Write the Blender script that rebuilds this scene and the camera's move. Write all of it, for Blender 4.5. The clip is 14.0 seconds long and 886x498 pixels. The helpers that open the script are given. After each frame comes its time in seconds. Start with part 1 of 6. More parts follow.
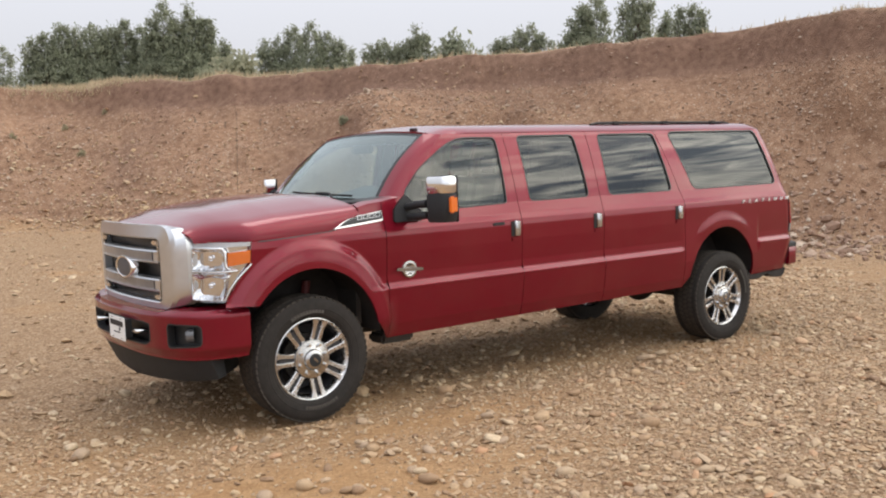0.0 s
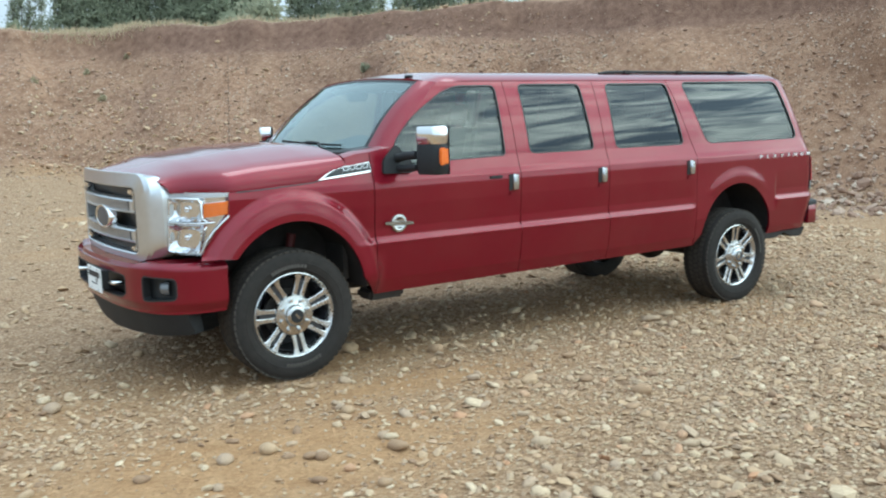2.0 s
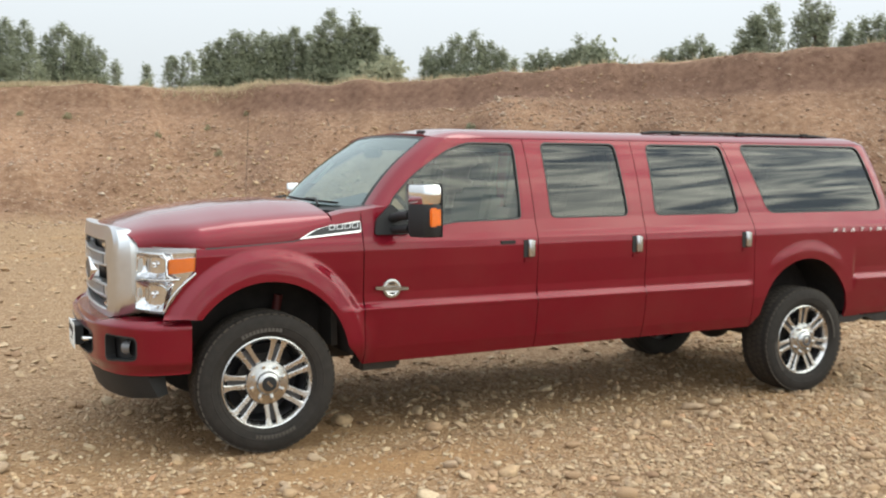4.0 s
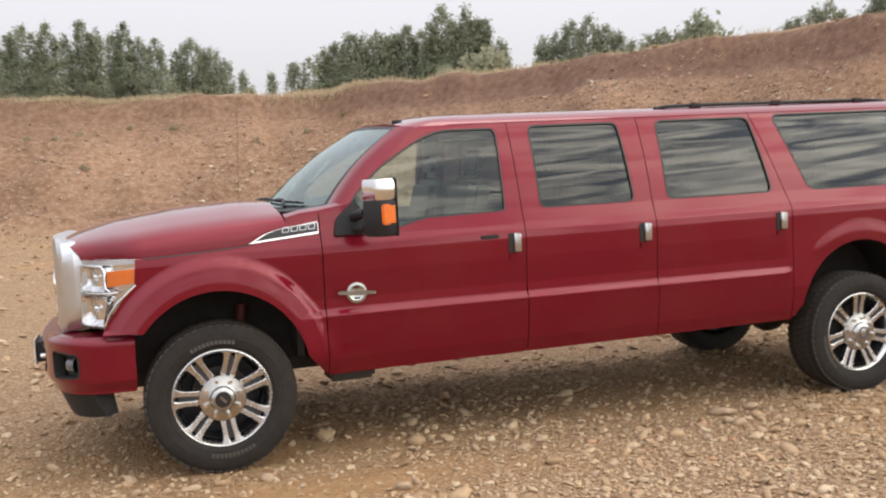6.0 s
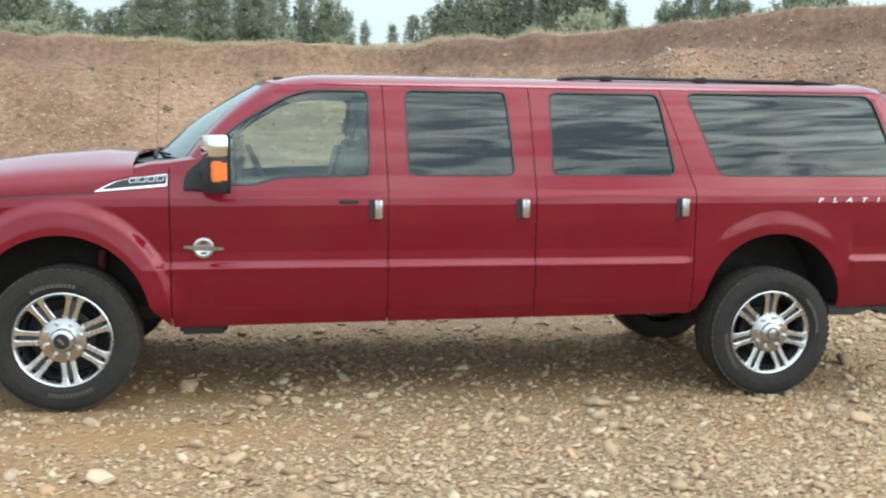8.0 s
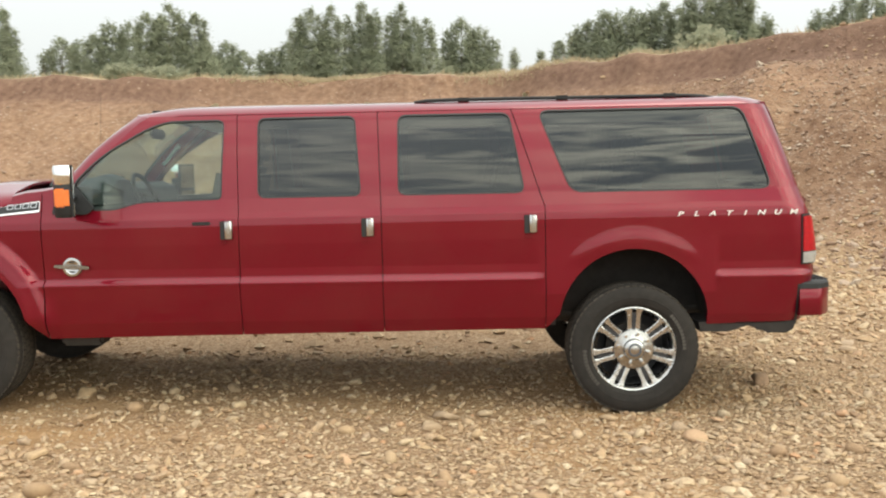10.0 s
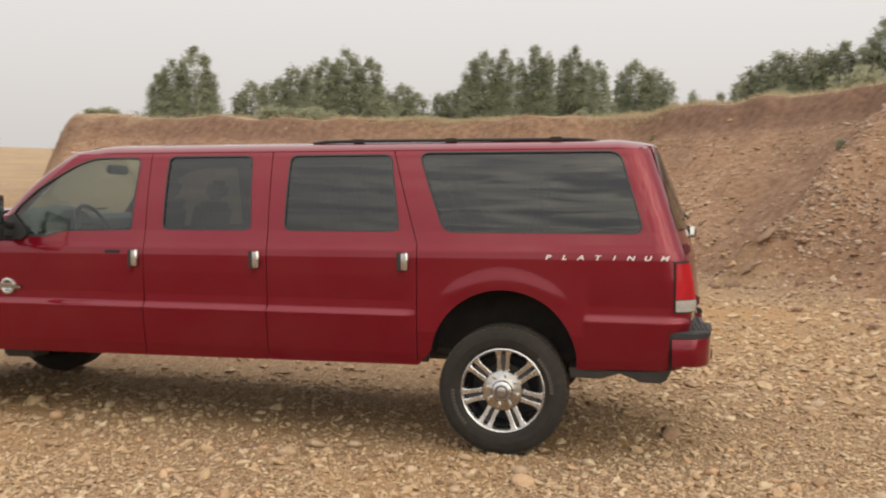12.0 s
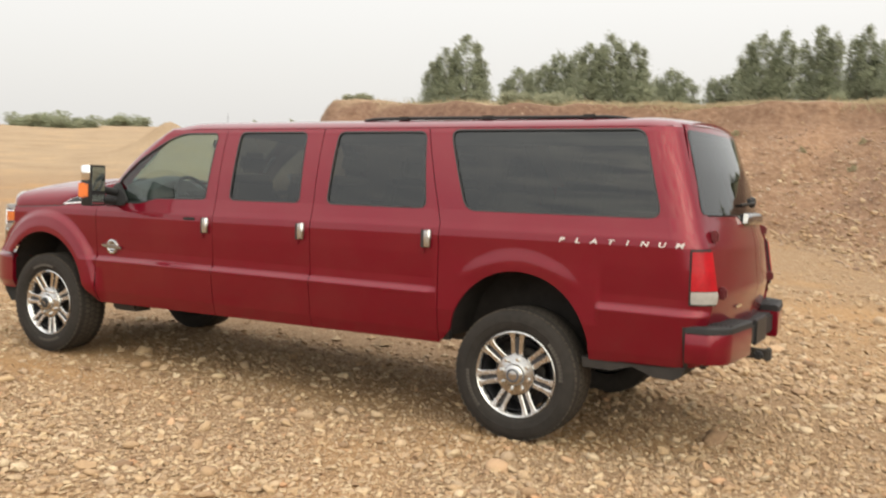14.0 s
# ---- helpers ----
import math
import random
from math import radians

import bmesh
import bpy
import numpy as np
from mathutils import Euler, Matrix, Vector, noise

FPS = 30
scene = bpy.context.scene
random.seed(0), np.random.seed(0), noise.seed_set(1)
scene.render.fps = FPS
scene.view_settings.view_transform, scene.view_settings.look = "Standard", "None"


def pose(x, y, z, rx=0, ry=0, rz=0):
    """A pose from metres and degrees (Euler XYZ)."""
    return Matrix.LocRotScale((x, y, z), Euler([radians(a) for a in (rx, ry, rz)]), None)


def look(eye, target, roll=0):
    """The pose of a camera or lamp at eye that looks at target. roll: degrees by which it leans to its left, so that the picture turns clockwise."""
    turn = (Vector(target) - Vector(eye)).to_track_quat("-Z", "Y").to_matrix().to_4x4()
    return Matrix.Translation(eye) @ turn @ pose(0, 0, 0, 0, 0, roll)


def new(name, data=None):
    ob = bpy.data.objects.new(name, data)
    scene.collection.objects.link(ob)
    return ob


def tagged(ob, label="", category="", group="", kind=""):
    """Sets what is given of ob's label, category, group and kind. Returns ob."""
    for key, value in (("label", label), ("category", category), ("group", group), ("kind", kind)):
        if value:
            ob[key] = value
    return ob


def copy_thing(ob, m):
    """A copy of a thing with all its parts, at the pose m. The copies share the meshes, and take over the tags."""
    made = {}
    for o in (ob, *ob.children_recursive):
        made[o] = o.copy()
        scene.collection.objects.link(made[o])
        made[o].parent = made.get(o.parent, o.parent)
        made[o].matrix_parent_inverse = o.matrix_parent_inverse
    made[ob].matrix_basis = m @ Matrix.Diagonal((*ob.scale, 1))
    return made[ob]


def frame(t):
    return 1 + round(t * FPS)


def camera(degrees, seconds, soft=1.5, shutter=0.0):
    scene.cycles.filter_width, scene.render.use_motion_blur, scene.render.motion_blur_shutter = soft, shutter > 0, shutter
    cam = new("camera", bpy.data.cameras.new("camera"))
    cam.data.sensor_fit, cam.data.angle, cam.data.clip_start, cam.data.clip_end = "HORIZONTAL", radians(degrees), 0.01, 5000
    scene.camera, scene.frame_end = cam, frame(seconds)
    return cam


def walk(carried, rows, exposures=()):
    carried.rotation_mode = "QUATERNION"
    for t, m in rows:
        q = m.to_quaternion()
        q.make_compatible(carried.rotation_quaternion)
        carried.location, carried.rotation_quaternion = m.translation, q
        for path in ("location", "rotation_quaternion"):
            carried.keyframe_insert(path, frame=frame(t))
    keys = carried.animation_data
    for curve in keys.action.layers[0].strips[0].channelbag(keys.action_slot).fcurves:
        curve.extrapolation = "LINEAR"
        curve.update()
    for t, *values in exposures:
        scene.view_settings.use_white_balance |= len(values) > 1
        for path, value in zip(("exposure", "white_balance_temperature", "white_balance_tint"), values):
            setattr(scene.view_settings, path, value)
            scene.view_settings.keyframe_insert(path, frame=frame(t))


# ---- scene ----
cam = camera(50.7, 14.0, soft=2.05, shutter=0.5)
PATH = [
    (0, (-2.988, -6.489, 1.406), (-1.79, -4.89, 1.319), -3.0),
    (0.5, (-2.975, -6.49, 1.403), (-1.784, -4.886, 1.309), -3.0),
    (1, (-2.915, -6.503, 1.399), (-1.796, -4.85, 1.279), -3.3),
    (1.5, (-2.814, -6.504, 1.388), (-1.657, -4.88, 1.24), -4.0),
    (2, (-2.59, -6.423, 1.405), (-1.455, -4.787, 1.215), -2.2),
    (2.5, (-2.284, -6.469, 1.382), (-1.163, -4.819, 1.246), -3.2),
    (3, (-2.03, -6.516, 1.412), (-1.079, -4.759, 1.306), -1.6),
    (3.5, (-1.823, -6.513, 1.407), (-0.827, -4.782, 1.308), -2.0),
    (3.7, (-1.709, -6.482, 1.395), (-0.75, -4.728, 1.316), -1.5),
    (5.8, (-0.523, -6.35, 1.373), (0.129, -4.46, 1.323), -1.1),
    (6, (-0.403, -6.353, 1.374), (0.218, -4.452, 1.315), -3.0),
    (6.5, (0.002, -6.441, 1.39), (0.497, -4.507, 1.282), -3.2),
    (7, (0.368, -6.439, 1.361), (0.874, -4.514, 1.164), -3.5),
    (7.5, (0.758, -6.462, 1.367), (1.187, -4.516, 1.201), -2.0),
    (8, (1.173, -6.61, 1.393), (1.537, -4.648, 1.25), 1.0),
    (8.5, (1.657, -6.649, 1.366), (1.959, -4.674, 1.277), 2.1),
    (8.7, (1.852, -6.705, 1.364), (2.169, -4.733, 1.266), 0.3),
    (10.8, (4.051, -7.113, 1.367), (3.9, -5.121, 1.282), 0.7),
    (11, (4.264, -7.102, 1.337), (4.105, -5.11, 1.255), 0.7),
    (11.5, (4.776, -7.058, 1.348), (4.581, -5.067, 1.341), 1.3),
    (12, (5.261, -7.031, 1.375), (4.853, -5.073, 1.367), 1.7),
    (12.5, (5.693, -6.895, 1.358), (5.202, -4.957, 1.291), 2.3),
    (13, (6.131, -6.827, 1.371), (5.528, -4.921, 1.332), 1.2),
    (13.5, (6.526, -6.665, 1.382), (5.72, -4.837, 1.275), 2.5),
    (14, (6.825, -6.411, 1.394), (5.862, -4.659, 1.33), 3.9),
]
# the phone camera's own brightness and white balance: seconds, stops, kelvin, tint
EXPOSURE = [(0, 0.10, 6200, 14), (1.0, 0.10, 6200, 12), (1.5, 0.28, 5300, -4), (2.0, 0.28, 5120, -4), (2.5, 0.34, 5050, -6), (3.0, 0.20, 6100, 11), (3.5, 0.27, 6100, 5), (6.0, 0.20, 6350, 15), (6.5, 0.37, 6200, 14), (7.0, 0.60, 5400, 0), (7.5, 0.70, 4880, -4), (8.0, 0.50, 5450, -1),
            (8.5, 0.48, 5650, 0), (11, 0.37, 6850, 10), (11.5, 0.09, 6850, 12), (12, 0.00, 6900, 13), (12.5, 0.28, 6800, 12), (13.5, 0.25, 6870, 12), (14, 0.32, 6800, 10)]
# the fitted path stands square on the gravel apron, which falls 5.5 degrees towards the vehicle
SLOPE = Matrix.Translation((0, -1, 0)) @ pose(0, 0, 0, -5.5) @ Matrix.Translation((0, 1, 0))
walk(cam, [(t, SLOPE @ look(eye, target, roll)) for t, eye, target, roll in PATH], EXPOSURE)

# ---- light ----
SUN_AZ, SUN_EL = radians(40), radians(66)
world = bpy.data.worlds.new("hazy_sky")
scene.world = world
world.use_nodes = True
wn, wl = world.node_tree.nodes, world.node_tree.links
wn.clear()
w_out, w_bg = wn.new("ShaderNodeOutputWorld"), wn.new("ShaderNodeBackground")
w_sky = wn.new("ShaderNodeTexSky")
w_sky.sky_type, w_sky.sun_disc = "NISHITA", False
w_sky.sun_elevation, w_sky.sun_rotation = SUN_EL, SUN_AZ
w_sky.air_density, w_sky.dust_density = 1.0, 4.0
w_co = wn.new("ShaderNodeTexCoord")
w_map = wn.new("ShaderNodeMapping")
w_map.inputs["Scale"].default_value = (3.6, 3.6, 11.0)
w_noise = wn.new("ShaderNodeTexNoise")
w_noise.inputs["Scale"].default_value, w_noise.inputs["Detail"].default_value = 2.2, 6.0
w_noise.inputs["Distortion"].default_value = 1.2
w_ramp = wn.new("ShaderNodeValToRGB")
w_ramp.color_ramp.elements[0].position, w_ramp.color_ramp.elements[0].color = 0.40, (5.0, 5.6, 6.0, 1)
w_ramp.color_ramp.elements[1].position, w_ramp.color_ramp.elements[1].color = 0.64, (30.0, 28.4, 23.0, 1)
# smooth haze in front, broken streaky cloud behind the walk
w_sep = wn.new("ShaderNodeSeparateXYZ")
w_rng = wn.new("ShaderNodeMapRange")
w_rng.inputs["From Min"].default_value, w_rng.inputs["From Max"].default_value = 0.15, -0.35
w_haze = wn.new("ShaderNodeMix")
w_haze.data_type = "RGBA"
w_haze.inputs["A"].default_value = (6.85, 6.9, 6.9, 1)
w_mix = wn.new("ShaderNodeMix")
w_mix.data_type, w_mix.inputs["Factor"].default_value = "RGBA", 0.9
wl.new(w_co.outputs["Generated"], w_map.inputs["Vector"])
wl.new(w_map.outputs["Vector"], w_noise.inputs["Vector"])
wl.new(w_noise.outputs["Fac"], w_ramp.inputs["Fac"])
wl.new(w_co.outputs["Generated"], w_sep.inputs["Vector"])
wl.new(w_sep.outputs["Y"], w_rng.inputs["Value"])
wl.new(w_rng.outputs["Result"], w_haze.inputs["Factor"])
# the cloud is thinner, and brighter, towards the tail of the vehicle
w_side = wn.new("ShaderNodeMapRange")
w_side.inputs["From Min"].default_value, w_side.inputs["From Max"].default_value = -0.35, 0.75
w_side.inputs["To Min"].default_value, w_side.inputs["To Max"].default_value = 0.74, 1.02
wl.new(w_sep.outputs["X"], w_side.inputs["Value"])
w_thin = wn.new("ShaderNodeVectorMath")
w_thin.operation = "SCALE"
w_even = wn.new("ShaderNodeMix")
w_even.data_type = "RGBA"
w_even.inputs["A"].default_value = (12.4, 12.6, 12.7, 1)
w_broken = wn.new("ShaderNodeMapRange")
w_broken.inputs["From Min"].default_value, w_broken.inputs["From Max"].default_value = -0.5, 0.5
w_broken.inputs["To Min"].default_value, w_broken.inputs["To Max"].default_value = 0.08, 0.9
wl.new(w_sep.outputs["X"], w_broken.inputs["Value"])
wl.new(w_broken.outputs["Result"], w_even.inputs["Factor"])
wl.new(w_ramp.outputs["Color"], w_even.inputs["B"])
wl.new(w_even.outputs["Result"], w_thin.inputs[0])
w_bright = wn.new("ShaderNodeMapRange")
w_bright.inputs["From Min"].default_value, w_bright.inputs["From Max"].default_value = 0.42, 0.80
w_bright.inputs["To Min"].default_value = 1.0
w_lift = wn.new("ShaderNodeMapRange")
w_lift.inputs["From Min"].default_value, w_lift.inputs["From Max"].default_value = 0.12, 0.34
w_lift.inputs["To Min"].default_value, w_lift.inputs["To Max"].default_value = 0.95, 1.62
wl.new(w_sep.outputs["Z"], w_lift.inputs["Value"])
wl.new(w_lift.outputs["Result"], w_bright.inputs["To Max"])
wl.new(w_sep.outputs["X"], w_bright.inputs["Value"])
w_gain = wn.new("ShaderNodeMath")
w_gain.operation = "MULTIPLY"
wl.new(w_side.outputs["Result"], w_gain.inputs[0])
wl.new(w_bright.outputs["Result"], w_gain.inputs[1])
wl.new(w_gain.outputs[0], w_thin.inputs["Scale"])
wl.new(w_thin.outputs["Vector"], w_haze.inputs["B"])
wl.new(w_sky.outputs["Color"], w_mix.inputs["A"])
wl.new(w_haze.outputs["Result"], w_mix.inputs["B"])
# an overcast sky is about three times as bright overhead as at the horizon
w_up = wn.new("ShaderNodeMapRange")
w_up.inputs["To Min"].default_value, w_up.inputs["To Max"].default_value = 0.90, 2.0
wl.new(w_sep.outputs["Z"], w_up.inputs["Value"])
w_mul = wn.new("ShaderNodeVectorMath")
w_mul.operation = "SCALE"
wl.new(w_mix.outputs["Result"], w_mul.inputs[0])
wl.new(w_up.outputs["Result"], w_mul.inputs["Scale"])
wl.new(w_mul.outputs["Vector"], w_bg.inputs["Color"])
w_bg.inputs["Strength"].default_value = 0.110
wl.new(w_bg.outputs["Background"], w_out.inputs["Surface"])

sun = new("sun", bpy.data.lights.new("sun", "SUN"))
sun.data.energy, sun.data.angle, sun.data.color = 0.5, radians(25), (1.0, 0.93, 0.82)
sun.matrix_world = look((0, 0, 30), Vector((0, 0, 30)) - Vector((math.sin(SUN_AZ) * math.cos(SUN_EL), math.cos(SUN_AZ) * math.cos(SUN_EL), math.sin(SUN_EL))))


# ---- materials ----
def material(name):
    m = bpy.data.materials.new(name)
    m.use_nodes = True
    return m, m.node_tree.nodes, m.node_tree.links, m.node_tree.nodes["Principled BSDF"]


def ramp_node(nodes, stops):
    r = nodes.new("ShaderNodeValToRGB")
    els = r.color_ramp.elements
    while len(els) < len(stops):
        els.new(0.5)
    for e, (p, c) in zip(els, stops):
        e.position, e.color = p, (*c, 1)
    return r


def noise_node(nodes, links, scale, detail=4.0, coord="Object", rough=0.55):
    tc, n = nodes.new("ShaderNodeTexCoord"), nodes.new("ShaderNodeTexNoise")
    n.inputs["Scale"].default_value, n.inputs["Detail"].default_value, n.inputs["Roughness"].default_value = scale, detail, rough
    links.new(tc.outputs[coord], n.inputs["Vector"])
    return n


def simple(name, colour, rough=0.5, metal=0.0, vary=0.12, scale=30.0, bump=0.0, coat=0.0, spec=0.5):
    """A material with its colour and gloss broken up at two scales."""
    m, n, l, b = material(name)
    big, small = noise_node(n, l, scale * 0.12), noise_node(n, l, scale)
    add = n.new("ShaderNodeMath")
    add.operation = "ADD"
    l.new(big.outputs["Fac"], add.inputs[0])
    l.new(small.outputs["Fac"], add.inputs[1])
    r = ramp_node(n, [(0.3, tuple(c * (1 - vary) for c in colour)), (0.7, tuple(min(1, c * (1 + vary)) for c in colour))])
    half = n.new("ShaderNodeMath")
    half.operation = "MULTIPLY"
    half.inputs[1].default_value = 0.5
    l.new(add.outputs[0], half.inputs[0])
    l.new(half.outputs[0], r.inputs["Fac"])
    l.new(r.outputs["Color"], b.inputs["Base Color"])
    rr = n.new("ShaderNodeMapRange")
    rr.inputs["To Min"].default_value, rr.inputs["To Max"].default_value = max(0.02, rough * 0.8), min(1, rough * 1.2)
    l.new(half.outputs[0], rr.inputs["Value"])
    l.new(rr.outputs["Result"], b.inputs["Roughness"])
    b.inputs["Metallic"].default_value = metal
    b.inputs["Coat Weight"].default_value = coat
    b.inputs["Specular IOR Level"].default_value = spec
    if bump:
        bp = n.new("ShaderNodeBump")
        bp.inputs["Strength"].default_value, bp.inputs["Distance"].default_value = bump, 0.01
        l.new(small.outputs["Fac"], bp.inputs["Height"])
        l.new(bp.outputs["Normal"], b.inputs["Normal"])
    return m


def paint_material():
    m, n, l, b = material("ruby_paint")
    flake = noise_node(n, l, 900.0, 1.0)
    dust = noise_node(n, l, 2.6, 6.0)
    r = ramp_node(n, [(0.35, (0.146, 0.0020, 0.0114)), (0.65, (0.185, 0.0028, 0.0150))])
    l.new(flake.outputs["Fac"], r.inputs["Fac"])
    d = n.new("ShaderNodeMix")
    d.data_type = "RGBA"
    d.inputs["B"].default_value = (0.34, 0.17, 0.12, 1)
    dr = n.new("ShaderNodeMapRange")
    dr.inputs["From Min"].default_value, dr.inputs["From Max"].default_value = 0.42, 0.85
    dr.inputs["To Max"].default_value = 0.05
    l.new(dust.outputs["Fac"], dr.inputs["Value"])
    l.new(dr.outputs["Result"], d.inputs["Factor"])
    l.new(r.outputs["Color"], d.inputs["A"])
    l.new(d.outputs["Result"], b.inputs["Base Color"])
    b.inputs["Metallic"].default_value, b.inputs["Roughness"].default_value = 0.40, 0.34
    b.inputs["Specular IOR Level"].default_value = 0.08
    b.inputs["Coat Weight"].default_value, b.inputs["Coat Roughness"].default_value = 1.0, 0.085
    b.inputs["Coat IOR"].default_value = 1.42
    wave = noise_node(n, l, 5.0, 1.0)
    bp = n.new("ShaderNodeBump")
    bp.inputs["Strength"].default_value, bp.inputs["Distance"].default_value = 0.03, 0.004
    l.new(wave.outputs["Fac"], bp.inputs["Height"])
    l.new(bp.outputs["Normal"], b.inputs["Coat Normal"])
    return m


def glass_material(name, tint, rough=0.0, boost=1.5, sheen=(0.95, 0.97, 0.97)):
    m, n, l, b = material(name)
    n.remove(b)
    out = n["Material Output"]
    tr, gl, fr, mx = n.new("ShaderNodeBsdfTransparent"), n.new("ShaderNodeBsdfGlossy"), n.new("ShaderNodeLayerWeight"), n.new("ShaderNodeMixShader")
    tr.inputs["Color"].default_value = (*tint, 1)
    gl.inputs["Roughness"].default_value = rough
    gl.inputs["Color"].default_value = (*sheen, 1)
    lw_pow, lw_mix = n.new("ShaderNodeMath"), n.new("ShaderNodeMapRange")
    lw_pow.operation, lw_pow.inputs[1].default_value = "POWER", 5.0
    fr.inputs["Blend"].default_value = 0.5
    lw_mix.inputs["To Min"].default_value, lw_mix.inputs["To Max"].default_value = ((boost - 1) / (boost + 1)) ** 2, 1.0
    l.new(fr.outputs["Facing"], lw_pow.inputs[0])
    l.new(lw_pow.outputs[0], lw_mix.inputs["Value"])
    wave = noise_node(n, l, 3.0, 1.0)
    bp = n.new("ShaderNodeBump")
    bp.inputs["Strength"].default_value, bp.inputs["Distance"].default_value = 0.05, 0.006
    l.new(wave.outputs["Fac"], bp.inputs["Height"])
    l.new(bp.outputs["Normal"], gl.inputs["Normal"])
    l.new(lw_mix.outputs["Result"], mx.inputs["Fac"])
    l.new(tr.outputs["BSDF"], mx.inputs[1])
    l.new(gl.outputs["BSDF"], mx.inputs[2])
    l.new(mx.outputs["Shader"], out.inputs["Surface"])
    return m


def stone_material(name, stops, island=True):
    m, n, l, b = material(name)
    geo = n.new("ShaderNodeNewGeometry") if island else n.new("ShaderNodeObjectInfo")
    r = ramp_node(n, stops)
    l.new(geo.outputs["Random Per Island" if island else "Random"], r.inputs["Fac"])
    g = noise_node(n, l, 45.0, 5.0)
    mx = n.new("ShaderNodeMix")
    mx.data_type, mx.blend_type = "RGBA", "MULTIPLY"
    mx.inputs["Factor"].default_value = 0.55
    gr = ramp_node(n, [(0.3, (0.68, 0.65, 0.62)), (0.65, (1.08, 1.08, 1.08))])
    l.new(g.outputs["Fac"], gr.inputs["Fac"])
    l.new(r.outputs["Color"], mx.inputs["A"])
    l.new(gr.outputs["Color"], mx.inputs["B"])
    l.new(mx.outputs["Result"], b.inputs["Base Color"])
    b.inputs["Roughness"].default_value = 0.85
    bp = n.new("ShaderNodeBump")
    bp.inputs["Strength"].default_value, bp.inputs["Distance"].default_value = 0.5, 0.006
    l.new(g.outputs["Fac"], bp.inputs["Height"])
    l.new(bp.outputs["Normal"], b.inputs["Normal"])
    return m


def ground_material():
    m, n, l, b = material("gravel_and_red_earth")
    at = n.new("ShaderNodeVertexColor")
    at.layer_name = "soil"
    sp = n.new("ShaderNodeSeparateColor")
    l.new(at.outputs["Color"], sp.inputs["Color"])
    fine, mid, big = noise_node(n, l, 38.0, 6.0, rough=0.7), noise_node(n, l, 5.5, 6.0, rough=0.6), noise_node(n, l, 0.33, 5.0)
    peb = n.new("ShaderNodeTexVoronoi")
    peb.inputs["Scale"].default_value = 26.0
    tc = n.new("ShaderNodeTexCoord")
    l.new(tc.outputs["Object"], peb.inputs["Vector"])

    def mix(fac, a, bb, blend="MIX"):
        x = n.new("ShaderNodeMix")
        x.data_type, x.blend_type = "RGBA", blend
        for key, v in (("Factor", fac), ("A", a), ("B", bb)):
            if isinstance(v, (int, float)):
                x.inputs[key].default_value = v
            else:
                l.new(v, x.inputs[key])
        return x.outputs["Result"]

    def ramp(src, stops):
        r = ramp_node(n, stops)
        l.new(src, r.inputs["Fac"])
        return r.outputs["Color"]

    gravel = ramp(fine.outputs["Fac"], [(0.28, (0.268, 0.170, 0.098)), (0.5, (0.410, 0.278, 0.170)), (0.74, (0.510, 0.370, 0.245))])
    pebbles = ramp(peb.outputs["Color"], [(0.1, (0.275, 0.180, 0.110)), (0.5, (0.398, 0.284, 0.180)), (0.9, (0.505, 0.396, 0.280))])
    gravel = mix(0.5, gravel, pebbles)
    grit_tex = n.new("ShaderNodeTexVoronoi")
    grit_tex.inputs["Scale"].default_value = 48.0
    l.new(tc.outputs["Object"], grit_tex.inputs["Vector"])
    grit_tone = ramp(grit_tex.outputs["Color"], [(0.05, (0.66, 0.60, 0.55)), (0.5, (1.0, 0.99, 0.97)), (0.95, (1.36, 1.36, 1.36))])
    grit_gap = ramp(grit_tex.outputs["Distance"], [(0.30, (1.0, 1.0, 1.0)), (0.62, (0.62, 0.57, 0.52))])
    gravel = mix(0.85, gravel, grit_tone, "MULTIPLY")
    gravel = mix(0.8, gravel, grit_gap, "MULTIPLY")
    dirt = ramp(mid.outputs["Fac"], [(0.3, (0.360, 0.208, 0.098)), (0.7, (0.460, 0.290, 0.150))])
    patch = n.new("ShaderNodeMapRange")
    patch.inputs["From Min"].default_value, patch.inputs["From Max"].default_value = 0.55, 0.72
    l.new(big.outputs["Fac"], patch.inputs["Value"])
    worn = n.new("ShaderNodeMath")
    worn.operation, worn.use_clamp = "MAXIMUM", True
    l.new(patch.outputs["Result"], worn.inputs[0])
    l.new(at.outputs["Alpha"], worn.inputs[1])
    dirt = mix(0.4, dirt, grit_tone, "MULTIPLY")
    floor = mix(worn.outputs[0], gravel, dirt)
    red = ramp(mid.outputs["Fac"], [(0.28, (0.192, 0.111, 0.069)), (0.5, (0.284, 0.178, 0.116)), (0.72, (0.380, 0.262, 0.180))])
    redfine = ramp(fine.outputs["Fac"], [(0.3, (0.70, 0.66, 0.63)), (0.7, (1.22, 1.19, 1.15))])
    red = mix(0.75, red, redfine, "MULTIPLY")
    drift = noise_node(n, l, 0.24, 4.0, rough=0.6)
    red = mix(0.9, red, ramp(drift.outputs["Fac"], [(0.36, (0.70, 0.66, 0.64)), (0.50, (1.0, 0.99, 0.98)), (0.64, (1.16, 1.15, 1.14))]), "MULTIPLY")
    scree = n.new("ShaderNodeTexVoronoi")
    scree.inputs["Scale"].default_value = 13.0
    l.new(tc.outputs["Object"], scree.inputs["Vector"])
    cells = n.new("ShaderNodeSeparateColor")
    l.new(scree.outputs["Color"], cells.inputs["Color"])
    chip, core = n.new("ShaderNodeMapRange"), n.new("ShaderNodeMapRange")
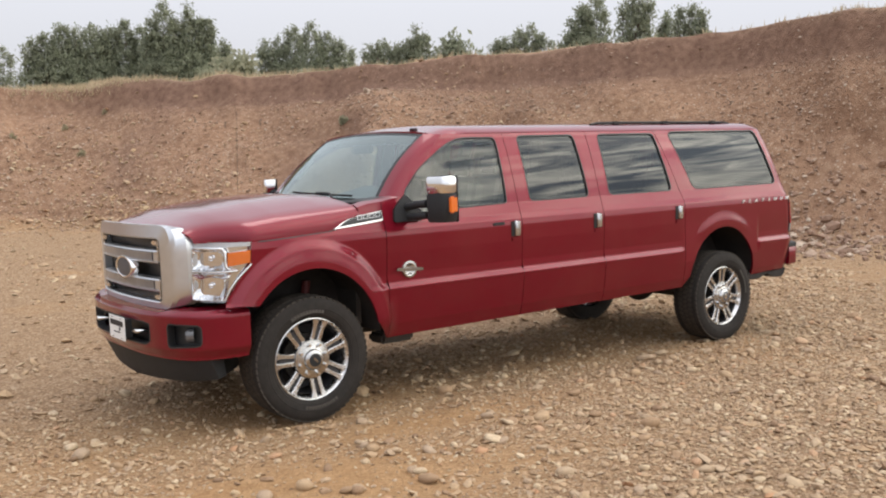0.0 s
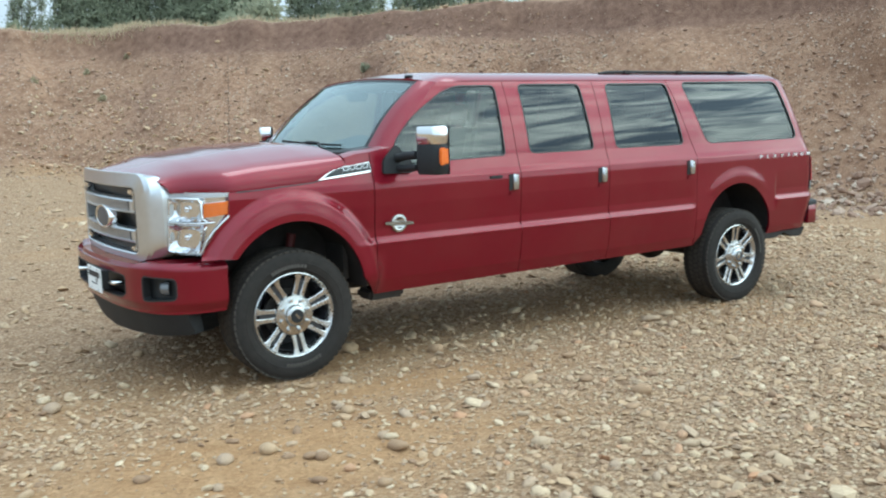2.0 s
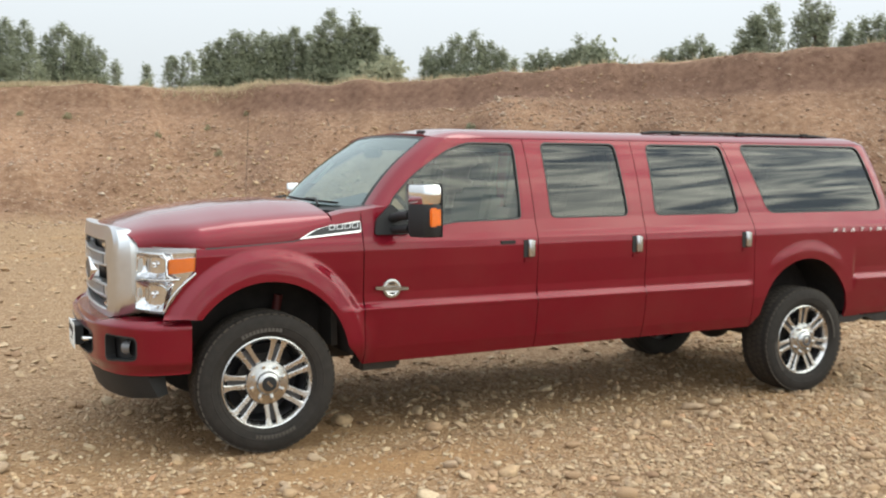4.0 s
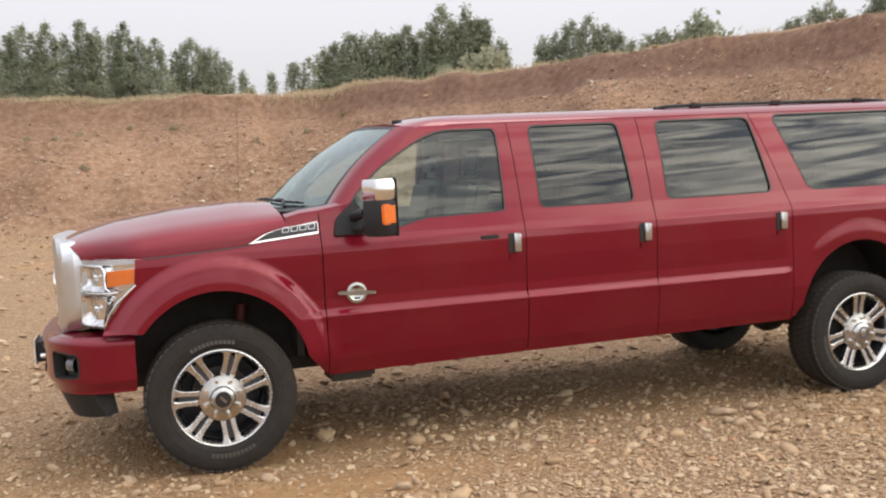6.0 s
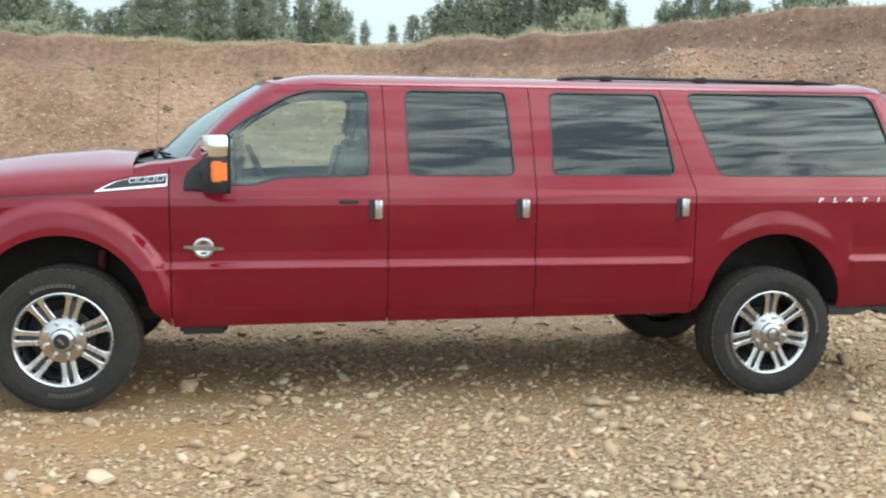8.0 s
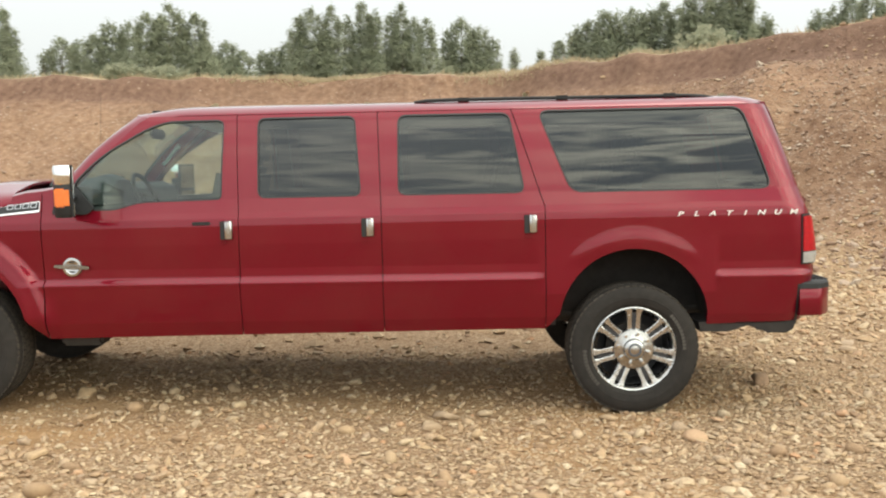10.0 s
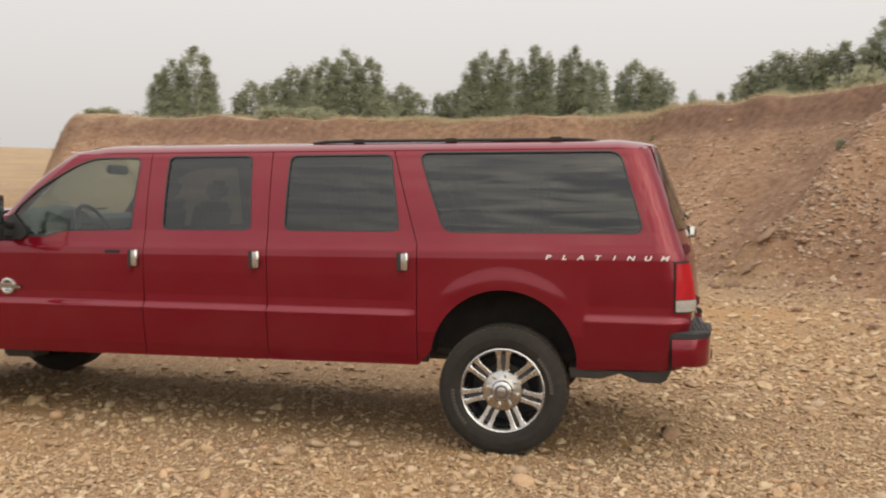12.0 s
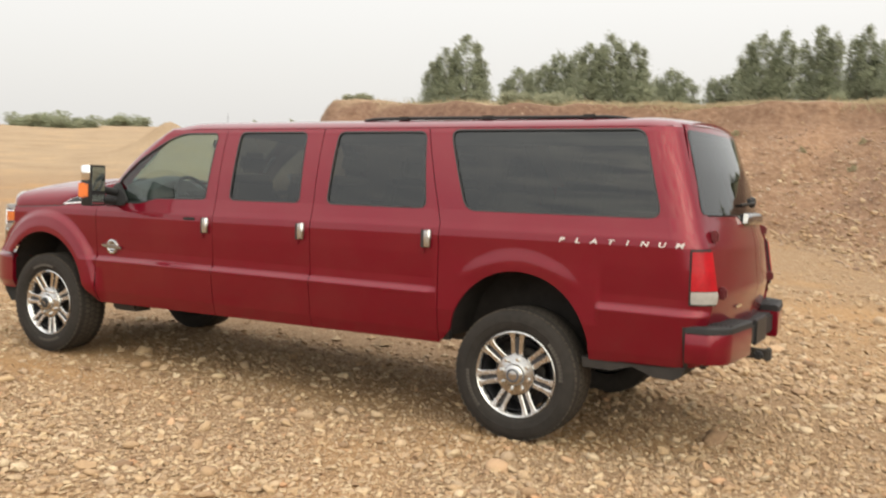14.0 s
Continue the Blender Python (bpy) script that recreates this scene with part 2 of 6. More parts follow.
    chip.inputs["From Min"].default_value, chip.inputs["From Max"].default_value = 0.50, 0.58
    core.inputs["From Min"].default_value, core.inputs["From Max"].default_value = 0.36, 0.26
    l.new(cells.outputs["Red"], chip.inputs["Value"])
    l.new(scree.outputs["Distance"], core.inputs["Value"])
    stone_at = n.new("ShaderNodeMath")
    stone_at.operation = "MULTIPLY"
    l.new(chip.outputs["Result"], stone_at.inputs[0])
    l.new(core.outputs["Result"], stone_at.inputs[1])
    chips = ramp(cells.outputs["Green"], [(0.0, (0.27, 0.175, 0.12)), (0.6, (0.36, 0.26, 0.185)), (1.0, (0.50, 0.40, 0.31))])
    red = mix(stone_at.outputs[0], red, chips)
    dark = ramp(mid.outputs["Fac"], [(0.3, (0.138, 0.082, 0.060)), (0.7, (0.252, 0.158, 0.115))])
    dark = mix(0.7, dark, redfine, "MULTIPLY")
    tracks = ramp(big.outputs["Fac"], [(0.35, (0.78, 0.74, 0.70)), (0.5, (1.0, 1.0, 1.0)), (0.62, (1.14, 1.12, 1.08))])
    grass = ramp(mid.outputs["Fac"], [(0.3, (0.280, 0.205, 0.135)), (0.7, (0.450, 0.358, 0.250))])
    grass = mix(0.8, grass, tracks, "MULTIPLY")
    col = mix(sp.outputs["Red"], floor, red)
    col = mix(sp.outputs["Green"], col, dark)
    col = mix(sp.outputs["Blue"], col, grass)
    l.new(col, b.inputs["Base Color"])
    b.inputs["Roughness"].default_value = 0.95
    b.inputs["Specular IOR Level"].default_value = 0.15
    hsum = n.new("ShaderNodeMath")
    hsum.operation = "ADD"
    l.new(fine.outputs["Fac"], hsum.inputs[0])
    l.new(mid.outputs["Fac"], hsum.inputs[1])
    bp = n.new("ShaderNodeBump")
    bp.inputs["Strength"].default_value, bp.inputs["Distance"].default_value = 0.9, 0.03
    peb2 = n.new("ShaderNodeTexVoronoi")
    peb2.inputs["Scale"].default_value = 55.0
    l.new(tc.outputs["Object"], peb2.inputs["Vector"])
    grit, flat = n.new("ShaderNodeMath"), n.new("ShaderNodeMath")
    grit.operation, flat.operation = "ADD", "MULTIPLY_ADD"
    l.new(peb.outputs["Distance"], grit.inputs[0])
    l.new(peb2.outputs["Distance"], grit.inputs[1])
    l.new(grit.outputs[0], flat.inputs[0])
    flat.inputs[1].default_value = -0.45
    l.new(hsum.outputs[0], flat.inputs[2])
    l.new(flat.outputs[0], bp.inputs["Height"])
    l.new(bp.outputs["Normal"], b.inputs["Normal"])
    return m


def leaf_material(name, dark, light):
    m, n, l, b = material(name)
    geo = n.new("ShaderNodeNewGeometry")
    r = ramp_node(n, [(0.15, dark), (0.85, light)])
    drift, tone = noise_node(n, l, 1.7, 3.0), n.new("ShaderNodeMix")
    tone.inputs["Factor"].default_value = 0.22
    l.new(drift.outputs["Fac"], tone.inputs["A"])
    l.new(geo.outputs["Random Per Island"], tone.inputs["B"])
    l.new(tone.outputs["Result"], r.inputs["Fac"])
    l.new(r.outputs["Color"], b.inputs["Base Color"])
    b.inputs["Roughness"].default_value = 0.8
    b.inputs["Specular IOR Level"].default_value = 0.2
    thin, mx = n.new("ShaderNodeBsdfTranslucent"), n.new("ShaderNodeMixShader")
    mx.inputs["Fac"].default_value = 0.5
    l.new(r.outputs["Color"], thin.inputs["Color"])
    l.new(b.outputs["BSDF"], mx.inputs[1])
    l.new(thin.outputs["BSDF"], mx.inputs[2])
    l.new(mx.outputs["Shader"], n["Material Output"].inputs["Surface"])
    return m


PAINT = paint_material()
PAINT_DARK = simple("dusty_red_plastic", (0.11, 0.012, 0.016), 0.5)
CHROME = simple("chrome", (0.80, 0.80, 0.80), 0.10, 1.0, 0.05, 12)
SATIN = simple("satin_silver_plastic", (0.60, 0.612, 0.63), 0.30, 0.94, 0.06, 20)
ALLOY = simple("machined_alloy", (0.58, 0.575, 0.57), 0.27, 1.0, 0.08, 40)
GUNMETAL = simple("dark_wheel_paint", (0.045, 0.045, 0.05), 0.45, 0.3)
RUBBER = simple("dusty_tyre_rubber", (0.027, 0.0235, 0.021), 0.85, 0, 0.35, 25, 0.25, spec=0.25)
RUBBER_WORN = simple("scuffed_tyre_shoulder", (0.056, 0.047, 0.039), 0.9, 0, 0.35, 30, 0.3, spec=0.2)
PLASTIC = simple("black_plastic", (0.020, 0.020, 0.021), 0.6, 0, 0.25, 60, 0.08, spec=0.3)
TRIM = simple("black_window_rubber", (0.018, 0.018, 0.019), 0.5)
RUBBER_MARK = simple("raised_sidewall_lettering", (0.075, 0.067, 0.060), 0.85, 0, 0.3, 40, spec=0.2)
WELL = simple("black_wheel_well", (0.034, 0.030, 0.028), 0.85, 0, 0.4, 14, 0.3, spec=0.2)
UNDER = simple("dirty_underbody_steel", (0.042, 0.036, 0.031), 0.8, 0, 0.4, 18, 0.2)
GLASS = glass_material("clear_side_glass", (0.72, 0.84, 0.78), 0.0, 1.66)
SCREEN = glass_material("windscreen_glass", (0.52, 0.62, 0.59), 0.0, 2.6, (0.86, 0.98, 0.97))
REARGLASS = glass_material("curved_rear_glass", (0.08, 0.085, 0.09), 0.0, 2.0)
PRIVACY = glass_material("dark_privacy_glass", (0.075, 0.08, 0.085), 0.0, 1.62)
LENS = glass_material("clear_lamp_lens", (0.95, 0.96, 0.97), 0.0, 1.45)
AMBER = simple("amber_lens", (0.66, 0.145, 0.012), 0.18, 0, 0.15, 90, 0.15, coat=0.6)
REDLENS = simple("red_lamp_lens", (0.36, 0.005, 0.012), 0.34, 0, 0.3, 45, 0.12, coat=0.25, spec=0.25)
SMOKED = simple("smoked_lamp_lens", (0.10, 0.10, 0.105), 0.15, 0, 0.15, 60, 0.1, coat=0.8)
WHITELENS = simple("clear_ribbed_lens", (0.34, 0.33, 0.32), 0.2, 0, 0.15, 80, 0.15, coat=0.7)
LETTERING = simple("brushed_bright_letter_metal", (0.92, 0.92, 0.92), 0.30, 0.75, 0.03)
SMOKECHROME = simple("dusty_dark_chrome", (0.34, 0.33, 0.32), 0.22, 1.0, 0.2, 30)
HUBMETAL = simple("dull_hub_alloy", (0.48, 0.475, 0.47), 0.24, 1.0, 0.1, 30)
MIRROR = simple("mirror_glass", (0.42, 0.43, 0.43), 0.02, 1.0, 0.02)
CLOTH = simple("dark_grey_upholstery", (0.065, 0.066, 0.07), 0.85, 0, 0.2, 60, 0.2)
LEATHER = simple("tan_seat_leather", (0.095, 0.080, 0.065), 0.6, 0, 0.15, 40, 0.15)
LINER = simple("pale_headliner_cloth", (0.42, 0.41, 0.39), 0.9, 0, 0.08, 80)
PLATE_WHITE = simple("white_plate_card", (0.78, 0.78, 0.76), 0.55, 0, 0.05)
INK = simple("black_ink", (0.02, 0.02, 0.022), 0.6)
OVAL = simple("grey_oval_enamel", (0.085, 0.088, 0.10), 0.42, 0.2, 0.2, 20, spec=0.35)
REFLECTOR = simple("bright_lamp_reflector", (0.80, 0.80, 0.81), 0.07, 1.0, 0.04, 30)
MESHMETAL = simple("perforated_grille_metal", (0.60, 0.60, 0.61), 0.30, 0.85, 0.15, 60)
DARKRED = simple("red_shock_absorber", (0.10, 0.014, 0.014), 0.6)
GROUND = ground_material()
STONE_STOPS = [(0.0, (0.225, 0.138, 0.080)), (0.14, (0.340, 0.222, 0.126)), (0.40, (0.430, 0.298, 0.172)), (0.62, (0.372, 0.270, 0.180)), (0.80, (0.475, 0.352, 0.216)), (0.93, (0.520, 0.408, 0.275)), (1.0, (0.425, 0.235, 0.122))]
STONE = stone_material("river_gravel", STONE_STOPS)
STONE_ONE = stone_material("river_cobble", STONE_STOPS, island=False)
BANKSTONE = stone_material("bank_rubble", [(0.0, (0.205, 0.122, 0.081)), (0.45, (0.300, 0.196, 0.136)), (0.8, (0.395, 0.295, 0.220)), (1.0, (0.510, 0.418, 0.330))])
BANK_EARTH = simple("packed_red_earth", (0.25, 0.165, 0.115), 0.95, 0, 0.3, 9, 0.9, spec=0.1)
BARK = simple("juniper_bark", (0.13, 0.10, 0.08), 0.95, 0, 0.3, 12, 0.5)
# foliage colours are raised to stand in for haze over the far trees
PINE = leaf_material("haze_paled_foliage", (0.272, 0.290, 0.196), (0.352, 0.370, 0.258))
SAGE = leaf_material("sagebrush_foliage", (0.27, 0.277, 0.185), (0.41, 0.41, 0.295))
TUFT = leaf_material("dry_olive_tuft", (0.30, 0.27, 0.165), (0.42, 0.385, 0.255))
DRY = leaf_material("dry_grass_blades", (0.36, 0.29, 0.18), (0.56, 0.47, 0.32))


# ---- building helpers ----
def mesh_object(name, me, material_, parent=None, label=""):
    me.materials.append(material_)
    ob = new(name, me)
    if parent is not None:
        ob.parent = parent
    return tagged(ob, label=label)


def part(name, bm, material_, parent, label="", smooth=0.0):
    """Links a bmesh as one mesh object. smooth: the largest angle, in degrees, that is shaded round."""
    bmesh.ops.recalc_face_normals(bm, faces=bm.faces)
    me = bpy.data.meshes.new(name)
    if smooth:
        for f in bm.faces:
            f.smooth = True
        lim = radians(smooth)
        for e in bm.edges:
            if len(e.link_faces) == 2 and e.calc_face_angle(0) > lim:
                e.smooth = False
    bm.to_mesh(me)
    bm.free()
    return mesh_object(name, me, material_, parent, label)


def numbers_mesh(name, co, faces):
    """A mesh from numpy arrays: co (n, 3) and faces (m, k)."""
    me = bpy.data.meshes.new(name)
    co, faces = np.asarray(co, dtype=np.float32), np.asarray(faces, dtype=np.int32)
    k = faces.shape[1]
    me.vertices.add(len(co))
    me.vertices.foreach_set("co", co.ravel())
    me.loops.add(faces.size)
    me.loops.foreach_set("vertex_index", faces.ravel())
    me.polygons.add(len(faces))
    me.polygons.foreach_set("loop_start", np.arange(0, faces.size, k, dtype=np.int32))
    me.update(calc_edges=True)
    return me


# ---- the land ----
def ease(a, b, x):
    t = np.clip((x - a) / (b - a), 0, 1)
    return t * t * (3 - 2 * t)


HUB = (1.0, -5.0)  # the pit floor's middle, from which the bank is described by bearing
BANK_AZ = [-60, -38, -33, -30.5, -28, -17, -5, 5, 9, 15, 23, 30, 42, 58, 75, 95, 120]
BASE_R = [32, 30, 28, 26, 24, 22.5, 21.2, 21.4, 20.2, 17.6, 15.6, 14.6, 14.0, 14.6, 13.5, 14, 18]
CREST_R = [44, 40, 36, 33, 31.8, 29.5, 28.9, 28.2, 26.9, 25.5, 24.0, 22.8, 21.8, 19.9, 19, 20, 26]
TOP_AZ = [-60, -38, -33, -30.5, -28.9, -26, -24, -20, -16, -10, -6, -2.5, 0.5, 4, 6.5, 9.3, 10.8, 13, 15, 17, 20.5, 24.3, 28, 31, 34, 37, 38, 42, 45, 50, 54, 56, 60, 75, 95, 120]
TOP_Z = [2.2, 2.3, 2.5, 3.00, 3.34, 3.40, 3.2, 3.26, 3.18, 3.19, 3.20, 3.10, 3.30, 3.32, 3.24, 3.27, 3.53, 3.53, 3.50, 3.60, 3.65, 3.80, 3.90, 4.09, 4.16, 4.22, 4.28, 4.36, 4.45, 4.58, 4.75, 4.85, 4.86, 4.3, 2.2, 1.0]
FLOOR_Y = [-60, -30, -14, -8, -1.0, -0.7, 0.75, 5, 12, 17, 60]
FLOOR_Z = [1.3, 1.2, 1.05, 0.72, 0.045, 0.018, -0.05, -0.16, -0.30, -0.28, -0.2]


def waves(x, y, scale, seed):
    """Cheap smooth unevenness from summed sines, in -1 to 1."""
    rng = np.random.RandomState(seed)
    out = np.zeros_like(x)
    for i in range(7):
        a, f, p = rng.uniform(0, 6.283), scale * rng.uniform(0.6, 1.8), rng.uniform(0, 6.283)
        out += np.sin((x * math.cos(a) + y * math.sin(a)) * f + p)
    return out / 7 * 1.9


def land(x, y, soil=False):
    x, y = np.asarray(x, dtype=float), np.asarray(y, dtype=float)
    dx, dy = x - HUB[0], y - HUB[1]
    r, az = np.hypot(dx, dy), np.degrees(np.arctan2(dx, dy))
    wob = waves(x, y, 0.55, 3)
    rb, rc, hc = np.interp(az, BANK_AZ, BASE_R), np.interp(az, BANK_AZ, CREST_R), np.interp(az, TOP_AZ, TOP_Z)
    rc = rc + 0.45 * waves(az * 0.5, az * 0.0, 0.9, 5) + 0.10 * waves(az, az * 0, 2.2, 6)
    hc = hc + 0.035 * waves(az, az * 0, 1.6, 8) + 0.02 * waves(x, y, 4.0, 7)
    on = ease(-32.6, -29.2, az + 0.5 * wob) * ease(150, 110, az)
    t = (r - rb) / (rc - rb)
    prof = np.interp(t, [0, 0.1, 0.5, 0.86, 0.93, 1.0, 1.06], [0, 0.045, 0.40, 0.735, 0.80, 0.985, 1.0])
    floor = np.interp(y, FLOOR_Y, FLOOR_Z)
    # the wheels stand in a shallow worn dip, deeper at the tail
    floor = floor - (0.018 + 0.020 * ease(1.0, 4.0, x)) * ease(-3.6, -1.6, y) * ease(5.0, 2.0, y) * ease(-4.0, -1.5, x) * ease(9.0, 6.5, x)
    floor = floor + 0.03 * waves(x, y, 0.5, 1) * ease(3, 8, r) + 0.008 * waves(x, y, 3.0, 2)
    plain = ease(38, 150, r) * 2.9 + 0.5 * ease(40, 90, r) * waves(x, y, 0.05, 9)
    top = hc + 0.010 * np.clip(r - rc, 0, 90) + 0.10 * waves(x, y, 0.7, 11) * ease(1.05, 1.3, t)
    rough = on * ease(0.0, 0.2, t) * (1 - ease(1.0, 1.08, t)) * (1 - 0.72 * ease(0.66, 0.9, t)) * (0.22 * wob + 0.15 * waves(x, y, 2.1, 4) + 0.07 * waves(x, y, 5.5, 12))
    # one spur of the bank comes down into the pit and falls in ledges
    spur = 0.55 * np.exp(-((az - 20.5 - 7 * t) / 3.2) ** 2) * ease(0.0, 0.35, t) * (1 - ease(0.75, 1.0, t))
    # a gullied edge where a fan of scree lies against the bank
    along, off = ((x - 6.3) * 3.2 + (y - 10.0) * 3.6) / 4.82, ((x - 6.3) * 3.6 - (y - 10.0) * 3.2) / 4.82
    off = off - np.interp(along, (1.0, 2.2, 3.5, 5.4, 7.5), (0.2, 0.6, 0.35, -0.25, -0.3)) + 0.10 * np.sin(along * 2.3) + 0.06 * np.sin(along * 6.1)
    spur = spur + 0.50 * np.where(off > 0, np.exp(-(off / 1.3) ** 2), np.exp(-(off / 0.22) ** 2)) * ease(0.3, 1.4, along) * (1 - ease(3.0, 6.4, along))
    # the slope is hollowed out beside that edge
    spur = spur - 0.42 * np.exp(-((off + 1.0) / 0.8) ** 2) * ease(0.6, 2.0, along) * (1 - ease(3.6, 6.8, along))
    # the crease below that edge is coloured darker, as shade
    gully_shade = 0.8 * np.exp(-((off + 0.20) / 0.24) ** 2) * ease(0.3, 1.2, along) * (1 - ease(3.0, 7.5, along)) * (0.7 + 0.5 * wob)
    # the ground colour is also darker in the hollow
    slope_dark = 0.55 * np.exp(-((off + 1.3) / 1.1) ** 2) * ease(0.6, 2.0, along) * (1 - ease(4.0, 7.5, along))
    # a second darker streak runs down the slope behind the tail
    slope_dark = slope_dark + 0.42 * np.exp(-((off + 6.0 + 0.5 * wob) / 0.75) ** 2) * ease(3.2, 4.4, along) * (1 - ease(8.0, 10.0, along))
    bank = floor + on * ((top - floor) * prof + spur) + rough
    z = np.where(t > 0, bank + (1 - on) * plain, floor + (1 - on) * plain)
    cone = np.hypot(x + 43, y - 43)
    z = z + 2.5 * np.exp(-(cone / 2.5) ** 1.5) + 0.5 * np.exp(-((x + 47) / 7) ** 2 - ((y - 49) / 4) ** 2)
    if not soil:
        return z
    right = ease(8, 24, az)
    # the band of topsoil nearly fades out on the middle stretch
    faint = 1 - 0.6 * ease(-16, -9, az) * ease(12, 5, az) + 0.25 * wob
    edge = on * ease(0.885, 0.93, t + 0.025 * wob) * (1 - ease(1.0, 1.06, t))
    under = on * (0.50 - 0.12 * right) * ease(0.76, 0.90, t + 0.08 * wob) * (1 - ease(1.0, 1.05, t))
    dry = on * ease(1.005, 1.05, t) * (1 - 0.6 * right) * (0.75 + 0.25 * wob)
    return z, on * ease(-0.02, 0.16, t + 0.05 * wob), np.clip(((0.62 - 0.06 * right) * edge + under * 0.8) * faint + gully_shade + slope_dark, 0, 1), np.clip(dry + (1 - on) * 0.55 * ease(35, 55, r), 0, 1)


def worn_earth(x, y):
    """Where the gravel is driven thin and orange earth shows."""
    out = np.zeros_like(x)
    for cx, cy, rx, ry, k in ((-1.3, -2.5, 1.45, 0.85, 1.45), (-3.6, -2.0, 1.8, 1.6, 0.9), (-0.1, -2.7, 1.0, 0.35, 0.7), (0.5, -1.55, 1.3, 0.42, 0.75), (2.6, -0.6, 1.6, 0.5, 0.55), (6.8, 3.6, 2.2, 1.2, 0.32), (9.5, 0.5, 2.5, 1.8, 0.25), (0.2, -0.5, 1.9, 0.8, 0.62), (-1.6, -0.9, 1.6, 0.7, 0.5), (3.4, -0.2, 1.6, 0.6, 0.5), (6.3, 6.6, 2.4, 1.0, 0.6)):
        out = np.maximum(out, k * np.exp(-((x - cx) / rx) ** 2 - ((y - cy) / ry) ** 2))
    return np.clip(out * (1.1 + 0.5 * waves(x, y, 1.3, 51)), 0, 1)


def build_ground():
    radii = np.concatenate([np.arange(0.3, 12, 0.14), np.arange(12, 31, 0.17), np.arange(31, 46, 0.6), 46 * 1.09 ** np.arange(42)])
    az = np.radians(np.concatenate([np.arange(-62, 80, 0.4), np.arange(80, 298, 2.0)]))
    rr, aa = np.meshgrid(radii, az, indexing="ij")
    x, y = HUB[0] + rr * np.sin(aa), HUB[1] + rr * np.cos(aa)
    z, red, dark, dry = land(x, y, True)
    n, m = rr.shape
    co = np.stack([x, y, z], -1).reshape(-1, 3)
    i, j = np.meshgrid(np.arange(n - 1), np.arange(m), indexing="ij")
    a, b = (i * m + j).ravel(), (i * m + (j + 1) % m).ravel()
    faces = np.stack([a, a + m, b + m, b], -1)
    co = np.vstack([co, [[HUB[0], HUB[1], float(land(*HUB))]]])
    fan = np.stack([np.full(m, n * m), np.arange(m), (np.arange(m) + 1) % m, np.full(m, n * m)], -1)
    me = bpy.data.meshes.new("ground")
    allf = [tuple(q) for q in faces.tolist()] + [tuple(q[:3]) for q in fan.tolist()]
    me.from_pydata(co.tolist(), [], allf)
    me.polygons.foreach_set("use_smooth", [True] * len(me.polygons))
    col = me.color_attributes.new("soil", "FLOAT_COLOR", "POINT")
    rgba = np.zeros((len(co), 4), dtype=np.float32)
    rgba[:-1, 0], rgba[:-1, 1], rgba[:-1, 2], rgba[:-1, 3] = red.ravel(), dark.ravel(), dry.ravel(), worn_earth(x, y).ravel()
    col.data.foreach_set("color", rgba.ravel())
    ob = mesh_object("ground", me, GROUND)
    return tagged(ob, "tan gravel pit floor rising into a bare red earth bank", "ground", kind="structure")


ground = build_ground()


def icosphere(sub):
    if sub == 0:
        co = np.array([(1, 0, 0), (0, 1, 0), (-1, 0, 0), (0, -1, 0), (0, 0, 1), (0, 0, -1)], dtype=float)
        return co, np.array([(0, 1, 4), (1, 2, 4), (2, 3, 4), (3, 0, 4), (1, 0, 5), (2, 1, 5), (3, 2, 5), (0, 3, 5)])
    bm = bmesh.new()
    bmesh.ops.create_icosphere(bm, subdivisions=sub, radius=1.0)
    co = np.array([v.co[:] for v in bm.verts])
    fs = np.array([[v.index for v in f.verts] for f in bm.faces])
    bm.free()
    return co, fs


def stones(name, xy, size, material_, label, rng, sub=1, flat=0.50, sink=0.28, lift=None):
    """Many stones in one mesh, lying on the land."""
    base, fs = icosphere(sub)
    n, k = len(xy), len(base)
    jig = rng.uniform(0.72, 1.28, (n, k, 1))
    sx, sy, sz = rng.uniform(0.75, 1.35, n), rng.uniform(0.6, 1.0, n), rng.uniform(0.6, 1.2, n) * flat
    p = base[None] * jig * np.stack([sx, sy, sz], -1)[:, None] * (size / 2)[:, None, None]
    ang = rng.uniform(0, 6.283, n)
    ca, sa = np.cos(ang)[:, None], np.sin(ang)[:, None]
    tx, ty = rng.normal(0, 0.22, n)[:, None], rng.normal(0, 0.22, n)[:, None]
    px, py = p[..., 0] * ca - p[..., 1] * sa, p[..., 0] * sa + p[..., 1] * ca
    pz = p[..., 2] + px * tx + py * ty
    z = land(xy[:, 0], xy[:, 1]) + size * flat * (0.5 - sink)
    co = np.stack([px + xy[:, :1], py + xy[:, 1:], pz + z[:, None]], -1).reshape(-1, 3)
    faces = (fs[None] + (np.arange(n) * k)[:, None, None]).reshape(-1, 3)
    me = numbers_mesh(name, co, faces)
    me.polygons.foreach_set("use_smooth", [sub == 2] * len(me.polygons))
    return tagged(mesh_object(name, me, material_), label, "stones", kind="stuff")


def scatter(n, x0, x1, y0, y1, rng, clump=0.0, seed=21):
    xy = np.stack([rng.uniform(x0, x1, n * 2), rng.uniform(y0, y1, n * 2)], -1)
    if clump:
        keep = rng.uniform(0, 1, len(xy)) < 0.5 + clump * waves(xy[:, 0], xy[:, 1], 1.1, seed)
        xy = xy[keep]
    return xy[:n]


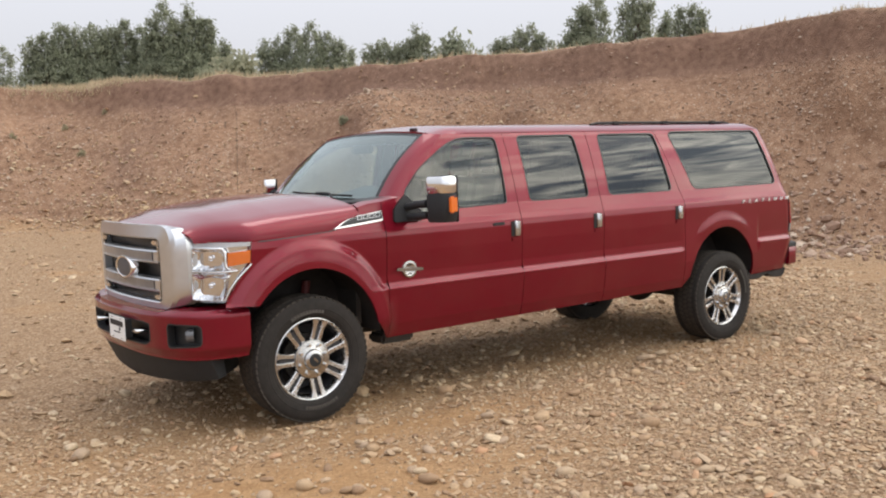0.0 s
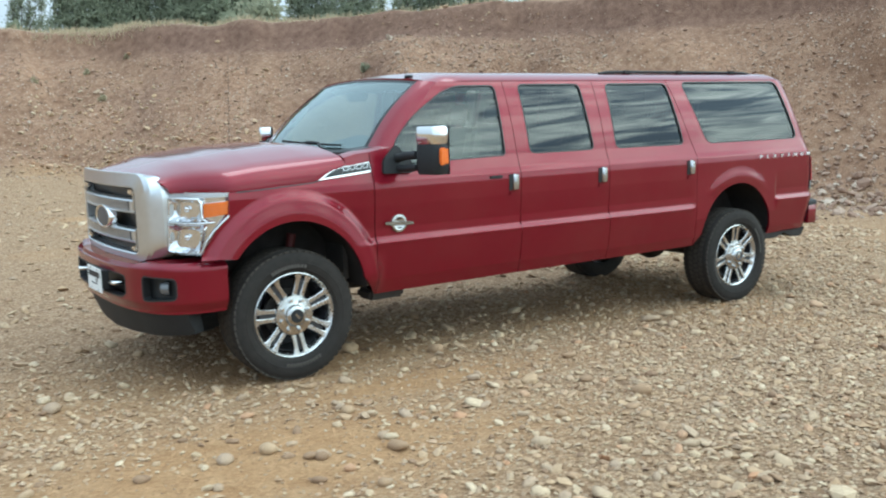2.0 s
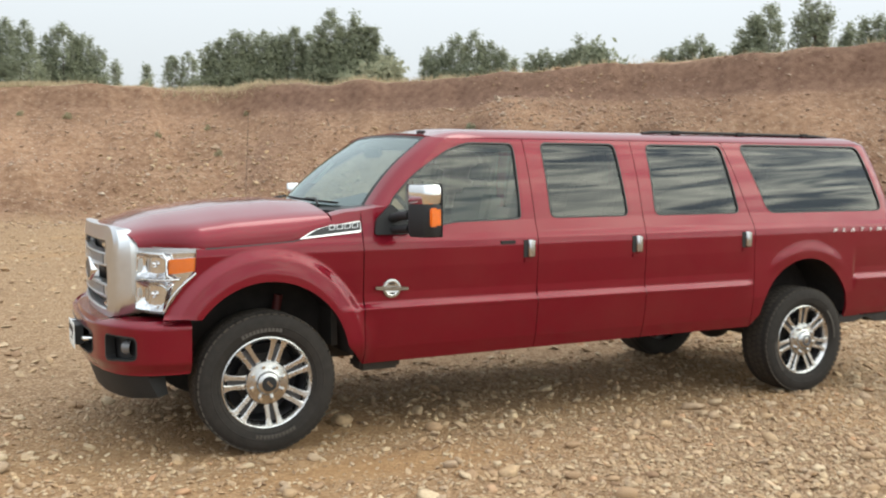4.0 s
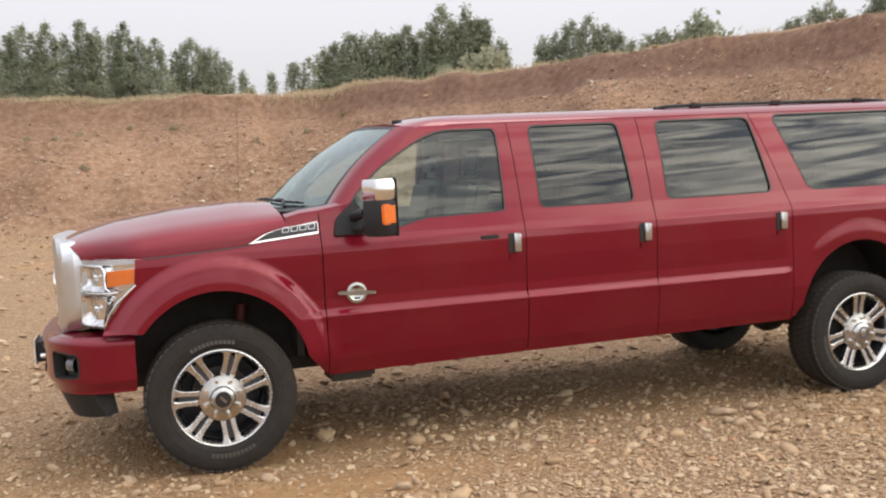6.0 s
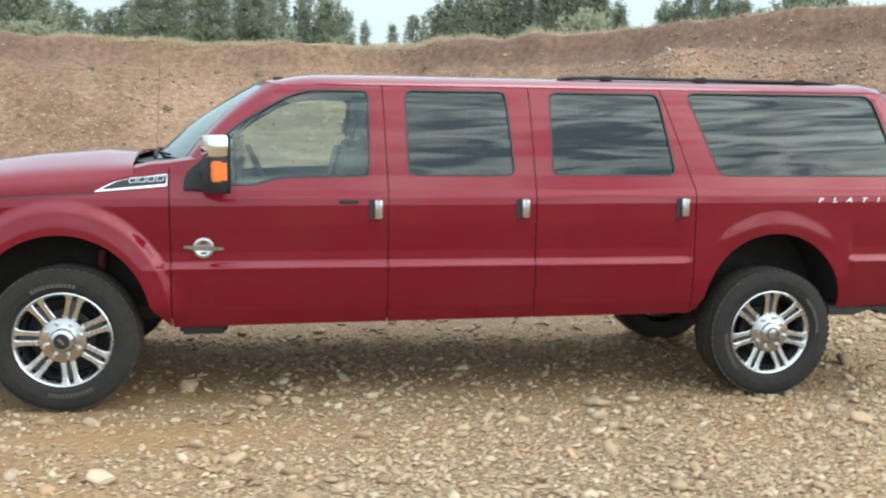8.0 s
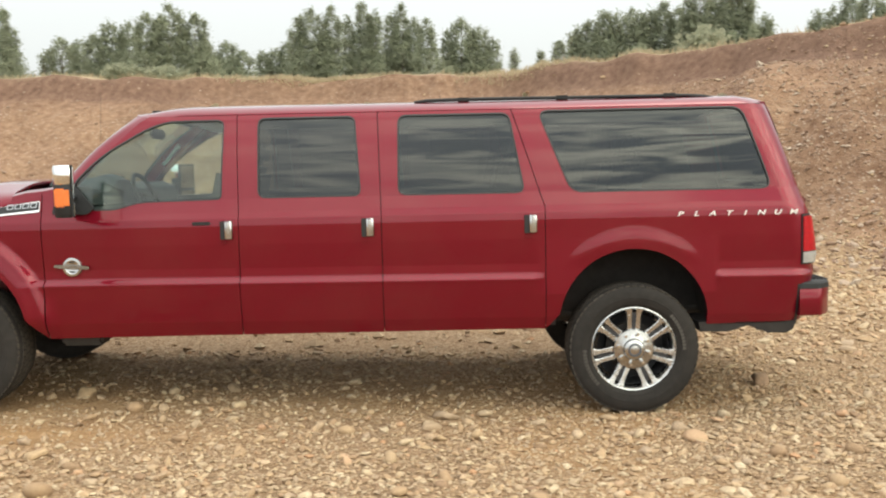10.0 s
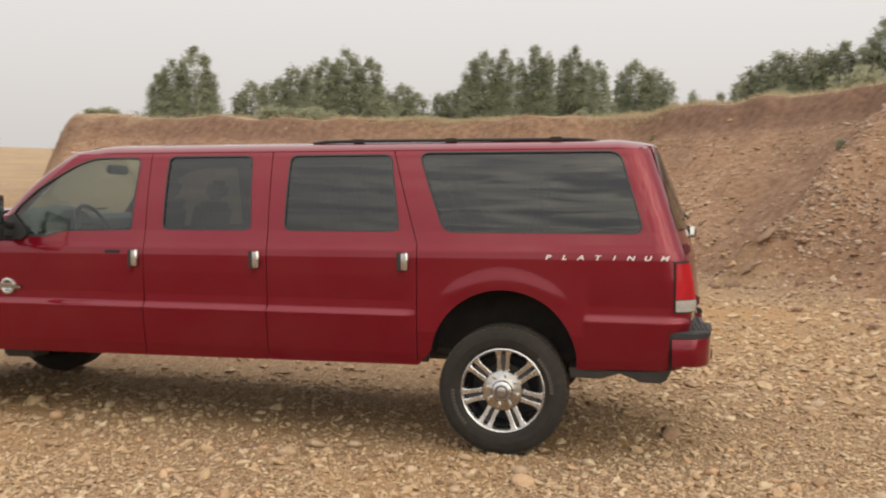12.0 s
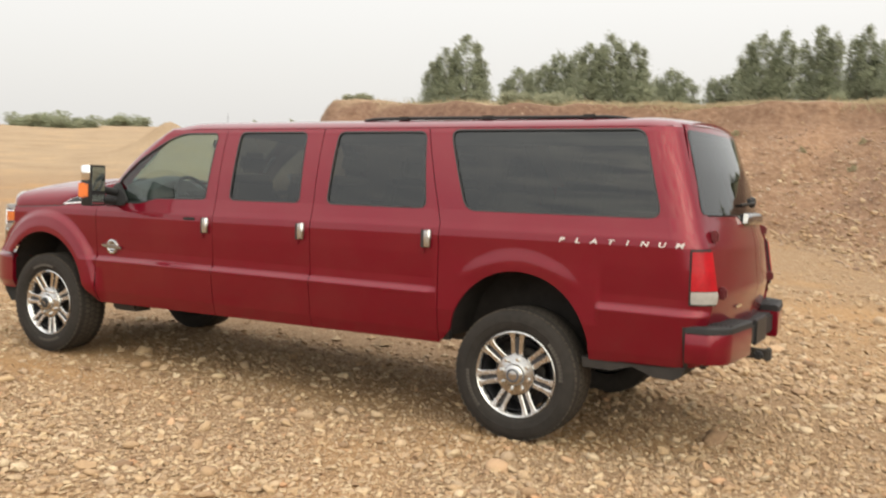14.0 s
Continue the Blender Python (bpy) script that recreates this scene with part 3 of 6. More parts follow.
rng = np.random.RandomState(4)
near = scatter(28500, -4.2, 9.2, -6.0, 1.0, rng, 0.30)
near = near[rng.uniform(0, 1, len(near)) > 0.93 * worn_earth(near[:, 0], near[:, 1])]
stones("gravel", near, rng.gamma(2.0, 0.0085, len(near)) + 0.0155, STONE, "loose tan and grey river gravel on the pit floor", rng, flat=0.54, sink=0.24)
cobbles = scatter(1200, -4.2, 9.2, -5.6, 3.0, rng, 0.35, 27)
cobbles = cobbles[rng.uniform(0, 1, len(cobbles)) > 0.8 * worn_earth(cobbles[:, 0], cobbles[:, 1])]
stones("cobbles", cobbles, rng.gamma(2.0, 0.012, len(cobbles)) + 0.042, STONE, "rounded pale river cobbles half sunk in the gravel", rng, sub=2, flat=0.52, sink=0.26)
grit = scatter(51500, -3.2, 7.8, -5.2, 0.2, rng, 0.25, 23)
grit = grit[rng.uniform(0, 1, len(grit)) > 0.82 * worn_earth(grit[:, 0], grit[:, 1])]
stones("grit", grit, rng.gamma(2.0, 0.005, len(grit)) + 0.011, STONE, "fine tan grit packed between the stones", rng, sub=0, flat=0.55, sink=0.2)
aft = scatter(9000, 4.2, 10.5, 0.8, 8.5, rng, 0.3, 29)
aft = aft[rng.uniform(0, 1, len(aft)) > 0.8 * worn_earth(aft[:, 0], aft[:, 1]) + 0.35 * ease(4.5, 7.5, aft[:, 1])]
stones("gravel", aft, rng.gamma(2.0, 0.014, len(aft)) + 0.022, STONE, "loose tan gravel on the ground behind the vehicle", rng, flat=0.55)
wide = scatter(13000, -14, 14, -9, 17, rng, 0.3)
wide = wide[~((wide[:, 0] > -4.2) & (wide[:, 0] < 9.2) & (wide[:, 1] < 1.0) & (wide[:, 1] > -6.0))]
stones("gravel", wide, rng.gamma(2.4, 0.017, len(wide)) + 0.02, STONE, "loose tan gravel on the far pit floor", rng, sub=0, flat=0.55)
ang = np.radians(rng.uniform(-31, 72, 62000))
tt = rng.beta(1.1, 1.0, 62000)
rb_, rc_ = np.interp(np.degrees(ang), BANK_AZ, BASE_R), np.interp(np.degrees(ang), BANK_AZ, CREST_R)
rad = rb_ + (rc_ - rb_) * (tt * 1.03 - 0.05)
bank_xy = np.stack([HUB[0] + rad * np.sin(ang), HUB[1] + rad * np.cos(ang)], -1)
# few lie in the hollow beside the scree
along_ = ((bank_xy[:, 0] - 6.3) * 3.2 + (bank_xy[:, 1] - 10.0) * 3.6) / 4.82
off_ = ((bank_xy[:, 0] - 6.3) * 3.6 - (bank_xy[:, 1] - 10.0) * 3.2) / 4.82 - np.interp(along_, (1.0, 2.2, 3.5, 5.4, 7.5), (0.2, 0.6, 0.35, -0.25, -0.3))
off_ = off_ + 0.45 * waves(bank_xy[:, 0], bank_xy[:, 1], 1.6, 39) + rng.normal(0, 0.25, len(off_))
bare = 1 - 0.8 * ease(-3.2, -1.8, off_) * ease(0.1, -0.3, off_) * ease(0.3, 1.2, along_) * ease(7.5, 4.5, along_)
# and the scree beyond has smooth washed lanes
bare = bare * (1 - 0.75 * ease(0.5, 1.6, off_) * ease(0.0, 0.4, waves(bank_xy[:, 0], bank_xy[:, 1], 0.75, 35)))
# stones lie in beds along the bank and thin out in the dark topsoil
bed = 0.5 + 0.5 * np.sin(tt * 31 + 2.2 * waves(bank_xy[:, 0], bank_xy[:, 1], 0.35, 33))
odds = (0.28 + 0.20 * waves(bank_xy[:, 0], bank_xy[:, 1], 0.6, 31) + 0.26 * waves(bank_xy[:, 0], bank_xy[:, 1], 0.22, 37) + 0.28 * bed + 0.22 * ease(8, 26, np.degrees(ang))) * np.interp(tt, (0.86, 0.95), (1.0, 0.6)) * bare
bank_xy = bank_xy[rng.uniform(0, 1, len(bank_xy)) < odds]
stones("bank_rubble", bank_xy, rng.gamma(1.1, 0.018, len(bank_xy)) + 0.017, BANKSTONE, "broken pale stones lying in the red bank", rng, sub=0, sink=0.2, flat=0.6)
fan_n = 2000
fan_l = 1.2 + 6.4 * rng.beta(1.1, 2.6, fan_n)
fan_o = rng.gamma(1.5, 0.75, fan_n) + rng.normal(-0.1, 0.22, fan_n) + np.interp(fan_l, (1.0, 2.2, 3.5, 5.4, 7.5), (0.2, 0.6, 0.35, -0.25, -0.3))
talus_xy = np.stack([6.3 + (fan_l * 3.2 + fan_o * 3.6) / 4.82, 10.0 + (fan_l * 3.6 - fan_o * 3.2) / 4.82], -1)
talus_xy = talus_xy[rng.uniform(0, 1, fan_n) < 0.62 + 0.45 * waves(talus_xy[:, 0], talus_xy[:, 1], 0.8, 43)]
stones("talus", talus_xy, rng.gamma(1.3, 0.024, len(talus_xy)) + 0.024, BANKSTONE, "pale angular stones along the crest of the scree fan", rng, sink=0.25, flat=0.6)
low_a = np.radians(rng.normal(10, 5, 1300))
low_r = np.interp(np.degrees(low_a), BANK_AZ, BASE_R) + rng.gamma(1.6, 1.3, 1300)
stones("talus", np.stack([HUB[0] + low_r * np.sin(low_a), HUB[1] + low_r * np.cos(low_a)], -1), rng.gamma(1.6, 0.026, 1300) + 0.03, STONE, "pale stones fanned over the lower bank", rng, sink=0.25, flat=0.6)
pile_a = np.radians(rng.normal(50, 9, 2600))
pile_r = np.interp(np.degrees(pile_a), BANK_AZ, BASE_R) + rng.normal(0.5, 1.0, 2600)
stones("rubble_pile", np.stack([HUB[0] + pile_r * np.sin(pile_a), HUB[1] + pile_r * np.cos(pile_a)], -1), rng.gamma(1.6, 0.036, 2600) + 0.025, BANKSTONE, "heap of loose broken rubble at the foot of the bank", rng, flat=0.7)


# ---- plants ----
def leaf_cloud(name, blobs, count, size, material_, parent, rng, label=""):
    """A crown of many small two-triangle sprays spread through uneven ellipsoids (centre, radii)."""
    w = np.array([b[1][0] * b[1][1] * b[1][2] for b in blobs]) ** 0.7
    pick = rng.choice(len(blobs), count, p=w / w.sum())
    cen, rad_ = np.array([b[0] for b in blobs])[pick], np.array([b[1] for b in blobs])[pick]
    d = rng.normal(size=(count, 3))
    d /= np.linalg.norm(d, axis=1)[:, None]
    p = cen + d * rad_ * (rng.uniform(0.1, 1.0, count) ** 0.5 * rng.uniform(0.8, 1.25, count))[:, None]
    u = rng.normal(size=(count, 3))
    u[:, 2] += 0.9
    u /= np.linalg.norm(u, axis=1)[:, None]
    v = np.cross(u, rng.normal(size=(count, 3)))
    v /= np.linalg.norm(v, axis=1)[:, None]
    s = size * rng.uniform(0.5, 1.4, count)[:, None]
    co = np.stack([p - u * s, p + v * s * 0.55, p + u * s, p - v * s * 0.55], 1).reshape(-1, 3)
    me = numbers_mesh(name, co, np.arange(count * 4).reshape(-1, 4))
    return mesh_object(name, me, material_, parent, label)


def limb(bm, a, b, ra, rb, seg=7):
    a, b = Vector(a), Vector(b)
    q = (b - a).to_track_quat("Z", "Y").to_matrix()
    rings = []
    for p, r in ((a, ra), (a.lerp(b, 0.5) + Vector((0.04, 0.03, 0)) * ra * 4, (ra + rb) / 2), (b, rb)):
        rings.append([bm.verts.new(p + q @ Vector((math.cos(k * 6.2832 / seg) * r, math.sin(k * 6.2832 / seg) * r, 0))) for k in range(seg)])
    for r0, r1 in zip(rings, rings[1:]):
        for k in range(seg):
            bm.faces.new((r0[k], r0[(k + 1) % seg], r1[(k + 1) % seg], r1[k]))


tree_rng = np.random.RandomState(8)


def juniper(x, y, lobes, sparse=False):
    """A tree of several upright crown lobes: sideways offset, height of the tip above the datum, half width."""
    rng = tree_rng
    root = new("juniper_tree")
    base = float(land(x, y)) - 0.1
    a = math.atan2(x - HUB[0], y - HUB[1])
    root.matrix_basis = Matrix.Translation((x, y, base)) @ Matrix.Rotation(-a, 4, "Z")
    bm = bmesh.new()
    tall = max(top for _, top, _ in lobes) - base
    limb(bm, (0, 0, -0.05), (0.03, 0.02, 0.45 * tall), 0.035 * tall ** 0.9, 0.05)
    spots, ways, sizes = [], [], []
    rows = sorted(lobes)
    # the lobes grow together below
    fill = [((a[0] + b[0]) / 2, min(a[1], b[1]) - 0.16 * tall, (b[0] - a[0]) / 2 + 0.25) for a, b in zip(rows, rows[1:])] if not sparse else []
    crown = [(dx, top, hw, 0.72) for dx, top, hw in lobes] + [(dx, top, hw, 0.45) for dx, top, hw in fill]
    for dx, top, hw in lobes:
        for side in (-1, 1):
            crown.append((dx + side * hw * rng.uniform(0.4, 0.7), top - rng.uniform(0.03, 0.16) * (top - base), hw * rng.uniform(0.45, 0.6), 0.85))
        if not sparse:
            crown.append((dx + rng.uniform(-0.3, 0.3) * hw, base + rng.uniform(0.45, 0.62) * (top - base), hw * 1.5 + 0.3, 0.5))
    for dx, top, hw, blunt in crown:
        h, dy = top - base, rng.uniform(-0.5, 0.5) * hw
        low = h * (rng.uniform(0.06, 0.14) if not sparse else rng.uniform(0.14, 0.26))
        limb(bm, (0.15 * dx, 0, low * 0.7), (dx, dy, low + 0.55 * (h - low)), 0.07, 0.03, 6)
        limb(bm, (dx, dy, low + 0.5 * (h - low)), (dx + 0.02, dy, h - 0.15), 0.03, 0.008, 5)
        n = int((20 if sparse else 24) * hw ** 0.8 * (h - low) + 8)
        for _ in range(n):
            f = rng.uniform(0.0, 1.0) ** 0.85
            # widest below the middle, closing to a tufted tip
            w = hw * (1.16 - 0.1 * f + 0.12 * math.sin(9 * f + 7 * dx)) * max(0.02, 1 - f ** 2.4) ** blunt
            b, r = rng.uniform(0, 6.283), math.sqrt(rng.uniform(0.12, 1.12))
            c = (dx + w * r * math.cos(b), dy + w * r * math.sin(b), low + (h - 0.12 - low) * f)
            spots.append(c)
            ways.append((0.7 * math.cos(b) * r, 0.7 * math.sin(b) * r, 0.75))
            sizes.append(rng.uniform(0.15, 0.34) * (1 - 0.3 * f))
            if sparse and rng.uniform() < 0.4 and r > 0.6:
                limb(bm, (dx, dy, c[2] - 0.25), c, 0.016, 0.006, 4)
    part("trunk", bm, BARK, root, smooth=60)
    k = 16
    n = len(spots) * k
    cen, way, tuft = np.repeat(spots, k, 0), np.repeat(ways, k, 0), np.repeat(sizes, k)[:, None]
    p = cen + rng.normal(0, 0.72, (n, 3)) * tuft + way * tuft * rng.uniform(-0.5, 0.9, (n, 1))
    u = way + rng.normal(0, 0.45, (n, 3))
    u /= np.linalg.norm(u, axis=1)[:, None]
    v = np.cross(u, rng.normal(size=(n, 3)))
    v /= np.linalg.norm(v, axis=1)[:, None]
    q = 0.086 * rng.uniform(0.6, 1.35, n)[:, None]
    # the sprays of a tuft take the light together, each with its upper side outwards
    soft = way + rng.normal(0, 0.2, (n, 3)) + 0.35 * (p - cen) / tuft
    soft /= np.linalg.norm(soft, axis=1)[:, None]
    v = v * np.where((np.cross(v, u) * soft).sum(1) < 0, -1, 1)[:, None]
    co = np.stack([p - u * q, p + v * q * 0.5, p + u * q * 1.1, p - v * q * 0.5], 1).reshape(-1, 3)
    me = numbers_mesh("crown", co, np.arange(n * 4).reshape(-1, 4))
    me.polygons.foreach_set("use_smooth", [True] * n)
    me.normals_split_custom_set_from_vertices(np.repeat(soft, 4, 0).tolist())
    mesh_object("crown", me, PINE, root)
    return tagged(root, "thin-crowned juniper with bare twigs on top of the bank" if sparse else "dark green juniper paled for haze, standing on top of the bank", "tree", "trees above the bank")


# from the far end of the bank to the spur behind the tail of the vehicle
juniper(-31.5, 66.5, [(0.0, 10.88, 1.61), (-1.79, 9.78, 1.07), (-2.99, 8.58, 0.89), (1.09, 9.08, 0.72)])
juniper(-24.6, 62.3, [(0.0, 7.68, 1.1), (-1.0, 6.78, 0.55)], sparse=True)
juniper(-22.8, 60.9, [(0.0, 7.38, 0.66)])
juniper(-19.7, 58.8, [(0.0, 8.48, 0.8), (-1.1, 7.58, 0.68), (1.16, 8.48, 0.72)])
juniper(-14.7, 55.5, [(0.0, 9.18, 1.43), (-1.44, 8.68, 0.9), (1.58, 8.68, 0.83), (2.21, 7.28, 0.53)])
juniper(-13.5, 66.1, [(0.0, 7.58, 0.97), (1.25, 6.98, 0.97), (-1.14, 7.08, 0.61)])
juniper(-11.4, 75.8, [(0.0, 7.99, 0.89), (-1.14, 7.63, 0.54), (1.04, 8.59, 0.6)])
juniper(-7.6, 70.3, [(0.0, 10.63, 1.1), (-1.1, 9.91, 0.65), (1.66, 10.87, 0.92), (1.19, 8.95, 0.73)])
juniper(-3.5, 72.2, [(0.0, 11.35, 0.79), (-1.22, 10.27, 0.56), (1.03, 10.75, 0.61)])
juniper(-0.4, 74.0, [(0.0, 11.35, 0.86), (-0.95, 10.51, 0.62), (1.06, 10.27, 0.72)])
juniper(1.8, 69.8, [(0.0, 9.67, 0.9)])
juniper(4.7, 73.4, [(0.0, 10.03, 1.27), (-1.16, 9.19, 0.66), (1.43, 9.43, 1.04), (2.66, 8.47, 0.66)])
juniper(9.8, 82.9, [(0.0, 8.35, 0.42)], sparse=True)
juniper(12.1, 80.3, [(0.0, 7.99, 0.36)], sparse=True)
juniper(12.7, 71.8, [(0.0, 8.11, 0.7), (1.26, 8.47, 0.65)], sparse=True)
juniper(13.3, 53.5, [(0.0, 8.52, 0.68), (-0.96, 7.92, 0.51), (-1.72, 7.62, 0.47), (0.76, 8.32, 0.45)])
juniper(14.9, 53.2, [(0.0, 8.62, 0.62), (0.77, 8.32, 0.42), (1.27, 8.52, 0.52)])
juniper(16.9, 52.7, [(0.0, 8.92, 0.63), (0.82, 8.62, 0.56)])
juniper(18.6, 50.8, [(0.0, 10.02, 0.86), (-0.82, 9.12, 0.45), (1.47, 9.92, 0.63), (0.77, 8.92, 1.04), (2.33, 9.22, 0.6), (2.8, 9.12, 0.32)])
juniper(22.5, 50.9, [(0.0, 7.92, 0.51), (-0.57, 7.52, 0.58), (0.41, 7.12, 0.29)])
juniper(28.3, 52.1, [(0.0, 9.32, 0.7), (-1.16, 8.72, 0.5), (-2.0, 8.42, 0.62)])
juniper(28.7, 50.4, [(0.0, 9.42, 0.8), (1.05, 8.82, 0.65), (1.96, 8.42, 0.38)])
juniper(32.1, 50.9, [(0.0, 8.02, 0.28)], sparse=True)
juniper(31.0, 45.0, [(0.0, 8.12, 0.62), (-1.02, 7.82, 0.47), (0.95, 7.92, 0.44)])
juniper(32.5, 43.6, [(0.0, 9.12, 0.29), (0.55, 8.62, 0.47), (-0.47, 8.12, 0.44)])
juniper(33.6, 43.0, [(0.0, 7.72, 0.22)], sparse=True)
juniper(36.0, 37.5, [(0.0, 8.52, 0.59), (-0.86, 8.02, 0.45), (-1.44, 7.82, 0.38)])
juniper(36.7, 37.2, [(0.0, 8.82, 0.52), (0.53, 8.32, 0.31), (1.19, 7.92, 0.31)], sparse=True)
juniper(34.5, 29.7, [(0.0, 9.42, 0.85), (-0.71, 9.02, 0.55), (-1.29, 8.22, 0.43), (-1.58, 7.32, 0.43)])
juniper(34.3, 27.3, [(0.0, 9.52, 0.49), (0.57, 9.42, 0.46), (1.0, 9.22, 0.26)], sparse=True)
juniper(39.3, 28.8, [(0.0, 8.92, 0.35), (-0.23, 8.32, 0.32)])
juniper(39.3, 27.1, [(0.0, 9.22, 0.46), (-0.65, 8.92, 0.31), (0.51, 9.02, 0.25)], sparse=True)
juniper(14.7, 16.6, [(0.0, 4.9, 0.2), (0.12, 4.65, 0.16)])
# behind the walk, seen only in the glass
for x, y, top in ((62, -6, 8.5), (66, -14, 7.5), (58, 4, 8.0)):
    juniper(x, y, [(-2.6, top - 1.2, 1.7), (0.0, top, 2.0), (2.4, top - 0.8, 1.6)])


def make_bush(seed, foliage, count=1500, size=0.04):
    rng = np.random.RandomState(seed)
    root = new("sagebrush")
    bm = bmesh.new()
    blobs = []
    for i in range(9):
        a, d = i * 2.4, 0.28 * rng.uniform(0.2, 1.2)
        c = (math.cos(a) * d, math.sin(a) * d, rng.uniform(0.25, 0.6))
        limb(bm, (0, 0, 0), c, 0.02, 0.006, 5)
        blobs.append((c, (0.2, 0.2, 0.22 * rng.uniform(0.7, 1.3))))
    part("stem", bm, BARK, root, smooth=60)
    leaf_cloud("crown", blobs, count, size, foliage, root, rng)
    return root


BUSHES = [  # x, y, top, width, pale
    (12.4, 27.0, 6.1, 2.6, 1), (-7.5, 24.6, 4.1, 1.6, 1), (-6.0, 24.8, 4.05, 1.6, 1), (8.9, 21.6, 4.1, 0.6, 1), (11.9, 20.6, 4.3, 0.9, 1),
    (9.3, 22.6, 4.1, 0.7, 0), (-14.6, 24.5, 3.8, 0.75, 1), (-14.0, 24.7, 3.9, 0.9, 1), (3.3, 24.6, 3.75, 0.6, 0), (-101.2, 74.7, 4.3, 5.5, 0),
    (-98.0, 74.4, 4.7, 5.5, 0), (-95.4, 74.1, 5.1, 6.5, 0), (-92.0, 73.4, 4.5, 5, 0), (-92.7, 77.4, 3.9, 5, 0), (-105.1, 93.6, 4.2, 6, 0), (-103.2, 95.7, 4.4, 5.5, 0),
    (-64.8, 77.2, 4.5, 1.8, 0), (-58.6, 75.9, 4.7, 2.2, 0),
    (-4.0, 22.8, 2.4, 0.3, 2), (-3.1, 21.9, 2.15, 0.28, 2), (-2.4, 22.05, 2.1, 0.22, 2), (-1.75, 22.5, 2.3, 0.25, 2), (0.8, 22.3, 2.5, 0.3, 2), (-1.6, 20.3, 1.45, 0.3, 2), (-0.4, 22.95, 2.5, 0.25, 2), (9.40, 14.25, 2.6, 0.33, 1), (6.19, 13.44, 0.66, 0.34, 2), (4.36, 19.23, 1.62, 0.26, 2), (4.41, 20.83, 2.3, 0.22, 2), (5.59, 21.06, 2.75, 0.22, 2), (2.97, 20.51, 2.05, 0.22, 2),
]
bush_kinds = [make_bush(3, PINE), make_bush(5, SAGE), make_bush(7, TUFT, 260, 0.075)]
used = [False, False, False]
for x, y, top, width, pale in BUSHES:
    z = float(land(x, y)) - 0.05
    m = Matrix.Translation((x, y, z - 0.22 * max(0.28, 0.55 * width, top - z))) @ Matrix.Rotation(x * 7, 4, "Z")
    bush = bush_kinds[pale] if not used[pale] else copy_thing(bush_kinds[pale], m)
    used[pale] = True
    bush.matrix_basis = m
    bush.scale = (width * 1.1, width * 1.1, max(0.28, (0.55 if width > 0.7 else 1.0) * width, (top - z) * 1.15))
    tagged(bush, ("dark green low shrub on the skyline", "pale grey-green sagebrush growing on the earth bank", "thin olive tuft rooted in the bare slope")[pale], "bush", "bushes on the bank")


def build_grass():
    rng = np.random.RandomState(12)
    n = 19000
    az = rng.uniform(-30, 70, n)
    az = np.where(rng.uniform(0, 1, n) < 0.22, az, rng.normal(0, 10, n))
    rc = np.interp(az, BANK_AZ, CREST_R)
    r = rc + rng.exponential(2.2, n) + 0.2
    x, y = HUB[0] + r * np.sin(np.radians(az)), HUB[1] + r * np.cos(np.radians(az))
    keep = rng.uniform(0, 1, n) < 0.55 + 0.5 * waves(x, y, 0.9, 41)
    x, y = x[keep], y[keep]
    n = len(x)
    z = land(x, y) - 0.02
    h, a = rng.uniform(0.06, 0.22, n), rng.uniform(0, 6.28, n)
    w = 0.020
    lx, ly = rng.normal(0, 0.06, n), rng.normal(0, 0.06, n)
    co = np.stack([np.stack([x - w * np.cos(a), y - w * np.sin(a), z], -1), np.stack([x + w * np.cos(a), y + w * np.sin(a), z], -1), np.stack([x + lx, y + ly, z + h], -1)], 1).reshape(-1, 3)
    me = numbers_mesh("dry_grass", co, np.arange(n * 3).reshape(-1, 3))
    tagged(mesh_object("dry_grass", me, DRY), "dry straw-yellow grass along the top of the bank", "grass", kind="stuff")


build_grass()


# ---- the vehicle: shaping helpers ----
def outline(points, radius=0.0, seg=5):
    """A closed outline with rounded corners. A point may carry its own radius as a third number."""
    pts = [(p[0], p[1], p[2] if len(p) > 2 else radius) for p in points]
    out = []
    for i, (x, y, r) in enumerate(pts):
        p, a, b = Vector((x, y)), Vector(pts[i - 1][:2]), Vector(pts[(i + 1) % len(pts)][:2])
        da, db = (a - p), (b - p)
        r = min(r, da.length * 0.48, db.length * 0.48)
        if r < 1e-4:
            out.append((x, y))
            continue
        s, e = p + da.normalized() * r, p + db.normalized() * r
        for k in range(seg + 1):
            t = k / seg
            q = s * (1 - t) ** 2 + p * 2 * t * (1 - t) + e * t * t
            out.append((q.x, q.y))
    return out


def grown(loop, d):
    """The outline moved outwards by d (inwards when negative)."""
    area = sum(a[0] * b[1] - b[0] * a[1] for a, b in zip(loop, loop[1:] + loop[:1]))
    s = 1 if area > 0 else -1
    out = []
    n = len(loop)
    for i in range(n):
        a, b, c = Vector(loop[i - 1]), Vector(loop[i]), Vector(loop[(i + 1) % n])
        e1, e2 = (b - a), (c - b)
        n1, n2 = Vector((e1.y, -e1.x)), Vector((e2.y, -e2.x))
        if n1.length > 1e-7:
            n1.normalize()
        if n2.length > 1e-7:
            n2.normalize()
        m = n1 + n2
        m = m / max(0.35, m.length_squared / 2) if m.length > 1e-6 else n1
        out.append((b.x + m.x * d * s, b.y + m.y * d * s))
    return out


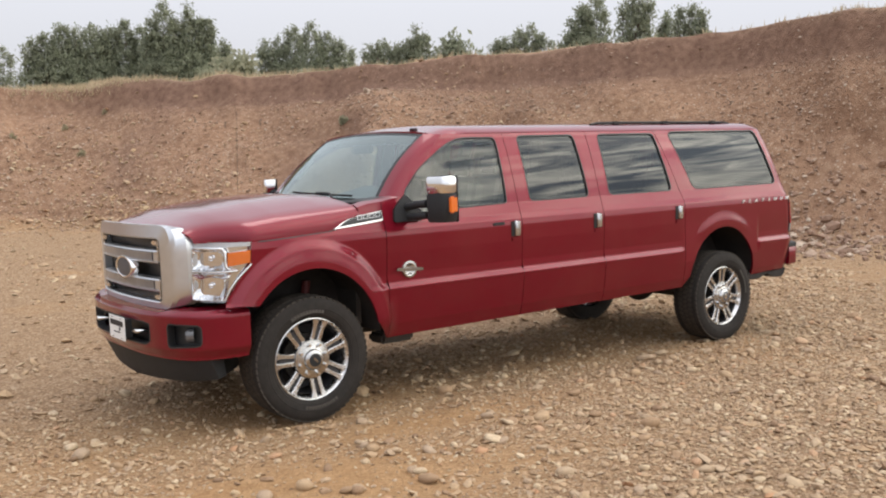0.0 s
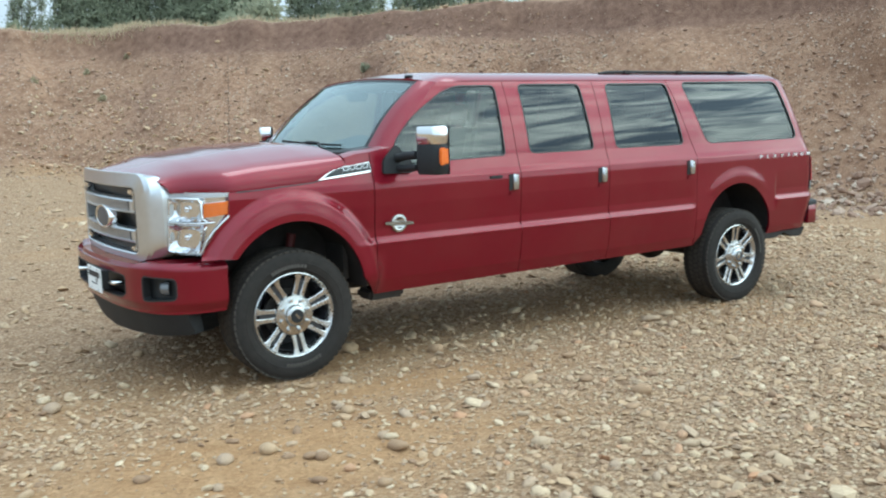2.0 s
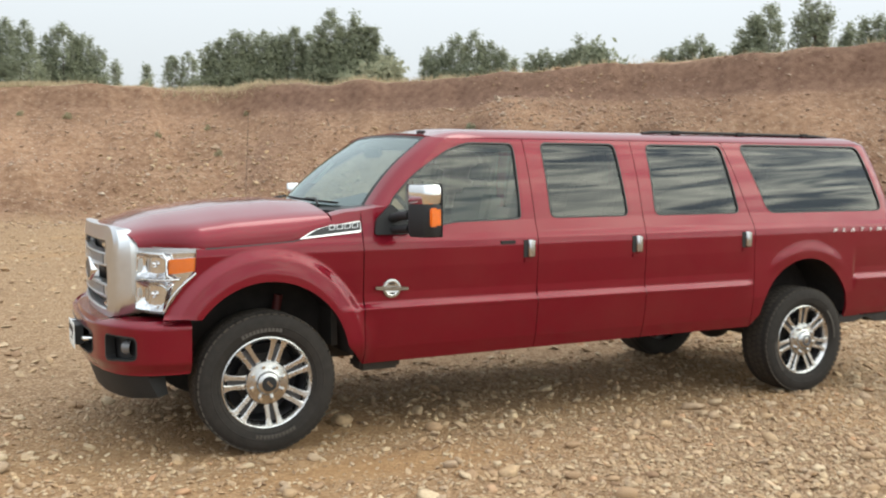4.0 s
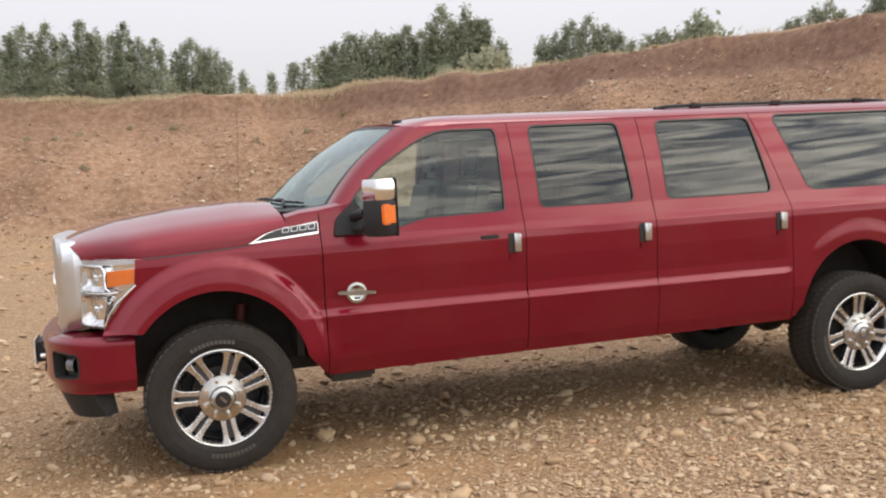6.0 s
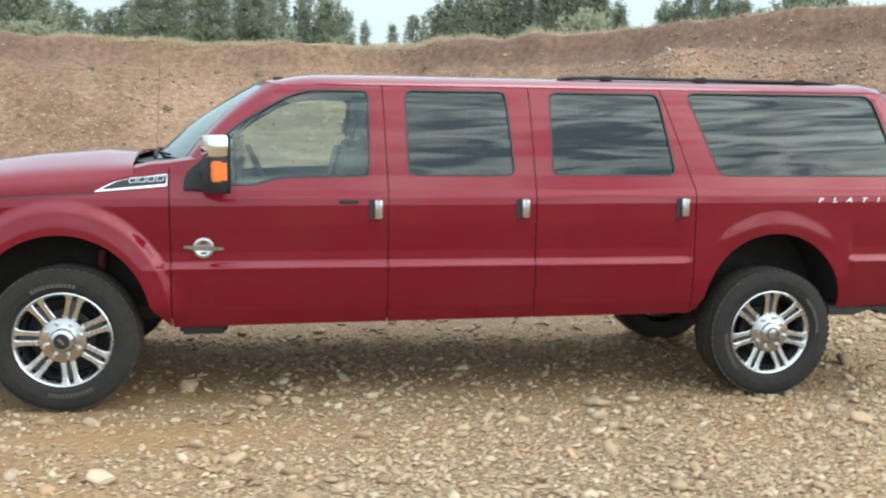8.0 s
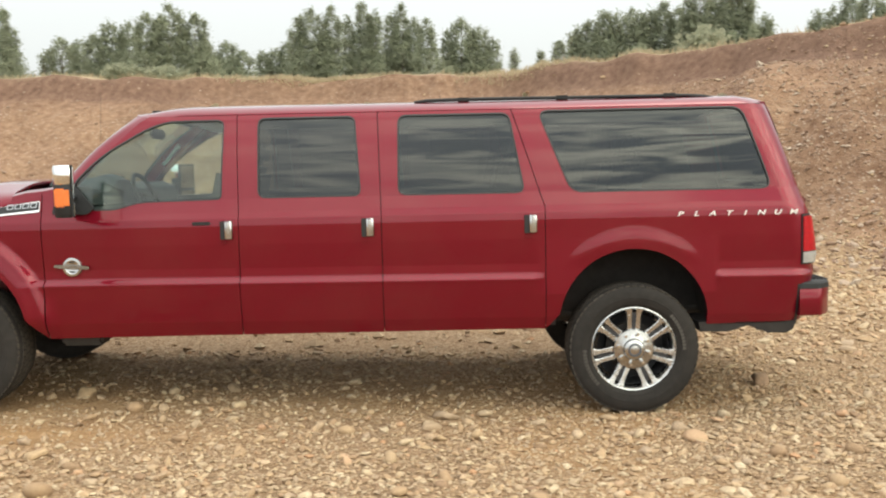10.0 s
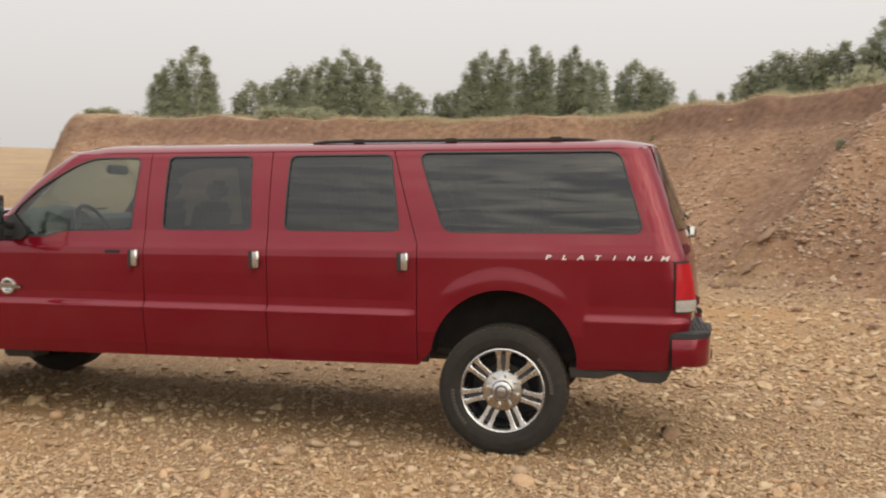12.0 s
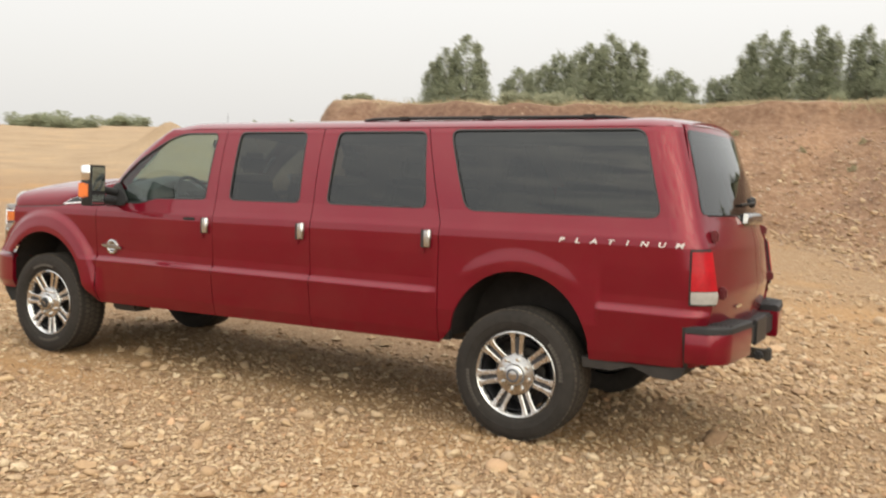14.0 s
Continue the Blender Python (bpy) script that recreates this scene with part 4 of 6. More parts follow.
def panel(name, loop, fn, out, material_, parent, holes=(), du=0.09, dv=0.03, lip=0.018, lift=0.0, label=""):
    """A curved sheet: the flat outline (u, v) with its holes laid on the surface fn(u, v), with turned-in edges.
    out: a direction on the outer side, or a function of the place that gives it."""
    def surface(u, v):
        p = fn(u, v)
        e = 0.004
        n = (fn(u + e, v) - fn(u - e, v)).cross(fn(u, v + e) - fn(u, v - e))
        n = n.normalized() if n.length > 1e-12 else Vector((0, 0, 1))
        o = out(p) if callable(out) else Vector(out)
        n = -n if n.dot(o) < 0 else n
        return p + n * lift, n

    verts, normals, faces, index = [], [], [], {}

    def vert(u, v):
        key = (round(u, 5), round(v, 5))
        if key not in index:
            p, n = surface(u, v)
            index[key] = len(verts)
            verts.append(p)
            normals.append(n)
        return index[key]

    def add(ids):
        ids = [k for i, k in enumerate(ids) if k != ids[i - 1]]
        if len(ids) < 3 or len(set(ids)) < 3:
            return
        a, b, c = verts[ids[0]], verts[ids[1]], verts[ids[2]]
        nn = (b - a).cross(c - a)
        if len(ids) > 3:
            nn = nn + (c - a).cross(verts[ids[3]] - a)
        if nn.dot(normals[ids[0]]) < 0:
            ids = ids[::-1]
        faces.append(ids)

    loops = [list(loop)] + [list(h) for h in holes]
    edges = [(a, b) if a[1] < b[1] else (b, a) for lp in loops for a, b in zip(lp, lp[1:] + lp[:1]) if abs(a[1] - b[1]) > 1e-7]
    v0, v1 = min(p[1] for p in loop), max(p[1] for p in loop)
    levels = sorted({round(p[1], 5) for lp in loops for p in lp} | {round(v, 5) for v in np.arange(math.ceil(v0 / dv) * dv, v1, dv)})
    for lo, hi in zip(levels, levels[1:]):
        if hi - lo < 2e-5:
            continue
        mid = (lo + hi) / 2
        cross = []
        for a, b in edges:
            if a[1] <= mid < b[1]:
                at = lambda v, a=a, b=b: a[0] + (b[0] - a[0]) * min(1, max(0, (v - a[1]) / (b[1] - a[1])))
                cross.append((at(mid), at(lo), at(hi)))
        cross.sort()
        for (m0, l0, h0), (m1, l1, h1) in zip(cross[::2], cross[1::2]):
            cuts = [u for u in np.arange(math.ceil(max(l0, h0) / du) * du, min(l1, h1), du) if u > max(l0, h0) + 1e-4 and u < min(l1, h1) - 1e-4]
            lows, highs = [l0, *cuts, l1], [h0, *cuts, h1]
            for a, b, c, d in zip(lows, lows[1:], highs[1:], highs):
                add([vert(a, lo), vert(b, lo), vert(c, hi), vert(d, hi)])
    if lip:
        for lp in loops:
            ring = []
            for a, b in zip(lp, lp[1:] + lp[:1]):
                k = max(1, int(math.hypot(b[0] - a[0], b[1] - a[1]) / 0.06))
                ring += [(a[0] + (b[0] - a[0]) * i / k, a[1] + (b[1] - a[1]) * i / k) for i in range(k)]
            made = [surface(u, v) for u, v in ring]
            n = len(made)
            for i in range(n):
                (p, np_), (q, nq) = made[i], made[(i + 1) % n]
                side = (q - p).cross(np_)
                side = side.normalized() if side.length > 1e-9 else np_
                k = len(verts)
                verts.extend([p, q, q - nq * lip, p - np_ * lip])
                normals.extend([side] * 4)
                faces.append([k, k + 1, k + 2, k + 3] if (q - p).cross(-np_).dot(side) > 0 else [k + 3, k + 2, k + 1, k])
    me = bpy.data.meshes.new(name)
    me.from_pydata([v[:] for v in verts], [], faces)
    me.polygons.foreach_set("use_smooth", [True] * len(me.polygons))
    me.normals_split_custom_set_from_vertices([n[:] for n in normals])
    return mesh_object(name, me, material_, parent, label)


def box(size, at=(0, 0, 0), bevel=0.0, turn=None, bm=None, seg=2):
    bm = bm or bmesh.new()
    m = Matrix.Translation(at) @ (turn or Matrix()) @ Matrix.Diagonal((*size, 1))
    r = bmesh.ops.create_cube(bm, size=1.0, matrix=m)
    if bevel:
        es = list({e for v in r["verts"] for e in v.link_edges})
        bmesh.ops.bevel(bm, geom=es, offset=bevel, segments=seg, affect="EDGES", clamp_overlap=True)
    return bm


def loft(loops, bm=None, cap=True, closed=True):
    bm = bm or bmesh.new()
    rings = [[bm.verts.new(p) for p in lp] for lp in loops]
    n = len(rings[0])
    for a, b in zip(rings, rings[1:]):
        for i in range(n if closed else n - 1):
            bm.faces.new((a[i], a[(i + 1) % n], b[(i + 1) % n], b[i]))
    if cap:
        bm.faces.new(rings[0][::-1])
        bm.faces.new(rings[-1])
    return bm


def lathe(profile, seg=48, bm=None, centre=(0, 0, 0)):
    """Turns (radius, y) pairs round the y axis."""
    bm = bm or bmesh.new()
    c = Vector(centre)
    rings = []
    for r, y in profile:
        rings.append([bm.verts.new(c + Vector((math.cos(k * 2 * math.pi / seg) * r, y, math.sin(k * 2 * math.pi / seg) * r))) for k in range(seg)])
    for a, b in zip(rings, rings[1:]):
        for k in range(seg):
            bm.faces.new((a[k], a[(k + 1) % seg], b[(k + 1) % seg], b[k]))
    return bm


def rod(points, radius, seg=8, bm=None):
    bm = bm or bmesh.new()
    pts = [Vector(p) for p in points]
    rings = []
    for i, p in enumerate(pts):
        d = (pts[min(i + 1, len(pts) - 1)] - pts[max(i - 1, 0)]).normalized()
        q = d.to_track_quat("Z", "Y").to_matrix()
        rings.append([bm.verts.new(p + q @ Vector((math.cos(k * 2 * math.pi / seg) * radius, math.sin(k * 2 * math.pi / seg) * radius, 0))) for k in range(seg)])
    for a, b in zip(rings, rings[1:]):
        for k in range(seg):
            bm.faces.new((a[k], a[(k + 1) % seg], b[(k + 1) % seg], b[k]))
    bm.faces.new(rings[0][::-1])
    bm.faces.new(rings[-1])
    return bm


# ---- the vehicle: x runs from the front axle to the tail, near side at -y ----
car = new("six_door_suv")
car.matrix_basis = SLOPE @ Matrix.Translation((0, 0.015, 0.095)) @ pose(0, 0, 0, 2.7) @ pose(0, 0, 0, 0, -1.08)
tagged(car, "stretched six-door ruby red sport utility vehicle parked on gravel", "car")

WIDTH_Z = [0.38, 0.46, 0.55, 0.70, 0.778, 0.800, 0.808, 0.829, 0.838, 0.90, 1.05, 1.17, 1.215, 1.255, 1.34, 1.47, 1.60, 1.73, 1.855, 1.90, 1.935, 1.95]
WIDTH_Y = [0.925, 0.952, 0.982, 1.006, 1.016, 1.021, 1.021, 1.000, 0.994, 0.993, 1.006, 1.010, 1.004, 0.990, 0.966, 0.940, 0.908, 0.870, 0.826, 0.800, 0.750, 0.700]
_z = np.arange(0.30, 2.02, 0.002)
_plain = np.interp(_z, [z for z in WIDTH_Z if not 0.75 < z < 0.95], [w for z, w in zip(WIDTH_Z, WIDTH_Y) if not 0.75 < z < 0.95])
_w = np.interp(_z, WIDTH_Z, WIDTH_Y)
_k = np.exp(-0.5 * (np.arange(-18, 19) / 1.9) ** 2)
_w = np.convolve(np.pad(_w, 18, mode="edge"), _k / _k.sum(), mode="valid")
_k = np.exp(-0.5 * (np.arange(-60, 61) / 22.0) ** 2)
_soft = np.convolve(np.pad(_w, 60, mode="edge"), _k / _k.sum(), mode="valid")
_mix = np.clip((_z - 1.36) / 0.06, 0, 1) * np.clip((1.845 - _z) / 0.05, 0, 1)
_w = _w * (1 - _mix) + _soft * _mix
REAR_Z = [0.40, 0.72, 0.90, 1.167, 1.33, 1.635, 1.852, 1.95]
REAR_X = [5.56, 5.620, 5.645, 5.600, 5.545, 5.450, 5.380, 5.350]


def step(a, b, x):
    t = min(1.0, max(0.0, (x - a) / (b - a)))
    return t * t * (3 - 2 * t)


def rear_x(z):
    return float(np.interp(z, REAR_Z, REAR_X))


def half_width(x, z):
    drop = 0.0065 * max(0.0, x - 1.0) * step(1.12, 0.92, z)
    w = float(np.interp(z + drop, _z, _w))
    if 3.80 < x < 5.0 and z < 1.045:
        # the pressed belt line stops short of the rear wheel opening
        gap = step(3.815, 3.850, x) * step(4.99, 4.945, x)
        w += (float(np.interp(z + drop, _z, _plain)) - w) * gap
    if x < 1.0:
        e = math.hypot((x - 0.015) / 0.640, (z - 0.50) / 0.688) if z > 0.5 else abs((x - 0.015) / 0.640)
        tuck = step(0.40, 0.62, z) if x > 0 else 1.0
        w = w + tuck * (1.052 - w) * (0.75 * step(1.03, 0.925, e) + 0.25 * step(0.955, 0.80, e)) if e < 1.03 else w
    if 3.6 < x < 5.2:
        e = math.hypot((x - 4.43) / 0.60, (z - 0.48) / 0.645) if z > 0.48 else abs((x - 4.43) / 0.60)
        brow = step(0.84, 1.02, z)
        w = w + brow * max(0.0, 1.018 - w) * step(0.0, 0.15, 1.0 - e) if e < 1.0 else w
    d = (x - (rear_x(z) - 0.19)) / 0.19
    if d > 0:
        w -= 0.165 * (1 - math.sqrt(max(0.0, 1 - min(d, 0.995) ** 2)))
    return w


SIDES = ((-1, "near"), (1, "far"))


def side_fn(s):
    return lambda x, z: Vector((x, s * half_width(x, z), z))


def arch(cx, cz, rx, rz, low, x_from, x_to, seg=26):
    """The edge of a wheel opening from its front foot to its rear foot."""
    a0, a1 = math.acos(max(-1, min(1, (x_from - cx) / rx))), math.acos(max(-1, min(1, (x_to - cx) / rx)))
    pts = [(cx + rx * math.cos(a0 + (a1 - a0) * k / seg), cz + rz * math.sin(a0 + (a1 - a0) * k / seg)) for k in range(seg + 1)]
    return [(x_from, low), *pts, (x_to, low)]


SILL = 0.452
front_arch = arch(0.015, 0.50, 0.498, 0.512, 0.44, -0.455, 0.505)
rear_arch = arch(4.43, 0.48, 0.483, 0.487, 0.40, 3.952, 4.908)
fender_loop = [(-0.578, 0.850), (-0.530, 0.925), (-0.465, 1.020), (-0.408, 1.088), (-0.395, 1.215), (0.225, 1.247), (0.43, 1.315), (0.435, 1.385), (0.622, 1.412), (0.622, 0.453), *[p for p in front_arch[::-1][1:-1] if p[1] > 0.835 or p[0] > 0], (-0.382, 0.812), (-0.590, 0.822)]
quarter_tail = [(rear_x(z) - 0.012, z) for z in (0.47, 0.72, 0.90, 1.167, 1.33, 1.635, 1.84, 1.885)]
quarter_loop = [(3.864, SILL), *rear_arch[1:-1], (4.908, 0.46), *quarter_tail, (3.665, 1.885), (3.864, 1.25)]
WINDOWS = {
    "front": outline([(0.80, 1.29), (1.10, 1.286, 0.05), (1.25, 1.330, 0.06), (1.780, 1.340, 0.03), (1.790, 1.850, 0.05), (1.43, 1.850, 0.10), (1.29, 1.805, 0.10), (1.00, 1.635, 0.15), (0.83, 1.465, 0.05)], 0.03),
    "second": outline([(2.020, 1.343), (2.680, 1.343), (2.642, 1.857), (2.012, 1.857)], 0.05),
    "third": outline([(2.922, 1.343), (3.735, 1.341), (3.648, 1.857), (2.925, 1.857)], 0.055),
    "quarter": outline([(4.035, 1.338), (5.325, 1.336), (5.165, 1.868), (3.835, 1.868)], 0.075),
}
DOORS = {
    "front": [(0.628, SILL), (1.8845, SILL), (1.8905, 1.25), (1.8705, 1.882), (1.30, 1.882), (1.235, 1.845), (0.80, 1.435), (0.628, 1.412)],
    "second": [(1.8900, SILL), (2.8075, SILL), (2.8075, 1.25), (2.7875, 1.882), (1.8755, 1.882), (1.8955, 1.25)],
    "third": [(2.8125, SILL), (3.8585, SILL), (3.8585, 1.25), (3.6595, 1.882), (2.7930, 1.882), (2.8130, 1.25)],
}


def add_window(s, key, parent, glass, label):
    fn, loop = side_fn(s), WINDOWS[key]
    pane = panel("window_pane", grown(loop, 0.004), fn, (0, s, 0), glass, parent, lip=0, lift=-0.010, label=label)
    panel("window_seal", grown(loop, 0.004), fn, (0, s, 0), TRIM, parent, holes=[grown(loop, -0.006)], lip=0.012, lift=0.0015)
    return pane


def add_handle(s, x, parent):
    """An upright chrome pull over a dark plate for its recess shade, with a red lock tab below."""
    y = s * half_width(x, 1.14)
    # dark box in place of the shaded side of the recess
    shade_plate = part("recess_shade", box((0.060, 0.006, 0.118), (x - 0.020, y + s * 0.001, 1.140), 0.012), TRIM, parent, "dark plate standing in for the shade in the handle recess", smooth=40)
    bm = bmesh.new()
    loops = []
    for z, w, d in ((1.080, 0.020, 0.010), (1.088, 0.0265, 0.026), (1.14, 0.0275, 0.032), (1.194, 0.0265, 0.028), (1.203, 0.020, 0.012)):
        loops.append([(x + 0.006 + w * math.cos(a), y + s * (0.004 + d * max(0.0, math.sin(a)) ** 0.6), z) for a in [k * math.pi / 8 for k in range(9)]])
    loft(loops, bm, cap=True)
    part("handle", bm, HUBMETAL, parent, "upright chrome door handle", smooth=50)
    tab = box((0.034, 0.008, 0.026), (x - 0.030, y + s * 0.004, 1.060), 0.006)
    part("lock", tab, PAINT, parent, smooth=40)
    return shade_plate


def screen_fn(u, v):
    """u from -1 to 1 across, v from 0 at the cowl to 1 at the roof."""
    x = (0.415 + 0.285 * u * u) * (1 - v) + (1.118 + 0.075 * u * u) * v
    y = u * (0.805 * (1 - v) + 0.728 * v)
    z = 1.405 * (1 - v) + (1.922 - 0.035 * u * u) * v
    return Vector((x - 0.035 * math.sin(math.pi * v), y, z + 0.02 * math.sin(math.pi * v)))


for s, _side in SIDES:
    fn = side_fn(s)
    wing = panel("front_wing", fender_loop, fn, (0, s, 0), PAINT, car, du=0.0125, dv=0.0125, label="flared ruby red front wing")
    for key, x in (("front", 1.825), ("second", 2.732), ("third", 3.776)):
        door = panel("door", DOORS[key], fn, (0, s, 0), PAINT, car, dv=0.008, holes=[WINDOWS[key]])
        add_window(s, key, door, GLASS if key == "front" else PRIVACY, "clear side window" if key == "front" else "dark tinted window")
        add_handle(s, x, door)
        panel("door_card", [(DOORS[key][0][0] + 0.02, 0.50), (DOORS[key][1][0] - 0.02, 0.50), (DOORS[key][1][0] - 0.02, 1.352), (DOORS[key][0][0] + 0.02, 1.30 if key == "front" else 1.352)],
              lambda u, v, s=s: Vector((u, s * (half_width(u, v) - 0.075), v)), (0, -s, 0), CLOTH, door, du=0.4, dv=0.2)
        if key == "front" and s < 0:
            y = s * half_width(1.66, 1.19)
            part("keypad", box((0.115, 0.012, 0.022), (1.655, y + s * 0.002, 1.187), 0.004), PLASTIC, door, "black door keypad strip")
    quarter = panel("quarter_panel", quarter_loop, fn, (0, s, 0), PAINT, car, du=0.0125, dv=0.0125, holes=[WINDOWS["quarter"]], label="ruby red rear quarter panel")
    add_window(s, "quarter", quarter, PRIVACY, "long dark tinted quarter window")
    # inner shell that the shut lines open on
    for key in ("front", "second", "third"):
        x0 = DOORS[key][1][0]
        panel("pillar", [(x0 - 0.06, 0.47), (x0 + 0.07, 0.47), (x0 + 0.07, 1.3), (x0 + 0.05 - (0.17 if key == "third" else 0), 1.88), (x0 - 0.06 - (0.17 if key == "third" else 0), 1.88), (x0 - 0.06, 1.3)],
              lambda u, v, s=s: Vector((u, s * (half_width(u, v) - 0.026), v)), (0, s, 0), TRIM, car, lip=0.04)
    # windscreen pillar
    loops = []
    for k in range(13):
        t = k / 12
        a = screen_fn(s * 0.985, t) + Vector((-0.004, s * 0.004, 0.004))
        zc = 1.428 + (1.880 - 1.428) * t
        xb = 0.792 + (1.285 - 0.792) * t
        b = Vector((xb, s * half_width(xb, zc), zc))
        swell = 1 - 0.9 * t ** 3
        mid = (a + b) / 2 + Vector((-0.018, s * 0.026, 0.014)) * swell
        q1, q2 = a.lerp(mid, 0.6) + Vector((-0.004, s * 0.007, 0.004)) * swell, mid.lerp(b, 0.45) + Vector((0, s * 0.007, 0.003)) * swell
        inner = (a + b) / 2 + Vector((0.03, -s * 0.05, -0.02))
        loops.append([a, q1, mid, q2, b, inner])
    part("windscreen_pillar", loft(loops, cap=True), PAINT, car, smooth=55)
    loops = []
    for x, z in ((0.43, 1.385), (0.52, 1.405), (0.622, 1.414), (0.72, 1.43), (0.80, 1.44)):
        w = half_width(x, z)
        loops.append([(x, s * w, z - 0.03), (x, s * (w - 0.002), z), (x, s * (w - 0.05), z + 0.018), (x, s * (w - 0.16), z + 0.012), (x, s * (w - 0.16), z - 0.06)])
    part("wing_top", loft(loops), PAINT, car, smooth=60)

# ---- roof ----
def roof_edge(t):
    """From the gutter (t=1) to the ridge (t=0): sideways place and height."""
    y = [0.0, 0.25, 0.45, 0.60, 0.685, 0.735, 0.775, 0.805, 0.818]
    z = [1.978, 1.974, 1.964, 1.953, 1.942, 1.930, 1.914, 1.897, 1.886]
    k = np.linspace(0, 1, 9)
    return float(np.interp(t, k, y)), float(np.interp(t, k, z))


def roof_fn(x, v):
    y, z = roof_edge(abs(v))
    f = step(1.62, 1.10, x)
    b = step(5.15, 5.42, x)
    z -= 0.052 * f * f * (1 - 0.55 * abs(v)) + 0.030 * b * (1 - abs(v) ** 4)
    y *= min(1.0, (half_width(min(x, 5.38), 1.884) + 0.004) / 0.818)
    lead = 0.075 * min(1.0, y / 0.728) ** 2 + 0.11 * step(0.72, 0.82, y)
    return Vector((x + lead * f - 0.012 * v * v * b, math.copysign(y - 0.006 * b * abs(v), v) if v else 0.0, z))


panel("roof", outline([(1.115, -1), (5.385, -1), (5.385, 1), (1.115, 1)]), roof_fn, lambda p: Vector((0, p.y * 0.8, 1)), PAINT, car, du=0.12, dv=0.0625, label="long ruby red roof")
panel("headliner", outline([(1.2, -0.9), (5.3, -0.9), (5.3, 0.9), (1.2, 0.9)]), lambda x, v: roof_fn(x, v) - Vector((0, 0, 0.045)), (0, 0, -1), LINER, car, du=0.4, dv=0.1, lip=0)
part("roof_antenna", lathe([(0.0, 0.012), (0.03, 0.010), (0.034, -0.004)], 16), PLASTIC, car).matrix_basis = Matrix.Translation((1.255, -0.50, 1.931)) @ pose(0, 0, 0, 90)
for s, _side in SIDES:
    bm = rod([(3.03, s * 0.66, 1.946), (3.12, s * 0.655, 1.958), (3.35, s * 0.65, 1.962), (4.85, s * 0.645, 1.957), (4.97, s * 0.65, 1.948), (5.04, s * 0.655, 1.932)], 0.012, 8)
    rail = part("roof_rail", bm, PLASTIC, car, "black roof rack rail", smooth=60)
    for x in (3.36, 4.02, 4.74):
        part("rail_foot", box((0.10, 0.045, 0.036), (x, s * 0.65, 1.957), 0.012), PLASTIC, rail, smooth=40)
# ---- windscreen ----
panel("windscreen", outline([(-1, 0), (1, 0), (1, 1), (-1, 1)]), screen_fn, (-1, 0, 1), SCREEN, car, du=0.1, dv=0.1, lip=0.006, label="raked windscreen reflecting the sky")
panel("windscreen_border", outline([(-1, -0.02), (1, -0.02), (1, 1.0), (-1, 1.0)]), screen_fn, (-1, 0, 1), TRIM, car, holes=[outline([(-0.955, 0.045), (0.955, 0.045), (0.95, 0.965), (-0.95, 0.965)], 0.05)], du=0.1, dv=0.1, lip=0.01, lift=0.002)
panel("cowl", outline([(-1, 0), (1, 0), (1, 1), (-1, 1)]), lambda u, v: Vector((0.30 + 0.16 * u * u + v * (0.14 + 0.13 * u * u), u * 0.84, 1.418 + 0.01 * v)), (0, 0, 1), PLASTIC, car, du=0.2, dv=0.5)
for y0, y1 in ((-0.62, 0.02), (0.10, 0.62)):
    pts = []
    for k in range(9):
        t = k / 8
        y = y0 + (y1 - y0) * t
        p = screen_fn(y / 0.80, 0.06 + 0.05 * t)
        pts.append(p + Vector((-0.015, 0, 0.018)))
    blade = part("wiper", rod(pts, 0.008, 6), PLASTIC, car, "black windscreen wiper", smooth=60)
    part("wiper_arm", rod([pts[0] + Vector((-0.10, 0.10, -0.02)), pts[2] + Vector((-0.03, 0, 0.012)), pts[4] + Vector((0, 0, 0.008))], 0.011, 6), PLASTIC, blade, smooth=60)
part("mast_antenna", rod([(0.36, 0.80, 1.36), (0.36, 0.80, 1.42), (0.40, 0.81, 2.16)], 0.0015, 6), UNDER, car, "thin black mast antenna")

# ---- bonnet ----
HOOD_X = [-0.80, -0.70, -0.52, -0.17, 0.20, 0.46]
HOOD_TOP = [1.322, 1.362, 1.410, 1.459, 1.482, 1.470]
HOOD_EDGE = [1.218, 1.218, 1.221, 1.232, 1.253, 1.335]


def hood_fn(u, v):
    """u from 0 at the grille to 1 at the cowl, v from -1 to 1 across."""
    a = abs(v)
    x = (-0.795 + 0.115 * a ** 2.2) * (1 - u) + (0.40 + 0.035 * a * a) * u
    top, edge = float(np.interp(x, HOOD_X, HOOD_TOP)), float(np.interp(x, HOOD_X, HOOD_EDGE))
    w = half_width(max(x, -0.38), edge) - 0.002
    w = w * (1 - 0.225 * step(-0.36, -0.70, x))
    ang = a ** 1.15 * math.pi / 2
    y = w * math.sin(min(ang, math.pi / 2)) ** 0.78
    z = edge + (top - edge) * (max(0.0, math.cos(ang)) ** 0.62)
    z += 0.016 * step(0.62, 0.30, a) * step(0.0, 0.35, u) - 0.016 * step(0.0, 0.35, u) * 0.6
    return Vector((x, math.copysign(y, v) if v else 0.0, z))


